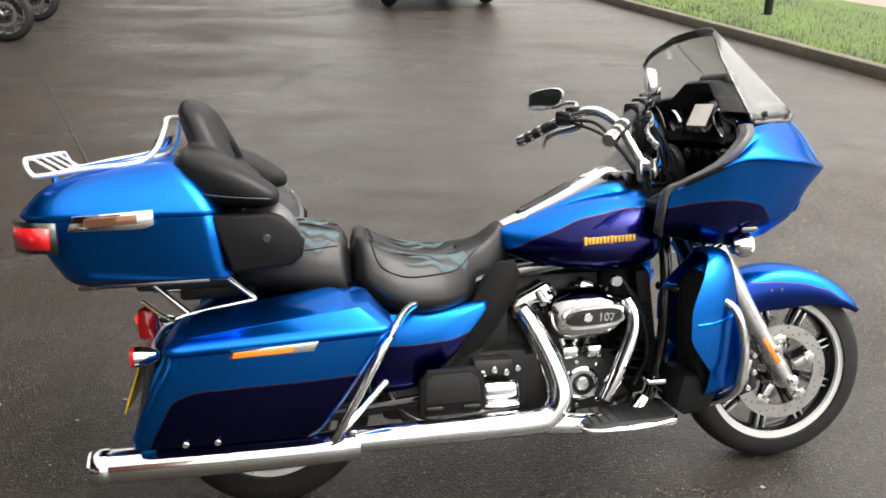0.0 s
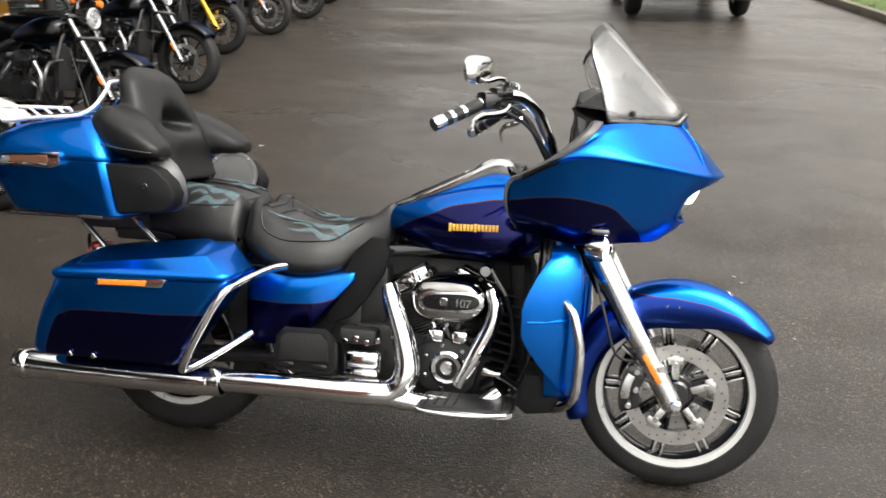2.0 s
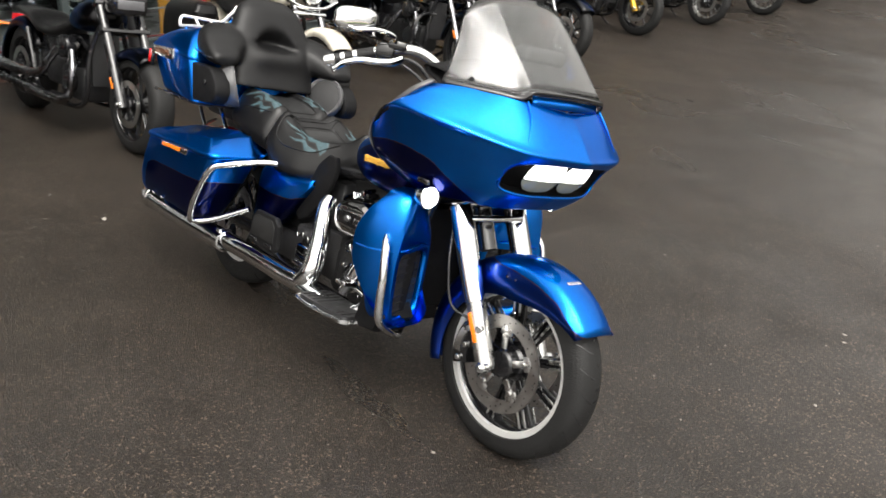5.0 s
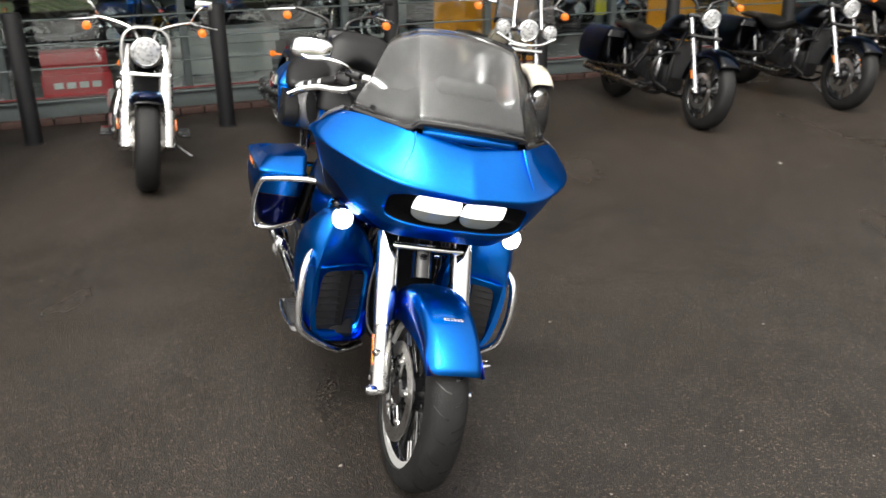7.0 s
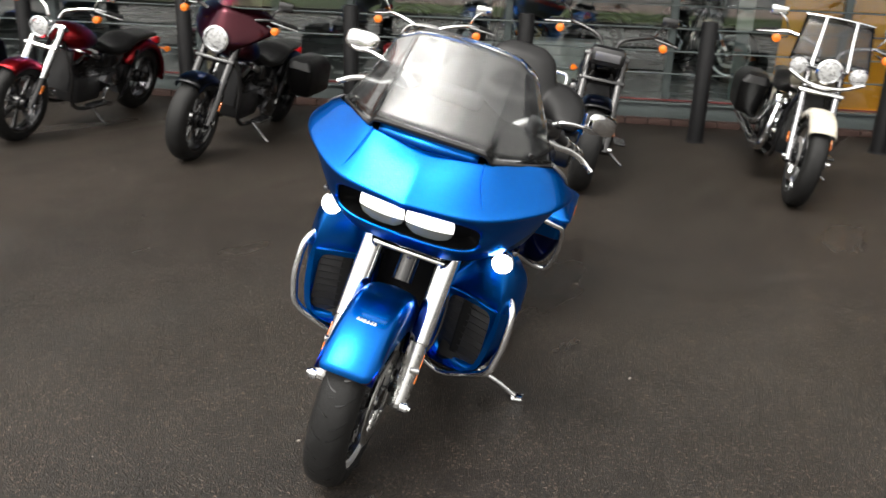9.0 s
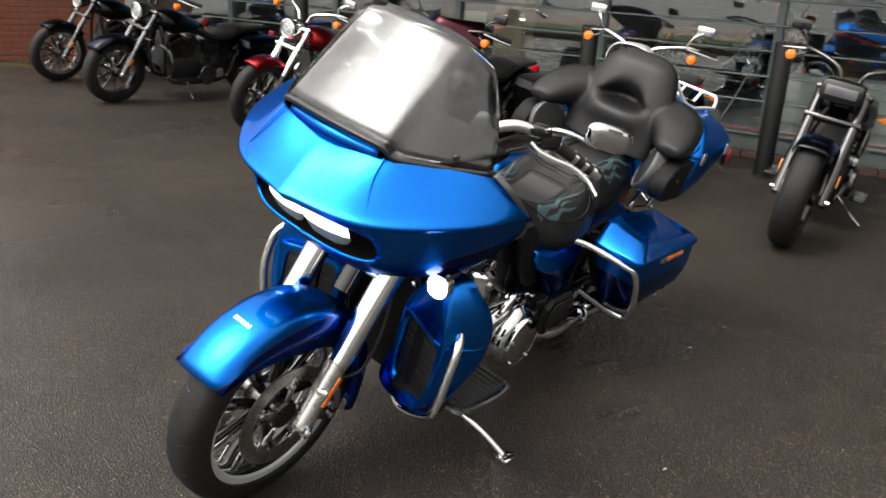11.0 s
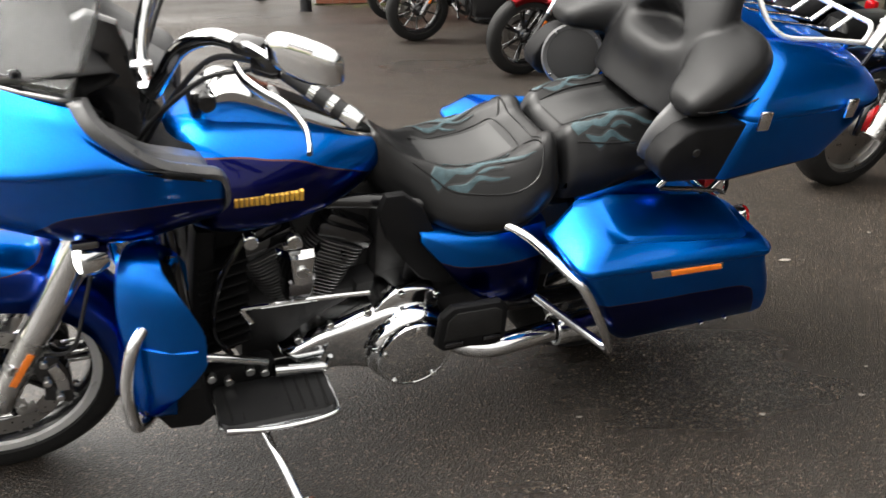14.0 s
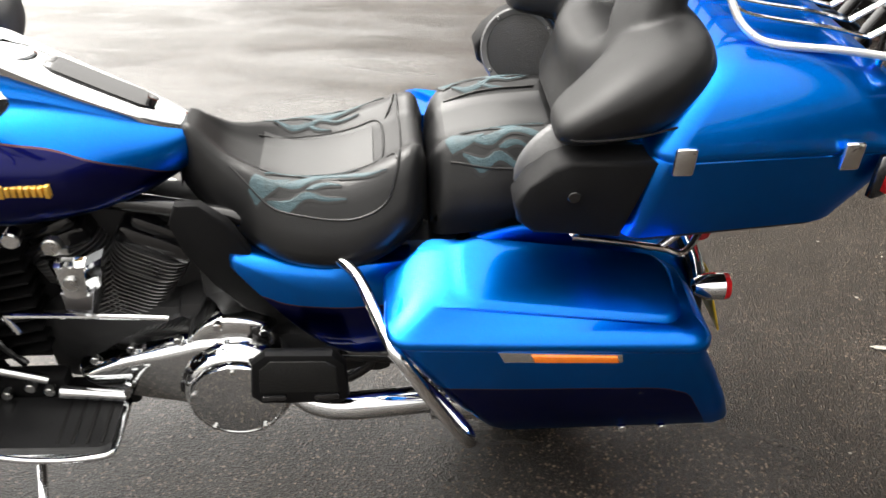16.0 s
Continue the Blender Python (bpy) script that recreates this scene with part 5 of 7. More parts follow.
def saddlebag(sgn):
    bm = B()
    lv = [(0.328, -0.310, 0.125, 0.262, 0.350, 0.03), (0.334, -0.330, 0.148, 0.248, 0.378, 0.035), (0.36, -0.328, 0.170, 0.242, 0.396, 0.035), (0.43, -0.298, 0.225, 0.238, 0.420, 0.035), (0.50, -0.263, 0.278, 0.236, 0.432, 0.035), (0.560, -0.230, 0.325, 0.236, 0.438, 0.04), (0.586, -0.221, 0.343, 0.236, 0.440, 0.042), (0.592, -0.222, 0.340, 0.240, 0.434, 0.042)]
    skin(bm, [[Vector((x, sgn * y, z + 0.028 * (x + 0.22) / 0.57 * ((z - 0.33) / 0.26))) for x, y in rounded(a, b, c, d, r)] for z, a, b, c, d, r in lv], True, True)
    bag = part("saddlebag", bm, bag_paint, bike, "two-tone blue hard saddlebag")
    bm = B()
    def crest(x, y):
        """The lid's upper face: highest at the inner front, falling outwards and to the rear."""
        return 0.6195 + 0.145 * (x + 0.175) - 0.16 * max(0, x - 0.05) ** 2 + 0.26 * (0.386 - y)

    lv = [(0.590, -0.224, 0.350, 0.235, 0.444, 0.042, 0), (0.596, -0.227, 0.355, 0.233, 0.448, 0.044, 0), (0.606, -0.226, 0.354, 0.234, 0.447, 0.044, 0), (0.611, -0.221, 0.349, 0.236, 0.442, 0.044, 0), (0.614, -0.217, 0.344, 0.238, 0.438, 0.044, 0), (-0.010, -0.198, 0.295, 0.240, 0.412, 0.042, 0.45), (-0.004, -0.183, 0.240, 0.242, 0.392, 0.040, 0.92), (0.0, -0.177, 0.222, 0.243, 0.386, 0.040, 1.0), (0.001, -0.170, 0.208, 0.246, 0.378, 0.040, 1.0), (0.003, -0.12, 0.15, 0.27, 0.35, 0.03, 1.0), (0.003, -0.02, 0.05, 0.30, 0.32, 0.01, 1.0)]
    rings2 = []
    for z, a, b, c, d, r, up in lv:
        row = []
        for x, y in rounded(a, b, c, d, r):
            low = (z if up == 0 else 0.618) + 0.028 * (x + 0.22) / 0.57
            row.append(Vector((x, sgn * y, low if up == 0 else low + (crest(x, y) - low) * up + z + 0.020 * (up == 0.45) + 0.018 * (up == 0.45) * (x > 0.2))))
        rings2.append(row)
    skin(bm, rings2, True, True)
    part("saddlebag_lid", bm, blue_paint, bag, "blue saddlebag lid", 60)
    bm = B()
    plate(bm, [(-0.062, 0.578), (-0.056, 0.599), (0.165, 0.612), (0.150, 0.585)], sgn * 0.432, sgn * 0.449, 0.004)
    rf = part("bag_reflector", bm, chrome, bag, "chrome reflector frame")
    bm = B()
    plate(bm, [(-0.052, 0.582), (-0.047, 0.596), (0.105, 0.604), (0.098, 0.588)], sgn * 0.447, sgn * 0.453, 0.002)
    part("reflector_lens", bm, amber, rf, "amber reflector lens")
    # chrome guard rail round the bag's front
    bm = B()
    tube(bm, [(0.44, sgn * 0.20, 0.635), (0.40, sgn * 0.26, 0.628), (0.355, sgn * 0.38, 0.602), (0.325, sgn * 0.428, 0.575), (0.255, sgn * 0.436, 0.455), (0.20, sgn * 0.418, 0.352), (0.19, sgn * 0.385, 0.332), (0.23, sgn * 0.33, 0.35), (0.34, sgn * 0.245, 0.425)], 0.0118, 12, 48)
    part("saddlebag_guard", bm, chrome, bike, "chrome tubular saddlebag guard")
    # hinge studs along the foot
    for x in (-0.19, -0.11):
        bm = B()
        disc(bm, (x, sgn * 0.392, 0.345), 0.008, 0.012, 12)
        part("bag_stud", bm, chrome, bag)
    return bag


for sgn in (-1, 1):
    side_cover(sgn)
    saddlebag(sgn)

# -- tail: lamp, signals, number plate --
bm = B()
block(bm, (-0.335, 0, 0.585), (0.055, 0.10, 0.095), 0.02)
tl = part("tail_lamp", bm, red_lens, bike, "red tail lamp")
bm = B()
block(bm, (-0.342, 0.0, 0.60), (0.05, 0.075, 0.03), 0.01)
part("lamp_core", bm, red_glow, tl, "lit red lamp")
bm = B()
tube(bm, [(-0.30, -0.17, 0.53), (-0.315, -0.08, 0.535), (-0.315, 0.08, 0.535), (-0.30, 0.17, 0.53)], 0.013, 10)
sb = part("signal_bar", bm, chrome, bike, "chrome bar that carries the rear signals")
for sgn in (-1, 1):
    bm = B()
    m = Matrix.Rotation(radians(90), 3, "Z")
    lathe(bm, [(0.001, -0.05), (0.016, -0.045), (0.028, -0.02), (0.030, 0.014)], 20, (-0.325, sgn * 0.185, 0.53), m)
    s = part("rear_signal", bm, chrome, sb, "chrome bullet signal")
    bm = B()
    lathe(bm, [(0.030, 0.014), (0.028, 0.026), (0.001, 0.032)], 20, (-0.325, sgn * 0.185, 0.53), m)
    part("signal_lens", bm, red_lens, s, "red signal lens")
bm = B()
block(bm, (0, 0, 0), (0.005, 0.24, 0.18), 0.002)
pl = part("number_plate", bm, plate_yellow, bike, "yellow number plate with plain dark bars")
pl.matrix_local = pose(-0.368, 0, 0.43, 0, 20, 0)
for i in range(7):
    bm = B()
    block(bm, (-0.0035, -0.084 + 0.028 * i, -0.03 if i < 4 else 0.035), (0.002, 0.017, 0.045), 0)
    part("plate_bar", bm, black_plastic, pl)
bm = B()
plate(bm, [(-0.33, 0.52), (-0.36, 0.33), (-0.40, 0.22), (-0.385, 0.22), (-0.32, 0.40), (-0.30, 0.52)], -0.11, 0.11, 0.004)
part("plate_bracket", bm, black_plastic, bike)
# chrome struts that carry the trunk
for sgn in (-1, 1):
    bm = B()
    tube(bm, [(-0.30, sgn * 0.19, 0.755), (-0.185, sgn * 0.20, 0.645)], 0.0085, 10, 3)
    tube(bm, [(-0.11, sgn * 0.19, 0.765), (-0.005, sgn * 0.20, 0.675)], 0.0085, 10, 3)
    tube(bm, [(-0.33, sgn * 0.075, 0.66), (-0.24, sgn * 0.20, 0.635), (-0.185, sgn * 0.205, 0.645), (-0.10, sgn * 0.205, 0.66), (-0.005, sgn * 0.205, 0.675)], 0.007, 8)
    part("trunk_strut", bm, chrome, bike, "chrome trunk strut")
bm = B()
block(bm, (-0.17, 0, 0.725), (0.34, 0.24, 0.06), 0.015)
block(bm, (-0.12, 0, 0.68), (0.22, 0.15, 0.05), 0.012)
part("trunk_mount", bm, black_wrinkle, bike, "black trunk mounting frame")

# -- trunk, its rack, the backrest and speakers --
def hull(x0, x1, w0, w1, r, bow=0.03, n=7):
    """A plan outline, w0 half wide at the rear x0 and w1 at the front x1, with a bowed rear."""
    pts = []
    for i in range(n + 1):
        t = radians(90 * i / n)
        pts.append((x1 - r + r * math.cos(t), w1 - r + r * math.sin(t)))
    rr = r * 2.6
    for i in range(n + 1):
        t = radians(90 + 90 * i / n)
        pts.append((x0 + rr + rr * math.cos(t), w0 - rr + rr * math.sin(t)))
    out = [(x - bow * (1 - (y / w0) ** 2) * (x < (x0 + x1) / 2), y) for x, y in pts]
    return out + [(x, -y) for x, y in out[::-1]]


bm = B()
lv = [(0.762, -0.46, -0.06, 0.285, 0.325, 0.03), (0.768, -0.478, -0.05, 0.30, 0.338, 0.035), (0.80, -0.498, -0.055, 0.31, 0.346, 0.04), (0.87, -0.535, -0.065, 0.325, 0.356, 0.04), (0.928, -0.555, -0.075, 0.334, 0.362, 0.04), (0.934, -0.552, -0.078, 0.33, 0.358, 0.04)]
skin(bm, [[Vector((x, y, z)) for x, y in hull(a, b, c, d, r)] for z, a, b, c, d, r in lv], True, True)
tp = part("trunk", bm, blue_paint, bike, "blue hard luggage trunk behind the seat")
bm = B()
lv = [(0.932, -0.560, -0.075, 0.336, 0.364, 0.04, 0), (0.940, -0.566, -0.074, 0.340, 0.368, 0.042, 0), (0.948, -0.563, -0.076, 0.338, 0.366, 0.042, 0), (0.975, -0.545, -0.092, 0.326, 0.354, 0.042, 0.006), (1.005, -0.525, -0.118, 0.305, 0.335, 0.045, 0.02), (1.035, -0.49, -0.15, 0.27, 0.305, 0.05, 0.035), (1.050, -0.44, -0.18, 0.22, 0.26, 0.05, 0.045), (1.056, -0.38, -0.23, 0.12, 0.16, 0.045, 0.05)]
skin(bm, [[Vector((x, y, z + s * (x + 0.33) * 2.2)) for x, y in hull(a, b, c, d, r)] for z, a, b, c, d, r, s in lv], True, True)
part("trunk_lid", bm, blue_paint, tp, "blue domed trunk lid", 60)
bm = B()
skin(bm, [[Vector((x, y, z)) for x, y in hull(a, b, c, d, 0.035)] for z, a, b, c, d in ((0.752, -0.462, -0.07, 0.285, 0.32), (0.758, -0.47, -0.06, 0.292, 0.33), (0.766, -0.472, -0.06, 0.294, 0.332))], True, True)
part("trunk_base", bm, black_plastic, tp, "black trunk base tray")
bm = B()
plate(bm, [(-0.430, 0.752), (-0.428, 0.762), (-0.106, 0.766), (-0.106, 0.757)], -0.318, -0.336, 0.002)
part("trunk_base_trim", bm, dark_chrome, tp, "dull metal strip under the trunk")
for sgn in (-1, 1):
    for x in ((-0.121, -0.404) if sgn > 0 else ()):
        bm = B()
        block(bm, (x, sgn * (0.366 if x > -0.2 else 0.352), 0.936), (0.036, 0.012, 0.05), 0.005, Matrix.Rotation(radians(0 if x > -0.2 else 5 * sgn), 3, "Z"))
        lt = part("trunk_latch", bm, chrome, tp, "chrome trunk latch")
    bm = B()
    if sgn < 0:
        plate(bm, [(-0.435, 0.905), (-0.42, 0.945), (-0.225, 0.955), (-0.225, 0.915), (-0.25, 0.905)], sgn * 0.335, sgn * 0.371, 0.006)
        rf = part("trunk_side_trim", bm, chrome, tp, "chrome trunk side trim with a tinted lens")
        bm = B()
        plate(bm, [(-0.395, 0.917), (-0.39, 0.938), (-0.265, 0.943), (-0.265, 0.92)], sgn * 0.369, sgn * 0.374, 0.002)
        part("trim_lens", bm, material("smoked_lens", (0.22, 0.10, 0.06), 0.12, 0.6, 0.5), rf)
    else:
        bm.free()
    bm = B()
    rows2 = [[Vector((x, sgn * y, z)) for x, y in ((-0.478, 0.336), (-0.535, 0.305), (-0.575, 0.255), (-0.60, 0.19))] for z in (0.862, 0.89, 0.915)]
    skin(bm, rows2)
    o = solid(part("trunk_tail_lamp", bm, red_lens, tp, "red wrap-round lamp in a black frame"), 0.02, 1.0)
    bm = B()
    rows2 = [[Vector((x, sgn * y, z)) for x, y in ((-0.462, 0.338), (-0.535, 0.306), (-0.58, 0.256), (-0.607, 0.185))] for z in (0.850, 0.89, 0.928)]
    skin(bm, rows2)
    solid(part("tail_lamp_frame", bm, black_gloss, o), 0.013, 1.0)
    bm = B()
    tube(bm, [(-0.60, sgn * 0.19, 0.89), (-0.612, 0, 0.89)], 0.02, 8, 3)
    part("tail_lamp_bridge", bm, red_lens, tp)
# polished metal with the mirrored sky's white put into its base colour
rack_mat = material("polished_sky_white_rack", (0.82, 0.82, 0.81), 0.32, 0.55, vary=0.03)
# luggage rack: a bent frame, long rails and a raised rear bar that the rails climb to
bm = B()
loop = [(-0.218, -0.105, 1.172), (-0.222, -0.122, 1.150), (-0.240, -0.158, 1.098), (-0.268, -0.182, 1.070), (-0.310, -0.192, 1.058), (-0.42, -0.196, 1.050), (-0.535, -0.196, 1.036), (-0.556, -0.194, 1.042), (-0.568, -0.190, 1.062), (-0.572, -0.178, 1.078), (-0.573, -0.150, 1.080)]
tube(bm, [(-0.216, 0, 1.176)] + loop + [(-0.576, 0, 1.080)] + [(x, -y, z) for x, y, z in loop[::-1]] + [(-0.216, 0, 1.176)], 0.0070, 10, 120)
rk = part("luggage_rack", bm, rack_mat, bike, "chrome luggage rack with a raised rear bar on the trunk lid")
for y in (-0.115, -0.038, 0.038, 0.115):
    bm = B()
    tube(bm, [(-0.232 - 0.1 * abs(y), y, 1.122), (-0.265, y, 1.088), (-0.33, y, 1.072), (-0.43, y, 1.058), (-0.512, y, 1.040)], 0.0042, 8, 16)
    part("rack_bar", bm, chrome, rk)
    bm = B()
    block(bm, (-0.543, y, 1.0585), (0.072, 0.013, 0.007), 0.0025, Matrix.Rotation(radians(33), 3, "Y"))
    part("rack_slat", bm, rack_mat, rk, "flat bright rack slat")
for sgn in (-1, 1):
    for x, z in ((-0.30, 1.055), (-0.50, 1.036)):
        bm = B()
        tube(bm, [(x, sgn * 0.193, z + 0.003), (x - 0.004, sgn * 0.180, z - 0.050)], 0.007, 8, 2)
        part("rack_foot", bm, chrome, rk)
bm = B()
tube(bm, [(-0.50, 0.25, 0.98), (-0.56, 0.26, 1.12), (-0.63, 0.27, 1.30)], [0.005, 0.0035, 0.002], 8, 8)
part("aerial", bm, black_plastic, bike, "thin black whip aerial")


def cushion(bm, pts, rads, seg=18, flat=1.0, n=24):
    """A stuffed roll along pts, thinner in x by flat."""
    line = crom(pts, n)
    rd = crom([(r, 0, 0) for r in rads], n)
    rows = []
    for i, p in enumerate(line):
        d = (line[min(i + 1, n)] - line[max(i - 1, 0)]).normalized()
        s = d.cross(Vector((1, 0, 0)))
        s = s.normalized() if s.length > 0.05 else Vector((0, 0, 1))
        u = s.cross(d).normalized()
        rows.append([p + rd[i].x * (math.cos(a) * s + math.sin(a) * u * flat) for a in [2 * math.pi * k / seg for k in range(seg)]])
    skin(bm, rows, True, True)


# backrest: a high padded centre, hollowed in the middle, and rolls to both sides
bm = B()
rows = []
for i in range(37):
    t = i / 36
    z = 0.865 + 0.362 * t
    hw = 0.200 - 0.075 * max(0, (t - 0.45) / 0.55) ** 1.3 - 0.05 * max(0, (t - 0.85) / 0.15) ** 2
    xc = -0.03 - 0.135 * t
    th = 0.066 * (1 - 0.30 * t) * (1 - 0.75 * max(0, (t - 0.86) / 0.14) ** 2)
    row = []
    for k in range(48):
        a = 2 * math.pi * k / 48
        c, s = math.cos(a), math.sin(a)
        y = hw * math.copysign(abs(c) ** 0.75, c)
        x = xc + th * math.copysign(abs(s) ** 0.8, s)
        if s > 0:
            up = z - 1.042
            g = math.exp(-((y / 0.088) ** 4) - (up / (0.048 * max(0.3, 1 - (y / 0.11) ** 2) if up > 0 else 0.015)) ** 2)
            x -= 0.085 * g
            x += 0.024 * math.exp(-((y / 0.12) ** 4) - ((z - 0.996) / 0.045) ** 2)
            x += 0.012 * math.sin(math.pi * t)
        row.append(Vector((x, y, z)))
    rows.append(row)
skin(bm, rows, True, True)
for sgn in (-1, 1):
    rows = []
    for x, z0, z1, y0, y1 in ((-0.20, 0.995, 1.045, 0.08, 0.22), (-0.175, 0.960, 1.095, 0.03, 0.285), (-0.12, 0.945, 1.098, 0.04, 0.326), (-0.06, 0.939, 1.076, 0.11, 0.345), (-0.01, 0.937, 1.050, 0.17, 0.351), (0.030, 0.937, 1.022, 0.205, 0.350), (0.062, 0.940, 0.998, 0.228, 0.344), (0.080, 0.948, 0.982, 0.255, 0.330)):
        rows.append([Vector((x, sgn * ((y0 + y1) / 2 + (y1 - y0) / 2 * math.copysign(abs(math.cos(a)) ** 0.8, math.cos(a))), (z0 + z1) / 2 + (z1 - z0) / 2 * math.copysign(abs(math.sin(a)) ** 0.75, math.sin(a)))) for a in [2 * math.pi * k / 24 for k in range(24)]])
    rows = [list(r) for r in zip(*[crom(c, 28) for c in zip(*rows)])]
    skin(bm, rows, True, True)
br = part("backrest", bm, dull_leather, bike, "padded black leather passenger backrest with curved side arms", 180)
md = br.modifiers.new("cushion", "REMESH")
md.mode, md.voxel_size, md.use_smooth_shade = "VOXEL", 0.0062, True
md = br.modifiers.new("soften", "SMOOTH")
md.factor, md.iterations = 0.5, 12
for sgn in (-1, 1):
    bm = B()
    tube(bm, [(-0.13, sgn * 0.332, 0.985), (-0.05, sgn * 0.352, 0.975), (0.02, sgn * 0.353, 0.968), (0.06, sgn * 0.341, 0.964), (0.0755, sgn * 0.30, 0.962)], 0.0022, 6, 30)
    part("seam_piping", bm, black_gloss, br)
    bm = B()
    o_ = [(-0.09, 0.927), (0.055, 0.927), (0.085, 0.915), (0.118, 0.880), (0.140, 0.848), (0.132, 0.812), (0.105, 0.790), (-0.045, 0.778)]
    plate(bm, o_, sgn * 0.285, sgn * 0.352, 0.009)
    pad = part("side_pod", bm, matt_black, bike, "black side pod under the arm pad", 60)
    bm = B()
    disc(bm, (0.045, sgn * 0.354, 0.865), 0.011, 0.008, 16)
    part("pod_jack", bm, black_gloss, pad, "small round socket")
    m = Vector((0.45, -sgn * 0.85, 0.28)).to_track_quat("Y", "Z").to_matrix()
    spot = Vector((0.046, sgn * 0.228, 0.866))
    bm = B()
    lathe(bm, [(0.001, -0.07), (0.06, -0.07), (0.084, -0.03), (0.090, 0.0), (0.090, 0.008), (0.085, 0.014), (0.074, 0.010)], 36, spot, m)
    spk = part("speaker", bm, grey_plastic, bike, "round black speaker in the backrest pod")
    bm = B()
    lathe(bm, [(0.001, 0.0125), (0.045, 0.012), (0.073, 0.009)], 36, spot, m)
    part("speaker_grille", bm, black_wrinkle, spk, "dark mesh grille")
    for k in range(4):
        a = radians(45 + 90 * k)
        bm = B()
        disc(bm, spot + m @ Vector((0.080 * math.cos(a), 0.014, 0.080 * math.sin(a))), 0.004, 0.004, 8, m)
        part("speaker_screw", bm, dark_chrome, spk)
    bm = B()
    block(bm, (-0.02, sgn * 0.285, 0.855), (0.12, 0.08, 0.13), 0.025)
    part("speaker_pod", bm, black_plastic, bike, "black pod behind the speaker")

# -- engine --
fin_mat = material("machined_black_fin", (0.20, 0.20, 0.20), 0.35, 0.8, vary=0.2, scale=30)
bm = B()
block(bm, (0.90, 0, 0.335), (0.36, 0.22, 0.22), 0.05)
eng = part("engine", bm, black_wrinkle, bike, "black V-twin engine with chrome covers")
bm = B()
block(bm, (0.66, 0, 0.36), (0.26, 0.24, 0.20), 0.04)
part("gearbox", bm, black_wrinkle, eng)
bm = B()
block(bm, (0.84, 0, 0.50), (0.52, 0.09, 0.34), 0.03)
part("intake_core", bm, black_wrinkle, eng)
for ang, nm in ((-26, "rear"), (24, "front")):
    base = Vector((0.905 + (0.012 if ang > 0 else -0.012), 0, 0.41))
    m = Matrix.Translation(base) @ Matrix.Rotation(radians(ang), 4, "Y")
    bm = B()
    block(bm, (0, 0, 0.09), (0.10, 0.10, 0.16), 0.01)
    cyl = part("cylinder", bm, black_wrinkle, eng, "finned black cylinder")
    cyl.matrix_local = m
    for i in range(18):
        bm = B()
        s = 0.073 + 0.006 * (i > 11)
        lo = [Vector((x, y, 0.010 + 0.0098 * i)) for x, y in rounded(-s, s, -s - 0.028, s + 0.028, 0.05)]
        skin(bm, [lo, [p + Vector((0, 0, 0.0028)) for p in lo]], True, True)
        part("fin", bm, fin_mat, cyl)
    bm = B()
    block(bm, (0, 0, 0.20), (0.155, 0.20, 0.045), 0.014)
    block(bm, (0, 0, 0.228), (0.12, 0.17, 0.03), 0.012)
    rk_ = part("rocker_cover", bm, black_gloss, cyl, "gloss black rocker cover")
    bm = B()
    block(bm, (0, -0.085, 0.212), (0.13, 0.045, 0.05), 0.012)
    part("rocker_end", bm, chrome, rk_, "chrome end of the rocker cover")
    for dx in (-0.022, 0.022):
        bm = B()
        tube(bm, [(0.925 + dx * 0.8, -0.125, 0.42), (0.925 + dx + math.sin(radians(ang)) * 0.2, -0.118, 0.63)], 0.010, 10, 3)
        part("pushrod_tube", bm, chrome if dx < 0 else black_gloss, eng)
# air cleaner: chrome, the dark surroundings it mirrors put into its colour
bm = B()
dome(bm, oval(0.938, 0.560, 0.122, 0.074, 36, 2.6, radians(3)), -0.10, -0.214, 0.035)
ac = part("air_cleaner", bm, material("chrome_tinted_by_reflection", (0.40, 0.39, 0.38), 0.08, 1.0, vary=0.04, scale=6, rvary=0.03), eng, "chrome oval air cleaner cover")
bm = B()
plate(bm, oval(0.955, 0.566, 0.098, 0.034, 36, 3.0, radians(3)), -0.212, -0.222, 0.006)
part("air_cleaner_trim", bm, chrome, ac, "bright chrome inset")
bm = B()
plate(bm, oval(0.955, 0.566, 0.086, 0.024, 36, 3.0, radians(3)), -0.22, -0.2245, 0.002)
pan = part("air_cleaner_panel", bm, black_gloss, ac, "black panel with bright bars")
bm = B()
disc(bm, (0.935, -0.227, 0.566), 0.013, 0.008, 16)
part("cover_screw", bm, chrome, pan)
size_text = bpy.data.curves.new("lettering", "FONT")
size_text.body, size_text.size, size_text.extrude = "107", 0.034, 0.001
size_text.materials.append(satin)
lettering = new("lettering", size_text)
lettering.parent = pan
lettering.matrix_local = pose(0.965, -0.2255, 0.555, 90, 3, 0)
# cam cover, oil filter, transmission side cover
bm = B()
plate(bm, oval(0.935, 0.345, 0.10, 0.088, 28, 2.6), -0.10, -0.150, 0.012)
part("cam_cover", bm, black_wrinkle, eng, "black cam cover")
bm = B()
lathe(bm, [(0.052, 0.0), (0.053, -0.010), (0.046, -0.016), (0.034, -0.015), (0.032, -0.006)], 32, (0.938, -0.150, 0.345))
part("cam_ring", bm, chrome, eng, "chrome timing cover ring")
bm = B()
disc(bm, (0.938, -0.155, 0.345), 0.020, 0.016, 20)
part("cam_badge", bm, satin, eng)
for k in range(7):
    bm = B()
    a = 2 * math.pi * k / 7
    disc(bm, (0.938 + 0.075 * math.cos(a), -0.152, 0.345 + 0.07 * math.sin(a)), 0.007, 0.010, 10)
    part("cover_bolt", bm, chrome, eng)
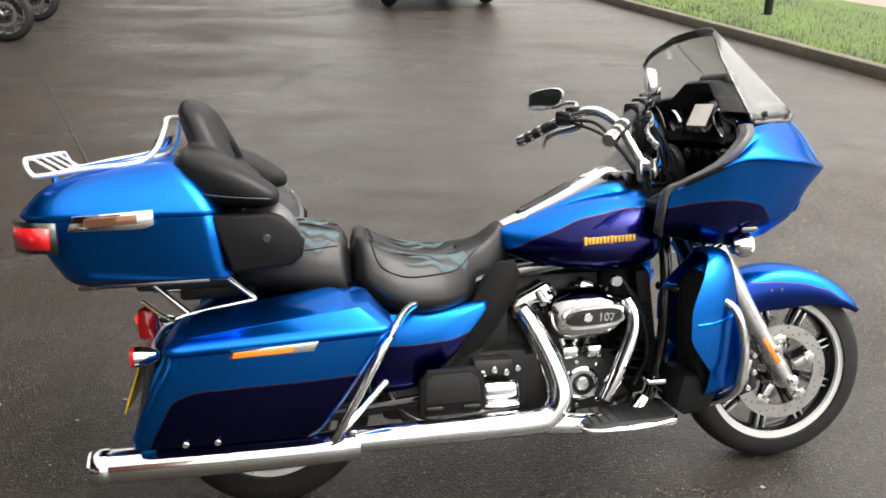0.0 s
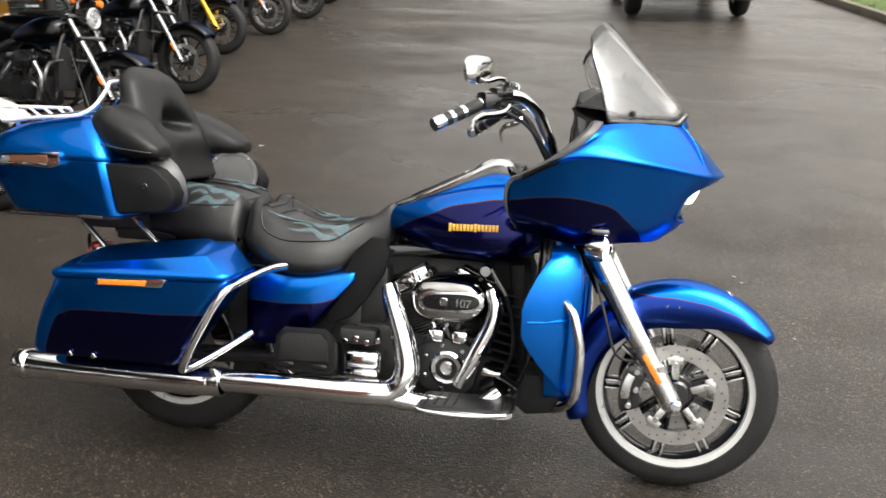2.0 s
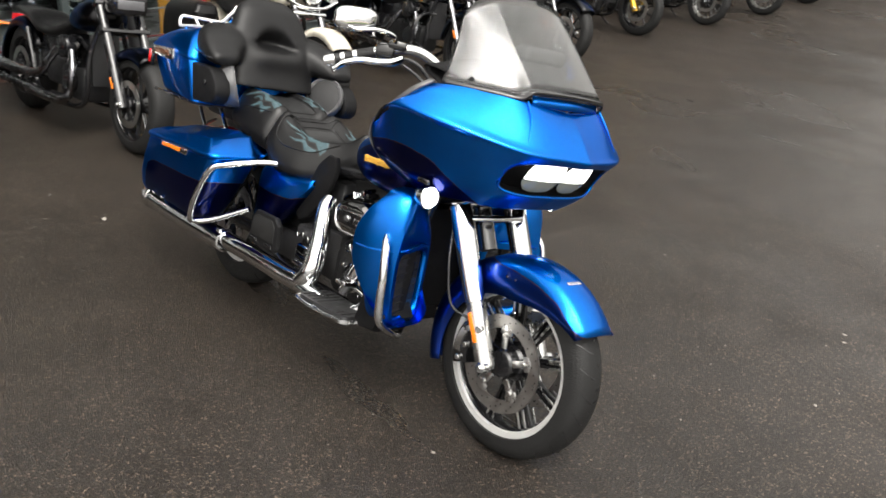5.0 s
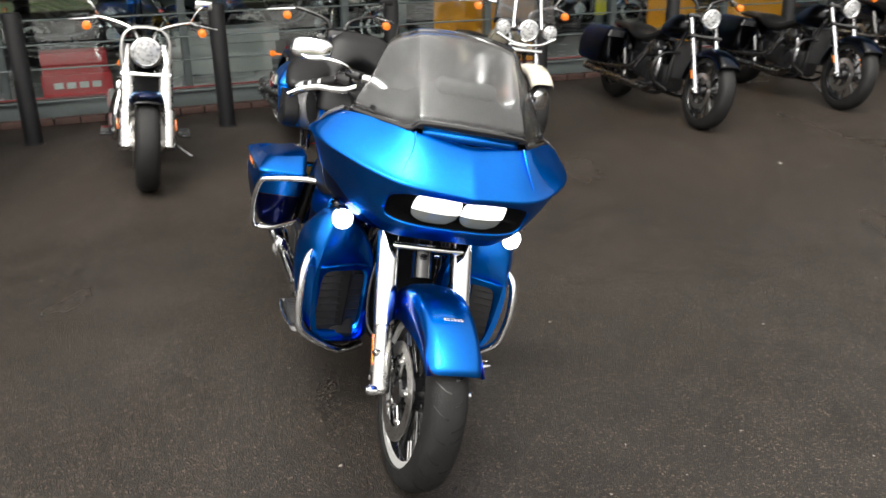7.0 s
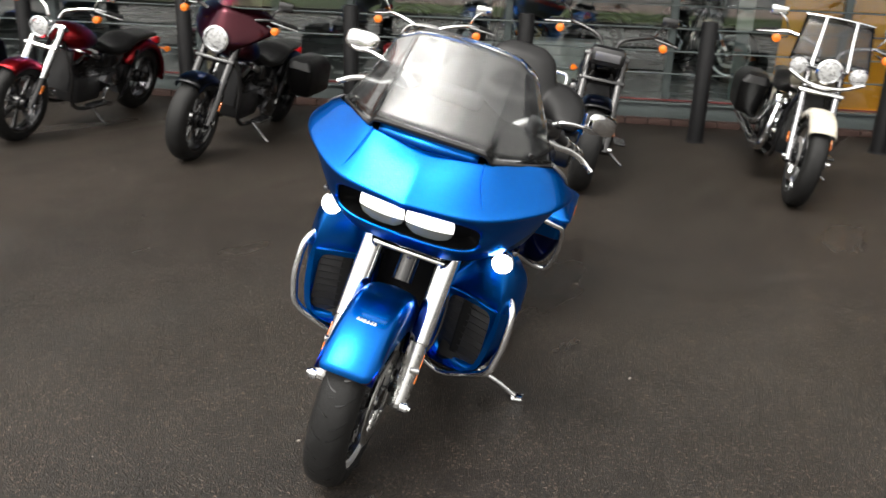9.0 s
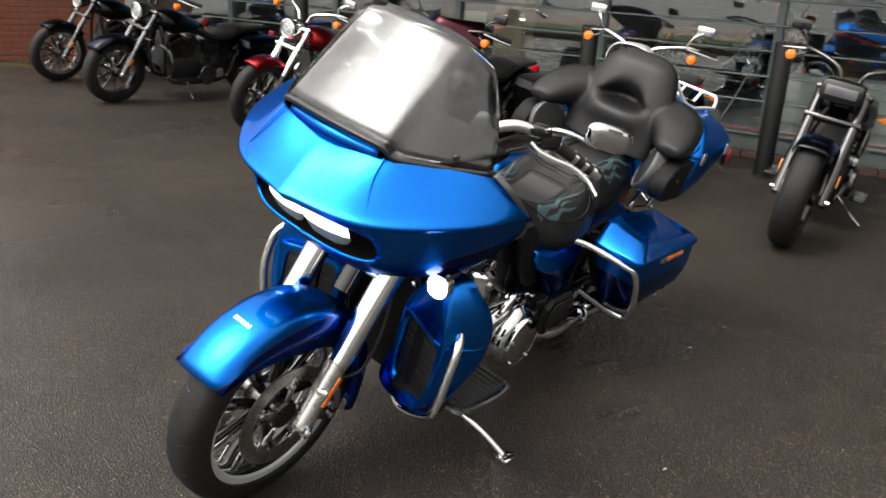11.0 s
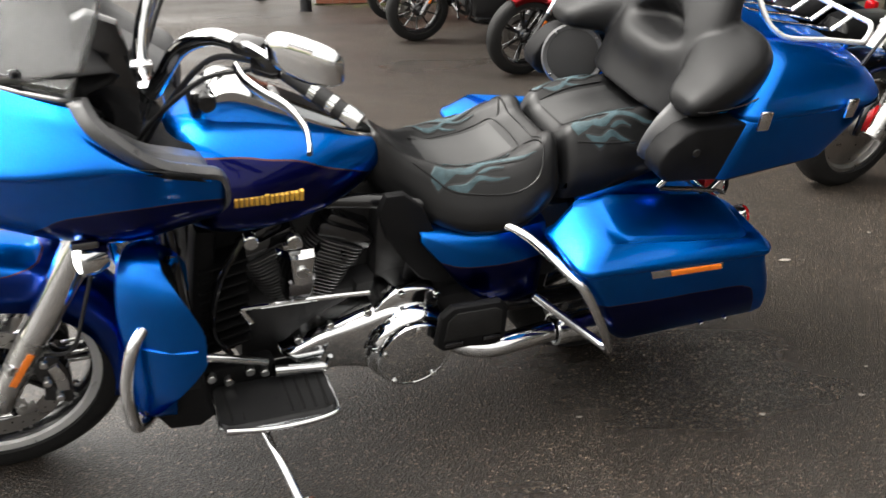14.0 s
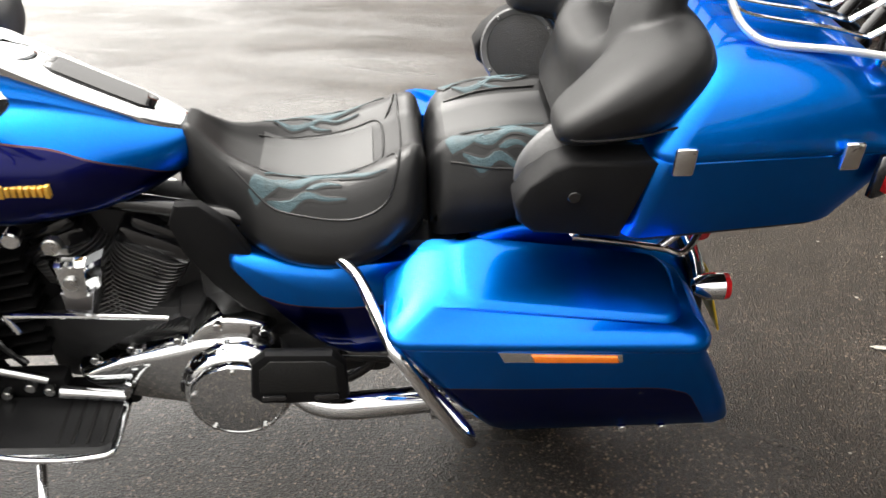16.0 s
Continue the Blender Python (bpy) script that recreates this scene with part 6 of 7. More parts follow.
for k in range(2):
    bm = B()
    block(bm, (0.90 + 0.075 * k, -0.145, 0.445), (0.05, 0.045, 0.04), 0.01)
    part("lifter_block", bm, chrome, eng, "chrome lifter cover")
bm = B()
tube(bm, [(1.06, -0.10, 0.27), (1.10, -0.11, 0.30)], 0.04, 18, 4)
part("oil_filter", bm, black_gloss, eng)
bm = B()
block(bm, (0.678, -0.175, 0.345), (0.125, 0.055, 0.078), 0.024, seg=4)
block(bm, (0.678, -0.200, 0.312), (0.11, 0.02, 0.022), 0.008)
part("clutch_cover", bm, chrome, eng, "chrome transmission side cover")
bm = B()
block(bm, (0.66, -0.16, 0.425), (0.12, 0.06, 0.05), 0.012)
part("transmission_top", bm, black_wrinkle, eng)
for k in range(4):
    bm = B()
    disc(bm, (0.625 + 0.035 * k, -0.198, 0.412 + 0.01 * (k % 2)), 0.009, 0.012, 10)
    part("cover_bolt", bm, chrome, eng)
# left: primary drive cover with a round raised housing at its rear
bm = B()
prim = [(0.575, 0.24), (0.60, 0.205), (0.66, 0.19), (0.73, 0.205), (0.80, 0.232), (0.90, 0.268), (0.97, 0.305), (0.992, 0.330), (0.975, 0.352), (0.90, 0.385), (0.77, 0.420), (0.70, 0.432), (0.62, 0.42), (0.575, 0.38), (0.560, 0.30)]
line = crom([(x, 0, z) for x, z in prim] + [(prim[0][0], 0, prim[0][1])], 72)[:-1]
dome(bm, [(p.x, p.z) for p in line], 0.08, 0.200, 0.034)
pr = part("primary_cover", bm, chrome, eng, "chrome primary drive cover")
bm = B()
lathe(bm, [(0.124, 0.150), (0.124, 0.186), (0.119, 0.204), (0.110, 0.220), (0.103, 0.229), (0.0985, 0.231)], 56, (0.657, 0, 0.298))
part("derby_housing", bm, chrome, pr, "rounded chrome housing round the derby cover")
bm = B()
lathe(bm, [(0.0995, 0.226), (0.0995, 0.243), (0.0965, 0.248), (0.091, 0.249), (0.089, 0.2475), (0.06, 0.2495), (0.001, 0.251)], 56, (0.657, 0, 0.298))
part("derby_cover", bm, chrome, pr, "round chrome derby cover")
for k in range(5):
    a = radians(-126 + 72 * k)
    bm = B()
    disc(bm, (0.657 + 0.088 * math.cos(a), 0.251, 0.298 + 0.088 * math.sin(a)), 0.0055, 0.007, 10)
    part("derby_bolt", bm, satin, pr)
bm = B()
for a0 in (152, 172):
    a = radians(180 - a0)
    block(bm, (0.657 + 0.1145 * math.cos(a), 0.213, 0.298 + 0.1145 * math.sin(a)), (0.011, 0.008, 0.030), 0.003, Matrix.Rotation(-a, 3, "Y"))
part("housing_slot", bm, black_gloss, pr, "dark slots in the housing")
bm = B()
line = crom([(0.765, 0, 0.405), (0.740, 0, 0.442), (0.705, 0, 0.468), (0.66, 0, 0.474), (0.60, 0, 0.462), (0.578, 0, 0.440), (0.572, 0, 0.40), (0.60, 0, 0.37), (0.70, 0, 0.37), (0.765, 0, 0.405)], 48)[:-1]
dome(bm, [(p.x, p.z) for p in line], 0.09, 0.186, 0.014)
part("starter_cover", bm, chrome, pr, "chrome starter cover")
bm = B()
block(bm, (0.604, 0.184, 0.420), (0.034, 0.016, 0.060), 0.006)
part("starter_recess", bm, black_gloss, pr, "black recess beside the starter")
for x, y, z in ((0.686, 0.189, 0.457), (0.594, 0.194, 0.444), (0.77, 0.184, 0.418), (0.865, 0.184, 0.398), (0.945, 0.180, 0.366)):
    bm = B()
    disc(bm, (x, y, z), 0.0095, 0.016, 12)
    part("cover_bolt", bm, chrome, pr)
# horn cover between the cylinders: a facetted bright cap over a tapered body
bm = B()
dome(bm, [(0.902, 0.560), (0.972, 0.560), (0.973, 0.490), (0.965, 0.484), (0.922, 0.486), (0.914, 0.493)], 0.12, 0.196, 0.010)
hc = part("horn_cover", bm, dark_chrome, eng, "smoked chrome horn cover")
bm = B()
skin(bm, [[Vector(p) for p in row] for row in (
    [(0.990, 0.150, 0.628), (0.966, 0.180, 0.630), (0.936, 0.184, 0.632), (0.908, 0.180, 0.630), (0.884, 0.150, 0.628)],
    [(0.989, 0.168, 0.618), (0.964, 0.200, 0.620), (0.936, 0.204, 0.621), (0.910, 0.200, 0.620), (0.886, 0.168, 0.618)],
    [(0.976, 0.168, 0.552), (0.957, 0.202, 0.550), (0.937, 0.206, 0.549), (0.917, 0.202, 0.550), (0.899, 0.168, 0.552)],
    [(0.974, 0.150, 0.545), (0.956, 0.180, 0.543), (0.937, 0.184, 0.542), (0.918, 0.180, 0.543), (0.901, 0.150, 0.545)])])
part("horn_cap", bm, chrome, hc, "facetted chrome cap", 20)
bm = B()
disc(bm, (0.938, 0.206, 0.587), 0.014, 0.010, 20)
part("horn_badge", bm, satin, hc)
bm = B()
disc(bm, (0.957, 0.195, 0.668), 0.018, 0.02, 20)
block(bm, (0.957, 0.185, 0.65), (0.045, 0.014, 0.014), 0.003)
part("mount_stud", bm, satin, eng)
# linkage, pipes and hoses
bm = B()
tube(bm, [(0.775, 0.20, 0.490), (0.90, 0.20, 0.499), (1.08, 0.205, 0.510)], 0.006, 8, 6)
tube(bm, [(1.08, 0.205, 0.510), (1.06, 0.21, 0.47)], 0.007, 8, 3)
part("shift_linkage", bm, chrome, eng, "thin chrome shift rod")
bm = B()
tube(bm, [(1.19, 0.226, 0.412), (1.115, 0.226, 0.386), (1.030, 0.222, 0.352)], [0.010, 0.010, 0.009], 10)
tube(bm, [(1.012, 0.222, 0.318), (0.950, 0.222, 0.309), (0.885, 0.222, 0.300)], [0.015, 0.012, 0.012], 12)
tube(bm, [(0.885, 0.224, 0.300), (0.876, 0.226, 0.335)], 0.007, 8, 2)
part("shift_lever", bm, chrome, eng, "chrome shift lever")
bm = B()
block(bm, (1.155, 0, 0.50), (0.05, 0.26, 0.36), 0.015, Matrix.Rotation(radians(-6), 3, "Y"))
block(bm, (1.10, 0, 0.47), (0.16, 0.14, 0.42), 0.03)
oc = part("oil_cooler", bm, matt_black, bike, "black cooler before the engine")
for sgn in (-1, 1):
    for k in range(9):
        bm = B()
        block(bm, (1.105, sgn * 0.105, 0.345 + 0.030 * k), (0.115, 0.07, 0.007), 0.002, Matrix.Rotation(radians(12), 3, "Y"))
        part("cooler_fin", bm, matt_black, oc)
    bm = B()
    tube(bm, [(1.06, sgn * 0.15, 0.66), (1.12, sgn * 0.165, 0.56), (1.14, sgn * 0.16, 0.42), (1.10, sgn * 0.15, 0.33)], 0.008, 8, 14)
    part("oil_line", bm, black_gloss, bike, "black oil hose")
    bm = B()
    disc(bm, (1.045, sgn * 0.15, 0.655), 0.018, 0.03, 16)
    part("hose_fitting", bm, chrome, bike, "chrome hose fitting")
bm = B()
block(bm, (1.12, 0, 0.76), (0.16, 0.22, 0.12), 0.03)
block(bm, (1.27, 0, 0.875), (0.26, 0.44, 0.03), 0.012)
part("neck_cover", bm, matt_black, bike, "black cover at the steering neck")
bm = B()
for y in (-0.135, 0.135):
    tube(bm, [(1.22, y * 0.6, 0.80), (1.21, y, 0.60), (1.18, y, 0.35), (1.10, y, 0.25), (0.80, y, 0.235), (0.45, y, 0.25), (0.35, y, 0.40), (0.40, y, 0.60), (0.70, y * 0.8, 0.68), (1.15, y * 0.5, 0.72)], 0.019, 12, 60)
part("chassis_tube", bm, black_gloss, bike, "black tubular chassis")
bm = B()
block(bm, (0.60, 0, 0.54), (0.26, 0.20, 0.20), 0.02)
block(bm, (0.30, 0, 0.50), (0.20, 0.26, 0.24), 0.02)
block(bm, (0.50, 0, 0.42), (0.30, 0.22, 0.24), 0.02)
block(bm, (0.46, 0, 0.33), (0.26, 0.30, 0.13), 0.03)
part("battery_box", bm, black_plastic, bike)
for sgn in (-1, 1):
    # dark deflector behind the cylinders
    bm = B()
    plate(bm, [(0.545, 0.475), (0.575, 0.455), (0.632, 0.482), (0.682, 0.548), (0.730, 0.618), (0.752, 0.690), (0.735, 0.735), (0.690, 0.735), (0.640, 0.690), (0.590, 0.590)], sgn * 0.145, sgn * 0.172, 0.008)
    part("air_deflector", bm, matt_black, bike, "black plastic air deflector")
    # swing arm
    bm = B()
    tube(bm, [(0.45, sgn * 0.13, 0.33), (0.20, sgn * 0.13, 0.31), (-0.02, sgn * 0.12, 0.305)], 0.028, 12, 8)
    part("swing_arm", bm, black_gloss, bike)
    bm = B()
    tube(bm, [(0.02, sgn * 0.19, 0.33), (0.20, sgn * 0.19, 0.58)], [0.026, 0.03, 0.03, 0.026], 14, 8)
    part("shock_absorber", bm, black_gloss, bike)

# -- exhausts --
for sgn in (-1, 1):
    y, zm = (-0.278, 0.258) if sgn < 0 else (0.245, 0.285)
    bm = B()
    tail = -0.445 if sgn < 0 else -0.27
    tube(bm, [(tail, y, zm), (tail + 0.015, y, zm), (-0.10, y, zm), (0.19, y, zm + 0.004), (0.235, y, zm + 0.006)], [0.043, 0.046, 0.047, 0.047, 0.047, 0.046, 0.042, 0.038], 24, 24)
    mf = part("muffler", bm, chrome, bike, "long chrome muffler")
    bm = B()
    lathe(bm, [(0.047, -0.012), (0.050, -0.008), (0.050, 0.03), (0.047, 0.034)], 28, (tail + 0.005, y, zm), Matrix.Rotation(radians(-90), 3, "Z"))
    part("muffler_tip", bm, chrome, mf)
    bm = B()
    disc(bm, (tail + 0.003, y, zm), 0.044, 0.006, 24, Matrix.Rotation(radians(90), 3, "Z"))
    part("muffler_bore", bm, black_plastic, mf)
    bm = B()
    lathe(bm, [(0.038, -0.02), (0.045, -0.018), (0.045, 0.018), (0.038, 0.02)], 24, (0.24, y, zm + 0.006), Matrix.Rotation(radians(90), 3, "Z"))
    block(bm, (0.24, y + sgn * 0.02, zm + 0.05), (0.022, 0.03, 0.018), 0.004)
    part("muffler_clamp", bm, chrome, mf, "chrome muffler clamp")
y = -0.275
bm = B()
tube(bm, [(0.25, y, 0.272), (0.50, y, 0.278), (0.74, y, 0.282), (0.805, y + 0.005, 0.295), (0.838, y + 0.01, 0.345), (0.828, y + 0.03, 0.42), (0.775, y + 0.07, 0.545), (0.755, y + 0.10, 0.585)], [0.036, 0.037, 0.038, 0.038, 0.038, 0.036, 0.030, 0.026], 20, 50)
part("exhaust_pipe", bm, chrome, bike, "chrome exhaust pipe with its heat shield")
bm = B()
tube(bm, [(0.70, y, 0.285), (0.92, y + 0.005, 0.262), (1.05, y + 0.03, 0.262), (1.11, y + 0.06, 0.30)], [0.030, 0.030, 0.027, 0.026], 18, 24)
part("exhaust_pipe", bm, chrome, bike, "chrome front exhaust pipe")
bm = B()
tube(bm, [(0.985, y + 0.05, 0.315), (1.03, y + 0.055, 0.40), (1.085, y + 0.07, 0.53), (1.07, y + 0.10, 0.60)], [0.018, 0.024, 0.024, 0.020], 16, 24)
part("exhaust_pipe", bm, chrome, bike, "chrome heat shield of the front header")
bm = B()
tube(bm, [(0.25, 0.245, 0.29), (0.36, 0.255, 0.290), (0.46, 0.250, 0.282), (0.53, 0.215, 0.285), (0.58, 0.13, 0.29), (0.60, 0.0, 0.29)], [0.030, 0.030, 0.029, 0.026, 0.026], 18, 30)
part("exhaust_pipe", bm, chrome, bike, "chrome crossover exhaust pipe")

# -- lower fairings, engine guard --
for sgn in (-1, 1):
    bm = B()
    edge = crom([(0, 0.285, 0.762), (0, 0.345, 0.748), (0, 0.392, 0.690), (0, 0.405, 0.60), (0, 0.398, 0.50), (0, 0.380, 0.42), (0, 0.345, 0.352), (0, 0.285, 0.318), (0, 0.20, 0.316), (0, 0.135, 0.335), (0, 0.122, 0.42), (0, 0.122, 0.53), (0, 0.135, 0.62), (0, 0.185, 0.70), (0, 0.235, 0.752), (0, 0.285, 0.762)], 60)[:-1]
    hole = []
    for p in edge:
        d = Vector((0, p.y - 0.228, p.z - 0.455))
        k = 1 / ((abs(d.y) / 0.080) ** 6 + (abs(d.z) / 0.108) ** 6) ** (1 / 6)
        hole.append(Vector((0, 0.228 + d.y * k, 0.455 + d.z * k)))

    def rear_x(z):
        return 1.183 + 0.95 * max(0, 0.52 - z) ** 1.15 + 0.85 * max(0, z - 0.60) ** 1.3

    mid = Vector((0, 0.25, 0.53))
    ringsL = []
    for f, sx, grow, side in ((0, 1.325, 0, 0), (1, 1.352, 0, 0), (2, 1.362, 0.30, 0), (3, 1.362, 0.88, 0.46), (4, 1.350, 0.985, 0.53), (5, 1.305, 1.02, 0.66), (6, 1.25, 1.01, 0.83), (7, 0, 0.95, 0.86)):
        row = []
        for h, e in zip(hole, edge):
            p = h if f < 2 else h.lerp(e, grow) if grow < 0.9 and f < 4 else mid + (e - mid) * grow
            if f > 2 and e.y > mid.y:
                p = Vector((0, mid.y + (e.y - mid.y) * side, p.z))
            x = sx or rear_x(p.z)
            x -= (0.40, 0.40, 0.40, 0.40, 0.38, 0.28, 0.12, 0)[f] * max(0, 0.37 - p.y)
            if f in (5, 6):
                x = max(x, min(rear_x(p.z) + 0.01, sx))
            row.append(Vector((x, sgn * p.y, p.z)))
        ringsL.append(row)
    skin(bm, ringsL, True)
    lf = part("lower_fairing", bm, blue_paint, bike, "blue lower leg fairing with a black intake", 50)
    bm = B()
    back = Matrix.Rotation(radians(-21.8 * sgn), 3, "Z")
    block(bm, (1.279, sgn * 0.230, 0.455), (0.012, 0.180, 0.215), 0.004, back)
    mesh_ = part("intake_mesh", bm, black_wrinkle, lf, "black intake mesh")
    for k in range(8):
        bm = B()
        block(bm, (1.287, sgn * 0.230, 0.366 + 0.025 * k), (0.004, 0.165, 0.003), 0, back)
        part("intake_slat", bm, black_plastic, lf)
    bm = B()
    tube(bm, [(1.257, sgn * 0.128, 0.575), (1.300, sgn * 0.20, 0.590), (1.330, sgn * 0.26, 0.590), (1.340, sgn * 0.31, 0.582), (1.312, sgn * 0.345, 0.572), (1.25, sgn * 0.374, 0.565), (1.20, sgn * 0.382, 0.562)], 0.0045, 8)
    part("fairing_crease", bm, blue_paint, lf)
    bm = B()
    plate(bm, [(1.222, 0.42), (1.262, 0.345), (1.285, 0.36), (1.288, 0.52), (1.285, 0.66), (1.255, 0.695), (1.222, 0.66), (1.210, 0.54)], sgn * 0.20, sgn * 0.325, 0.008)
    part("leg_locker", bm, matt_black, lf, "black inner side of the leg fairing")
    bm = B()
    tube(bm, [(1.20, sgn * 0.10, 0.62), (1.25, sgn * 0.26, 0.635), (1.288, sgn * 0.335, 0.622), (1.322, sgn * 0.366, 0.585), (1.342, sgn * 0.372, 0.50), (1.342, sgn * 0.366, 0.42), (1.330, sgn * 0.338, 0.345), (1.27, sgn * 0.20, 0.265), (1.18, sgn * 0.10, 0.25)], 0.0135, 14, 60)
    part("engine_guard", bm, chrome, bike, "chrome engine guard bar")
    # rider floorboard
    bm = B()
    yc = sgn * 0.278
    o_ = rounded(0.885, 1.168, -0.075, 0.075, 0.03)
    lo = [Vector((x, yc + y, 0.262 + 0.10 * max(0, x - 1.06))) for x, y in o_]
    skin(bm, [lo, [p + Vector((0, 0, 0.014)) for p in lo]], True, True)
    fb = part("floorboard", bm, chrome, bike, "chrome-edged rider floorboard with a black pad")
    bm = B()
    o_ = rounded(0.892, 1.161, -0.068, 0.066, 0.027)
    lo = [Vector((x, yc + y, 0.274 + 0.10 * max(0, x - 1.06))) for x, y in o_]
    skin(bm, [lo, [p + Vector((0, 0, 0.012)) for p in lo]], True, True)
    part("floorboard_pad", bm, black_plastic, fb, "ribbed black rubber pad")
    bm = B()
    tube(bm, [(0.888, yc - sgn * 0.05, 0.272), (0.888, yc + sgn * 0.05, 0.272), (0.905, yc + sgn * 0.076, 0.272), (0.98, yc + sgn * 0.084, 0.272), (1.06, yc + sgn * 0.080, 0.273), (1.15, yc + sgn * 0.068, 0.281)], 0.0075, 10, 30)
    part("floorboard_rim", bm, chrome, fb, "bright chrome rim")
    for k in range(9):
        bm = B()
        block(bm, (0.912 + 0.028 * k, yc, 0.288 + 0.10 * max(0, 0.90 + 0.028 * k - 1.06)), (0.008, 0.115, 0.004), 0.0015)
        part("pad_rib", bm, rubber, fb)
    bm = B()
    for x in (0.90, 1.10):
        tube(bm, [(x, sgn * 0.12, 0.25), (x, sgn * 0.27, 0.255)], 0.012, 8, 3)
    part("floorboard_bracket", bm, black_gloss, bike)
    # passenger board, folded up
    bm = B()
    plate(bm, [(0.425, 0.335), (0.43, 0.43), (0.455, 0.458), (0.585, 0.462), (0.615, 0.435), (0.622, 0.345), (0.60, 0.325), (0.44, 0.322)], sgn * 0.255, sgn * 0.285, 0.012)
    pb = part("passenger_board", bm, matt_black, bike, "black passenger footboard folded up")
    for x in (0.47, 0.575):
        bm = B()
        block(bm, (x, sgn * 0.285, 0.35), (0.05, 0.016, 0.014), 0.004)
        part("board_hinge", bm, black_gloss, pb)
    bm = B()
    plate(bm, [(0.445, 0.36), (0.45, 0.43), (0.47, 0.445), (0.575, 0.448), (0.598, 0.425), (0.602, 0.365)], sgn * 0.283, sgn * 0.289, 0.003)
    part("board_pad", bm, rubber, pb)
bm = B()
block(bm, (1.10, 0.180, 0.300), (0.19, 0.05, 0.075), 0.015)
block(bm, (0.95, 0.165, 0.262), (0.16, 0.05, 0.045), 0.012)
part("stand_bracket", bm, matt_black, bike, "black bracket beside the engine")
for x, z in ((1.035, 0.318), (1.07, 0.330), (1.12, 0.31), (1.16, 0.33)):
    bm = B()
    disc(bm, (x, 0.216, z), 0.011, 0.02, 12)
    part("bracket_bolt", bm, satin, bike, "small bright bolt")
for sgn in (-1, 1):
    bm = B()
    plate(bm, [(1.165, 0.30), (1.19, 0.40), (1.25, 0.40), (1.30, 0.34), (1.27, 0.285), (1.20, 0.275)], sgn * 0.16, sgn * 0.315, 0.02)
    part("leg_fairing_foot", bm, matt_black, bike, "black foot of the leg fairing")
# brake pedal and side stand
bm = B()
tube(bm, [(1.20, -0.20, 0.30), (1.12, -0.265, 0.37), (1.10, -0.30, 0.39)], 0.010, 10)
block(bm, (1.10, -0.31, 0.395), (0.055, 0.06, 0.016), 0.006)
part("brake_pedal", bm, chrome, bike, "chrome brake pedal")
bm = B()
tube(bm, [(1.085, 0.14, 0.245), (1.065, 0.26, 0.215), (1.035, 0.38, 0.172), (1.012, 0.462, 0.125)], [0.014, 0.011, 0.010, 0.012], 12, 12)
jf = part("side_stand", bm, chrome, bike, "chrome side stand")
bm = B()
block(bm, (1.008, 0.476, 0.122), (0.06, 0.045, 0.012), 0.004, Matrix.Rotation(radians(13.5), 3, "X"))
part("stand_foot", bm, chrome, jf)

# ---- the row of parked motorcycles ----
bk_black = flake_paint("black_bike_paint", (0.010, 0.010, 0.011))
bk_red = flake_paint("candy_red_paint", (0.32, 0.012, 0.016))
bk_wine = flake_paint("dark_wine_paint", (0.055, 0.010, 0.016))
bk_cream = material("cream_paint", (0.62, 0.58, 0.48), 0.3, 0.1, 0.9, 0.05, 6)
bk_olive = material("grey_gold_paint", (0.26, 0.235, 0.18), 0.3, 0.4, 0.9, 0.06, 6)
bk_yellow = material("yellow_anodised_metal", (0.72, 0.42, 0.02), 0.3, 0.5, 0.4, 0.08, 20)
bright_lamp = material("lamp_reflector_bowl", (0.62, 0.63, 0.64), 0.3, 0.7, 0.6, vary=0.3, scale=45)


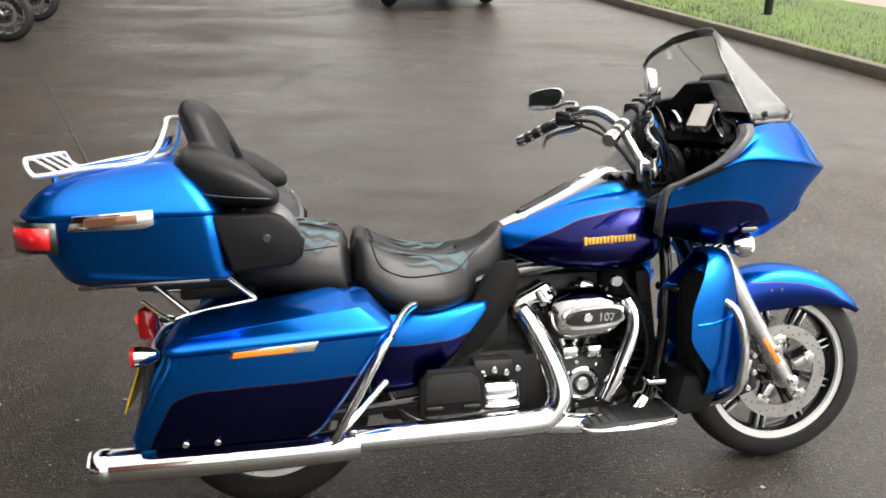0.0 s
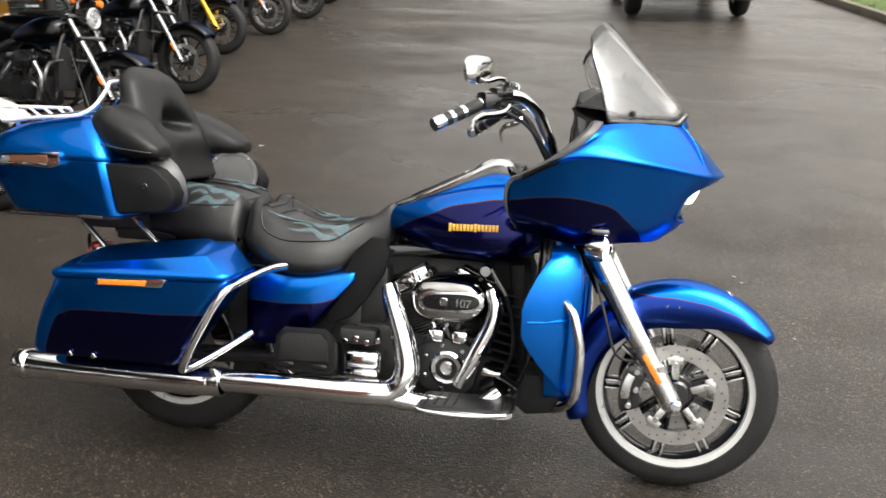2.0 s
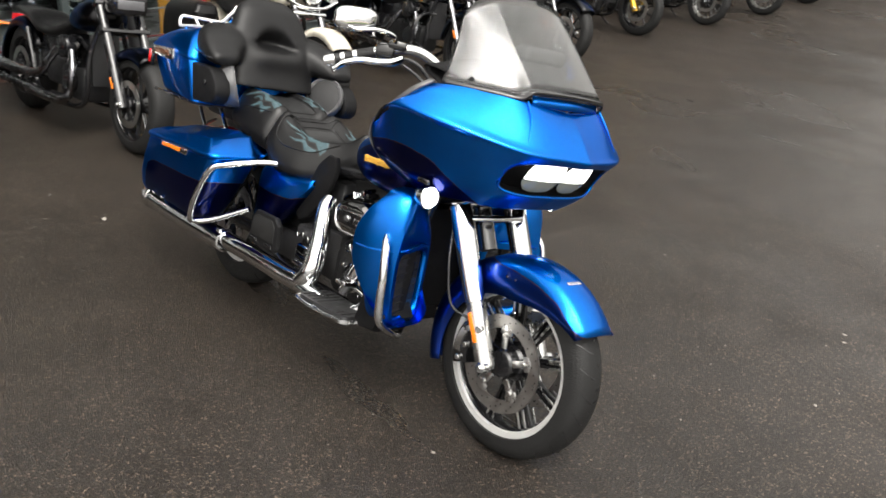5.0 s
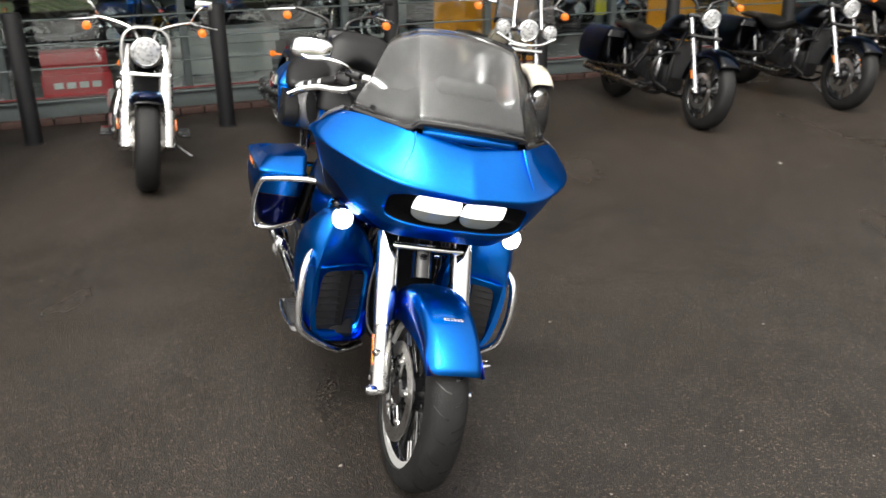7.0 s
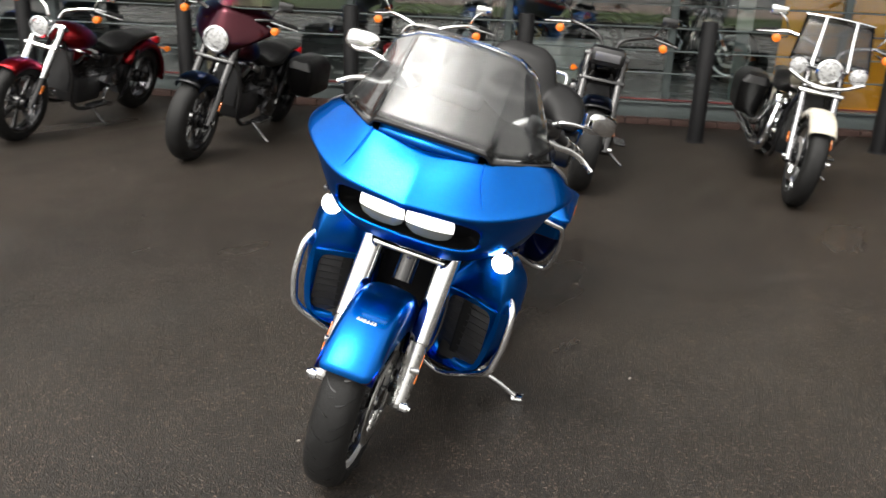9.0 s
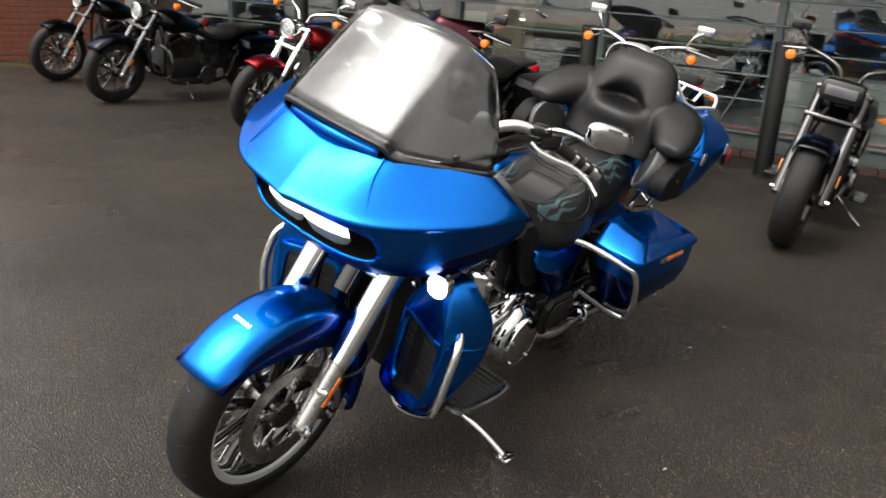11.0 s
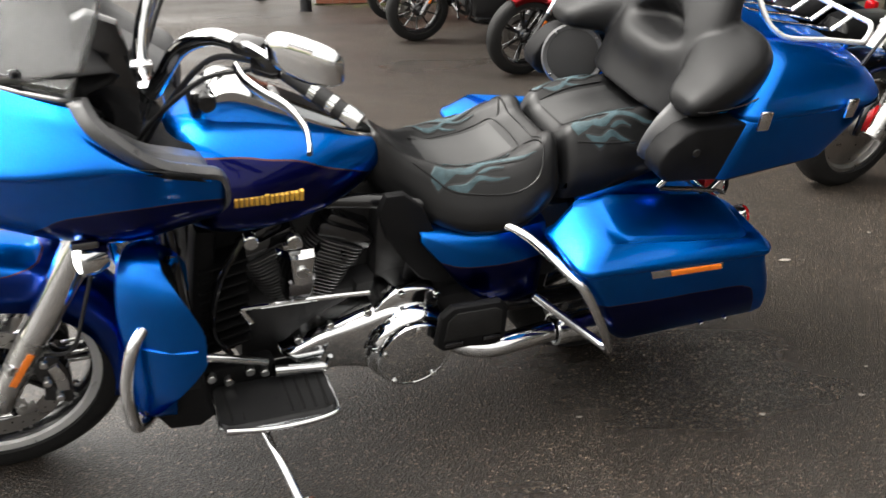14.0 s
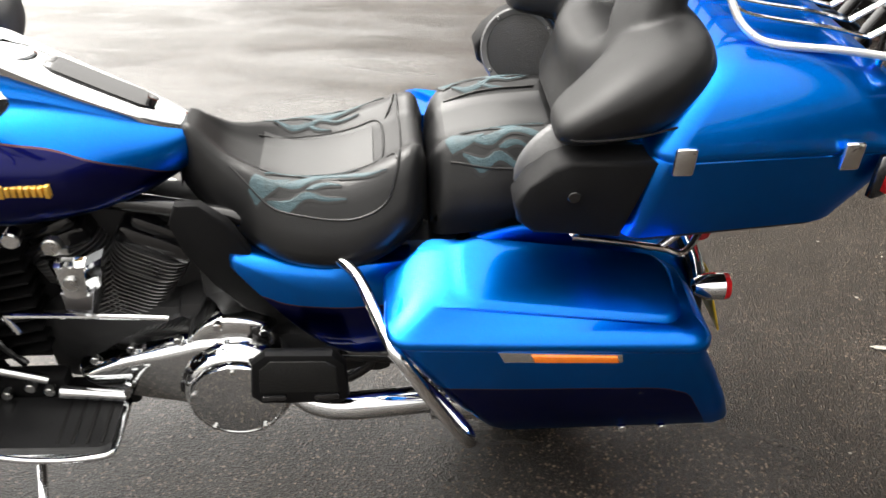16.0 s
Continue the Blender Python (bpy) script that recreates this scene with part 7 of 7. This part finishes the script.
def cruiser(m, label, paint, fork_mat, wheel_mat, engine_mat, head="round", tyre_w=0.13, rake=0.0, fairing_on=False, screen=False, bags="", solid_wheel=False, bars=0.0, fender_long=True, fender_paint_=None, slider_mat=None, tank_paint_=None, fork_r=0.026, spokes=9):
    ob = thing("motorcycle", m, label, "motorcycle", "motorcycles parked along the shop")
    Rw, wb = 0.32, 1.63
    rim_r = 0.232
    wf = wheel("front_wheel", (wb, 0, Rw), Rw, tyre_w, rim_r, ob, 0 if solid_wheel else spokes, wheel_mat, wheel_mat if solid_wheel else black_gloss, 1, 0.15, grooves=False, spoke_pairs=spokes < 8)
    wr = wheel("rear_wheel", (0, 0, Rw), Rw, 0.17, 0.205, ob, 0 if solid_wheel else spokes, wheel_mat, wheel_mat if solid_wheel else black_gloss, 1, 0.14, grooves=False, spoke_pairs=False)
    if solid_wheel:
        for h in (wf, wr):
            for sgn in (-1, 1):
                bm = B()
                lathe(bm, [(0.04, sgn * 0.05), (0.12, sgn * 0.055), (rim_r - 0.02, sgn * 0.035)], 40)
                part("wheel_disc", bm, wheel_mat, h, "solid bright wheel disc")
    top = Vector((wb - 0.36 - rake, 0, 0.92))
    for sgn in (-1, 1):
        y = sgn * (tyre_w / 2 + 0.045)
        bm = B()
        tube(bm, [(wb - 0.005, y, Rw - 0.03), (wb - 0.13 - rake * 0.35, y, Rw + 0.20)], fork_r * 1.25, 12, 3)
        part("fork_slider", bm, slider_mat or fork_mat, ob, "fork slider")
        bm = B()
        tube(bm, [(wb - 0.12 - rake * 0.35, y, Rw + 0.19), (top.x, y, top.z)], fork_r, 12, 3)
        part("fork_tube", bm, fork_mat, ob, "fork tube")
        bm = B()
        block(bm, (0, 0, 0), (0.075, 0.006, 0.02), 0.002)
        r = part("fork_reflector", bm, amber, ob, "amber reflector")
        r.matrix_local = pose(wb - 0.08, y + sgn * fork_r * 1.35, Rw + 0.12, 0, 58, 0)
        bm = B()
        disc(bm, (wb, y + sgn * 0.035, Rw), 0.018, 0.03, 14)
        part("axle_nut", bm, chrome, ob)
        # bars
        bm = B()
        tube(bm, [(top.x - 0.02, sgn * 0.05, 0.97), (top.x - 0.04, sgn * 0.10, 1.04 + bars), (top.x - 0.12, sgn * 0.30, 1.09 + bars), (top.x - 0.25, sgn * 0.43, 1.06 + bars)], 0.014, 10, 14)
        part("handlebar", bm, chrome if engine_mat is chrome else black_gloss, ob, "handlebar half")
        bm = B()
        tube(bm, [(top.x - 0.17, sgn * 0.36, 1.085 + bars), (top.x - 0.27, sgn * 0.45, 1.055 + bars)], 0.019, 10, 3)
        part("grip", bm, black_plastic, ob)
        bm = B()
        tube(bm, [(top.x - 0.10, sgn * 0.31, 1.085 + bars), (top.x - 0.15, sgn * 0.42, 1.065 + bars), (top.x - 0.20, sgn * 0.49, 1.05 + bars)], 0.007, 8, 6)
        part("lever", bm, chrome, ob, "hand lever")
        bm = B()
        tube(bm, [(top.x - 0.10, sgn * 0.30, 1.10 + bars), (top.x - 0.09, sgn * 0.34, 1.17 + bars), (top.x - 0.13, sgn * 0.38, 1.20 + bars)], 0.006, 8, 6)
        block(bm, (top.x - 0.15, sgn * 0.39, 1.215 + bars), (0.03, 0.12, 0.07), 0.014)
        part("mirror", bm, chrome if engine_mat is chrome else black_gloss, ob, "rear-view mirror")
        bm = B()
        tube(bm, [(top.x - 0.06, sgn * 0.30, 1.06 + bars), (top.x - 0.05, sgn * 0.36, 1.035 + bars)], 0.008, 8, 2)
        sg = part("front_signal", bm, black_gloss, ob)
        bm = B()
        lathe(bm, [(0.001, -0.03), (0.026, -0.025), (0.032, 0.0), (0.028, 0.02), (0.001, 0.026)], 16, (top.x - 0.04, sgn * 0.375, 1.035 + bars), Matrix.Rotation(radians(-90), 3, "Z"))
        part("signal_lens", bm, amber, sg, "amber signal lens")
    bm = B()
    for z in (0.74, 0.90):
        xx = wb - 0.36 * (z - Rw) / 0.6 - rake * (z - Rw) / 0.6
        block(bm, (xx, 0, z), (0.075, tyre_w + 0.17, 0.03), 0.010, Matrix.Rotation(radians(-30), 3, "Y"))
    part("fork_clamp", bm, black_gloss if engine_mat is not chrome else chrome, ob)
    # headlight
    hx = top.x + 0.14
    m9 = Matrix.Rotation(radians(-90), 3, "Z")
    if head == "rect":
        bm = B()
        block(bm, (hx - 0.02, 0, 0.92), (0.13, 0.25, 0.14), 0.04)
        hd = part("headlight", bm, black_gloss, ob, "wide rectangular headlight in a black shell")
        bm = B()
        block(bm, (hx + 0.042, 0, 0.92), (0.012, 0.18, 0.06), 0.005)
        part("headlight_glass", bm, material("dim_lamp_glass", (0.16, 0.16, 0.17), 0.15, 0.4), hd)
    else:
        bm = B()
        rr = 0.085 if head == "round" else 0.10
        lathe(bm, [(0.001, -0.15), (rr * 0.6, -0.13), (rr * 0.92, -0.06), (rr, 0.0), (rr * 0.98, 0.012)], 28, (hx, 0, 0.90), m9)
        hd = part("headlight", bm, black_gloss if paint is bk_black else chrome, ob, "round headlight")
        bm = B()
        lathe(bm, [(rr * 0.86, 0.006), (rr * 1.0, 0.006), (rr * 1.02, 0.018), (rr * 0.86, 0.024)], 28, (hx, 0, 0.90), m9, True)
        part("headlight_ring", bm, chrome, hd, "chrome ring")
        bm = B()
        lathe(bm, [(rr * 0.88, 0.012), (rr * 0.6, 0.017), (0.001, 0.019)], 28, (hx, 0, 0.90), m9)
        part("headlight_glass", bm, bright_lamp, hd, "bright headlight glass")
        if head == "shroud":
            bm = B()
            rows = [[Vector((x, y * s, z)) for y, z in oval(0, 0.90, 0.155, 0.165, 24, 3)] for x, s in ((hx - 0.02, 1.0), (hx - 0.05, 1.08), (hx - 0.16, 0.98))]
            skin(bm, rows, True)
            solid(part("fork_shroud", bm, bright_alu, ob, "bright metal fork shroud"), 0.008)
    if screen:
        bm = B()
        rows = [[Vector((hx - 0.03 - 0.10 * f - 0.5 * y * y, y * (1 - 0.16 * f), 0.93 + 0.31 * f)) for y in [-0.27 + 0.045 * i for i in range(13)]] for f in (0, 0.25, 0.5, 0.75, 1.0)]
        skin(bm, rows)
        o = solid(part("windshield", bm, dusk_glass, ob, "smoke-tinted touring windshield"), 0.004)
        o.visible_shadow = False
        for yy in (-0.12, 0.12):
            bm = B()
            tube(bm, [(hx - 0.02, yy, 0.92), (hx - 0.075, yy * 0.9, 1.09), (hx - 0.115, yy * 0.84, 1.235)], 0.011, 8, 6)
            part("windshield_strut", bm, chrome, ob, "chrome windshield strut")
        bm = B()
        tube(bm, [(hx - 0.165, -0.227, 1.235), (hx - 0.13, -0.12, 1.242), (hx - 0.128, 0, 1.244), (hx - 0.13, 0.12, 1.242), (hx - 0.165, 0.227, 1.235)], 0.008, 8, 12)
        part("windshield_trim", bm, chrome, ob)
        for sgn in (-1, 1):
            bm = B()
            lathe(bm, [(0.001, -0.07), (0.05, -0.05), (0.058, 0.0), (0.05, 0.012), (0.001, 0.02)], 22, (hx - 0.02, sgn * 0.20, 0.90), m9)
            part("spot_lamp", bm, bright_lamp, ob, "chrome spot lamp")
        bm = B()
        tube(bm, [(hx - 0.02, -0.25, 0.86), (hx + 0.01, -0.10, 0.80), (hx + 0.01, 0.10, 0.80), (hx - 0.02, 0.25, 0.86)], 0.014, 8, 12)
        part("lamp_bar", bm, chrome, ob, "chrome lamp bar")
    if fairing_on:
        bm = B()
        rows = [[Vector((hx + 0.02 - q * abs(t) ** 1.6 - 0.02 * k, hw * t, z)) for t in [-1 + 0.125 * i for i in range(17)]] for k, (z, hw, q) in enumerate(((0.84, 0.13, 0.06), (0.90, 0.22, 0.12), (0.97, 0.31, 0.22), (1.03, 0.34, 0.30), (1.09, 0.30, 0.31), (1.14, 0.20, 0.28)))]
        skin(bm, [crom(c, 16) for c in rows])
        solid(part("bar_fairing", bm, paint, ob, "rounded dark wine handlebar fairing"), 0.01)
    # tank, seat, fenders
    tk = [(0.72, 0.05, 0.78, 0.72), (0.82, 0.11, 0.84, 0.70), (0.96, 0.155, 0.90, 0.69), (1.08, 0.165, 0.915, 0.70), (1.18, 0.12, 0.90, 0.74), (1.22, 0.06, 0.87, 0.78)]
    bm = B()
    c1, c2 = crom([(a, b, c) for a, b, c, d in tk], 16), crom([(d, 0, 0) for a, b, c, d in tk], 16)
    skin(bm, [tank_row(p.x, p.y, p.z, q.x, 20) for p, q in zip(c1, c2)], True, True)
    part("fuel_tank", bm, tank_paint_ or paint, ob, "painted fuel tank", 60)
    bm = B()
    rows = []
    for x, w, z0, z1 in ((-0.18, 0.08, 0.70, 0.74), (-0.05, 0.11, 0.69, 0.76), (0.15, 0.13, 0.68, 0.755), (0.28, 0.15, 0.64, 0.76), (0.42, 0.16, 0.60, 0.70), (0.58, 0.13, 0.60, 0.69), (0.70, 0.08, 0.66, 0.74), (0.76, 0.05, 0.70, 0.75)):
        rows.append([Vector((x, w * math.cos(a), (z0 + z1) / 2 + (z1 - z0) / 2 * math.copysign(abs(math.sin(a)) ** 0.6, math.sin(a)))) for a in [2 * math.pi * k / 16 for k in range(16)]])
    skin(bm, [list(r) for r in zip(*[crom(c, 20) for c in zip(*rows)])], True, True)
    part("seat", bm, leather, ob, "black leather seat", 70)
    bm = B()
    fender(bm, wb, Rw, Rw + 0.035, tyre_w / 2 + 0.022, 42 if fender_long else 60, 170 if fender_long else 140, lambda f: 0.07, 20)
    solid(part("front_fender", bm, fender_paint_ or paint, ob, "painted front fender"), 0.005)
    bm = B()
    fender(bm, 0, Rw, Rw + 0.045, 0.115, 30, 190, lambda f: 0.08, 20)
    solid(part("rear_fender", bm, fender_paint_ or paint, ob, "painted rear fender"), 0.005)
    # engine
    bm = B()
    block(bm, (0.88, 0, 0.34), (0.36, 0.24, 0.24), 0.05)
    block(bm, (0.62, 0, 0.38), (0.28, 0.24, 0.20), 0.04)
    en = part("engine", bm, black_wrinkle, ob, "V-twin engine")
    for ang in (-23, 23):
        bm = B()
        block(bm, (0, 0, 0.10), (0.13, 0.13, 0.19), 0.01)
        cy = part("cylinder", bm, black_wrinkle if engine_mat is not chrome else dark_chrome, en, "finned cylinder")
        cy.matrix_local = pose(0.89 + 0.0006 * ang, 0, 0.41, 0, ang, 0)
        bm = B()
        block(bm, (0, 0, 0.225), (0.14, 0.19, 0.05), 0.016)
        part("rocker_cover", bm, engine_mat, cy)
        for i in range(9):
            bm = B()
            s = 0.168 if i < 7 else 0.182
            block(bm, (0, 0, 0.03 + 0.019 * i), (s, s + 0.03, 0.008), 0)
            part("fin", bm, dark_chrome, cy)
        bm = B()
        tube(bm, [(0.90, -0.13, 0.42), (0.90 + 0.004 * ang, -0.12, 0.62)], 0.012, 8, 2)
        part("pushrod_tube", bm, chrome, en)
    bm = B()
    plate(bm, oval(0.90, 0.58, 0.085, 0.075, 24, 2.4), -0.11, -0.20, 0.018)
    part("air_cleaner", bm, engine_mat, en, "round air cleaner")
    bm = B()
    plate(bm, [(p.x, p.z) for p in line], 0.10, 0.17, 0.018)
    part("primary_cover", bm, engine_mat if engine_mat is chrome else dark_chrome, en, "primary drive cover")
    bm = B()
    disc(bm, (0.667, 0.18, 0.275), 0.105, 0.03, 28)
    part("derby_cover", bm, engine_mat if engine_mat is chrome else dark_chrome, en, "round derby cover")
    bm = B()
    disc(bm, (0.92, -0.14, 0.35), 0.08, 0.04, 24)
    part("cam_cover", bm, engine_mat, en, "round cam cover")
    for k, pts in enumerate((((1.0, -0.17, 0.56), (1.08, -0.20, 0.42), (1.02, -0.21, 0.25), (0.80, -0.22, 0.22), (0.30, -0.23, 0.24), (-0.30, -0.24, 0.26)), ((0.80, -0.17, 0.56), (0.74, -0.21, 0.46), (0.62, -0.23, 0.36), (0.30, -0.24, 0.335), (-0.20, -0.25, 0.345)))):
        bm = B()
        tube(bm, pts, [0.026, 0.026, 0.028, 0.036, 0.042, 0.042], 14, 26)
        part("exhaust_pipe", bm, engine_mat if engine_mat is chrome else dark_chrome, ob, "long exhaust pipe")
    bm = B()
    for y in (-0.13, 0.13):
        tube(bm, [(1.20, y * 0.4, 0.82), (1.17, y, 0.55), (1.12, y, 0.24), (0.80, y, 0.18), (0.42, y, 0.22), (0.30, y, 0.42), (0.20, y, 0.62)], 0.018, 8, 24)
    part("chassis_tube", bm, black_gloss, ob)
    bm = B()
    block(bm, (0.50, 0, 0.56), (0.34, 0.18, 0.16), 0.03)
    block(bm, (0.40, 0, 0.40), (0.22, 0.20, 0.20), 0.03)
    part("battery_cover", bm, black_gloss, ob)
    bm = B()
    block(bm, (1.13, 0, 0.52), (0.03, 0.20, 0.34), 0.008, Matrix.Rotation(radians(-8), 3, "Y"))
    part("radiator", bm, black_wrinkle, ob)
    for sgn in (-1, 1):
        bm = B()
        block(bm, (0.98, sgn * 0.27, 0.27), (0.26, 0.09, 0.022), 0.009)
        part("floorboard", bm, black_gloss, ob, "rider floorboard")
        bm = B()
        tube(bm, [(1.18, sgn * 0.08, 0.58), (1.20, sgn * 0.25, 0.56), (1.21, sgn * 0.33, 0.46), (1.19, sgn * 0.30, 0.33), (1.15, sgn * 0.12, 0.24)], 0.015, 8, 20)
        if bags == "hard":
            part("engine_guard", bm, black_gloss, ob, "engine guard bar")
        else:
            bm.free()
        if bags:
            bm = B()
            lv = [(0.33, -0.30, 0.16, 0.17, 0.33, 0.03), (0.36, -0.31, 0.20, 0.165, 0.36, 0.035), (0.50, -0.26, 0.28, 0.16, 0.385, 0.035), (0.60, -0.22, 0.33, 0.16, 0.39, 0.04), (0.66, -0.18, 0.31, 0.17, 0.36, 0.04), (0.685, -0.14, 0.25, 0.19, 0.32, 0.03)]
            skin(bm, [[Vector((x, sgn * y, z)) for x, y in rounded(a, b, c, d, r)] for z, a, b, c, d, r in lv], True, True)
            part("saddlebag", bm, paint if bags == "hard" else leather, ob, "saddlebag")
        bm = B()
        tube(bm, [(-0.20, sgn * 0.10, 0.60), (-0.22, sgn * 0.17, 0.60)], 0.010, 8, 2)
        disc(bm, (-0.23, sgn * 0.18, 0.60), 0.028, 0.04, 14, Matrix.Rotation(radians(90), 3, "Z"))
        part("rear_signal", bm, amber, ob, "amber rear signal")
    bm = B()
    block(bm, (-0.30, 0, 0.64), (0.05, 0.09, 0.07), 0.018)
    part("tail_lamp", bm, red_lens, ob, "red tail lamp")
    bm = B()
    tube(bm, [(0.90, 0.14, 0.22), (0.92, 0.27, 0.12), (0.935, 0.335, 0.08)], 0.011, 8, 6)
    part("side_stand", bm, dark_chrome, ob, "side stand")
    return ob


def parked(fx, fy, yaw=16.0, lean=11.0):
    """The pose of a parked motorcycle whose front tyre stands at fx, fy."""
    return pose(fx - 1.63 * math.cos(radians(yaw)), fy - 1.63 * math.sin(radians(yaw)), 0, 0, 0, yaw) @ pose(0, 0, 0, -lean, 0, 0)


cruiser(parked(-1.72, 0.905, 19, 7), "silver motorcycle with a wide bright fork shroud and disc wheels", bk_black, satin, steel, chrome, "shroud", 0.16, solid_wheel=True, fork_r=0.047, fender_long=False)
cruiser(parked(-2.164, 2.155, 21, 9), "black motorcycle with a wide rectangular headlight", bk_black, black_gloss, black_gloss, black_gloss, "rect", 0.16, fender_long=False, fork_r=0.032)
cruiser(parked(-2.70, 3.53, 17, 9), "cream touring motorcycle with a dark windshield and leather bags", bk_cream, dark_chrome, chrome, chrome, "round", 0.13, screen=True, bags="leather", tank_paint_=bk_olive, fender_paint_=bk_cream, spokes=16)
blk = cruiser(parked(-3.36, 5.13, 15.5, 10), "black touring motorcycle with hard bags and a round headlight", bk_black, dark_chrome, black_gloss, black_gloss, "round", 0.14, bags="hard", spokes=10)
copy_thing(blk, parked(-4.10, 6.65, 15, 10))
cruiser(parked(-5.42, 8.62, 18, 8), "black motorcycle with a bright yellow fork", bk_black, bk_yellow, black_gloss, black_gloss, "round", 0.13, fender_long=False, tank_paint_=bk_black, bars=0.05)
dark2 = cruiser(parked(-5.95, 10.2, 17, 10), "plain black motorcycle with a pale spoked wheel", bk_black, dark_chrome, satin, dark_chrome, "round", 0.12, fender_long=False, spokes=14)
for fx, fy in ((-6.6, 11.9), (-7.6, 13.9), (-8.4, 15.8), (-9.3, 18.1), (-10.2, 20.2)):
    copy_thing(blk if fx in (-7.6, -9.3) else dark2, parked(fx, fy, 16, 10))
cruiser(parked(-1.13, -0.59, 17, 11), "dark wine motorcycle with a rounded handlebar fairing", bk_wine, black_gloss, black_gloss, satin, "big", 0.15, fairing_on=True, bags="leather", fork_r=0.032, fender_long=False, fender_paint_=bk_black)
cruiser(parked(-0.75, -2.1, 16, 11), "candy red motorcycle with chrome forks", bk_red, chrome, dark_chrome, chrome, "round", 0.12, rake=0.0, fender_long=False, bars=0.0, spokes=7, fork_r=0.030, slider_mat=black_gloss)
copy_thing(blk, parked(-0.08, -3.95, 14, 10))
copy_thing(dark2, parked(0.05, -5.55, 14, 10))
# two more behind the glass and two far across the yard
for q in (FRONT @ pose(-2.6, 0.9, 0.2, 0, 0, 60), FRONT @ pose(-2.4, -1.6, 0.2, 0, 0, 70), FRONT @ pose(-2.6, 4.6, 0.2, 0, 0, 60)):
    copy_thing(dark2, q @ pose(0, 0, 0, -8, 0, 0))
for fx, fy, yw in ((2.75, -14.2, 150), (1.6, -15.0, 150)):
    copy_thing(blk, parked(fx, fy, yw, 10))


# ---- the dark car at the far end of the yard ----
def car(m):
    ob = thing("car", m, "dark grey off-road car parked with its rear towards the shop row", "car")
    bk = material("dark_car_paint", (0.022, 0.025, 0.028), 0.22, 0.3, 0.9, 0.1, 3)
    bm = B()
    rows = []
    for x, z0, z1, w in ((0.02, 0.40, 0.96, 0.86), (0.10, 0.33, 1.02, 0.90), (0.9, 0.32, 1.04, 0.92), (2.6, 0.32, 1.04, 0.92), (3.5, 0.33, 1.00, 0.90), (4.25, 0.38, 0.92, 0.86), (4.45, 0.48, 0.82, 0.74)):
        rows.append([Vector((x, w * math.copysign(abs(math.cos(a)) ** 0.35, math.cos(a)), (z0 + z1) / 2 + (z1 - z0) / 2 * math.copysign(abs(math.sin(a)) ** 0.4, math.sin(a)))) for a in [2 * math.pi * k / 24 for k in range(24)]])
    skin(bm, [list(r) for r in zip(*[crom(c, 24) for c in zip(*rows)])], True, True)
    part("body", bm, bk, ob, "dark painted body", 50)
    bm = B()
    rows = []
    for z, x0, x1, w in ((1.02, 0.10, 3.25, 0.86), (1.30, 0.16, 2.95, 0.80), (1.60, 0.26, 2.60, 0.72), (1.72, 0.40, 2.45, 0.66)):
        rows.append([Vector((x, y, z)) for x, y in rounded(x0, x1, -w, w, 0.14)])
    skin(bm, rows, True, True)
    part("cabin", bm, bk, ob, "dark cabin", 50)
    bm = B()
    block(bm, (0.165, 0, 1.32), (0.02, 1.30, 0.36), 0.008, Matrix.Rotation(radians(11), 3, "Y"))
    part("rear_window", bm, black_gloss, ob, "dark rear window")
    for sgn in (-1, 1):
        bm = B()
        block(bm, (1.45, sgn * 0.80, 1.34), (2.3, 0.02, 0.32), 0.008, Matrix.Rotation(radians(11 * sgn), 3, "X"))
        part("side_window", bm, black_gloss, ob, "dark side window")
        bm = B()
        block(bm, (0.05, sgn * 0.76, 0.86), (0.10, 0.16, 0.24), 0.02)
        part("tail_lamp", bm, red_lens, ob, "red tail lamp")
        bm = B()
        block(bm, (2.55, sgn * 1.0, 1.05), (0.12, 0.16, 0.12), 0.03)
        part("door_mirror", bm, bk, ob)
    bm = B()
    block(bm, (-0.06, 0, 0.45), (0.22, 1.74, 0.24), 0.05)
    part("rear_bumper", bm, black_plastic, ob, "black rear bumper")
    bm = B()
    block(bm, (-0.175, 0, 0.50), (0.02, 1.50, 0.05), 0.006)
    part("bumper_step", bm, grey_plastic, ob)
    bm = B()
    tube(bm, [(-0.10, 0.12, 0.36), (-0.22, 0.12, 0.38), (-0.24, 0.12, 0.44)], 0.025, 10, 6)
    part("tow_hook", bm, black_gloss, ob)
    bm = B()
    block(bm, (0.8, 0, 0.42), (1.0, 1.0, 0.16), 0.04)
    part("underbody", bm, black_plastic, ob)
    for x in (0.80, 3.45):
        for sgn in (-1, 1):
            bm = B()
            disc(bm, (0, 0, 0), 0.20, 0.20, 24)
            w = part("wheel", bm, satin, ob, "alloy wheel")
            w.location = (x, sgn * 0.83, 0.37)
            bm = B()
            lathe(bm, torus_prof(0.37, 0.25, 0.16, 10), 40)
            part("tyre", bm, rubber, w, "black tyre")
    return ob


car(FRONT @ pose(8.36, 10.95, 0, 0, 0, 90))
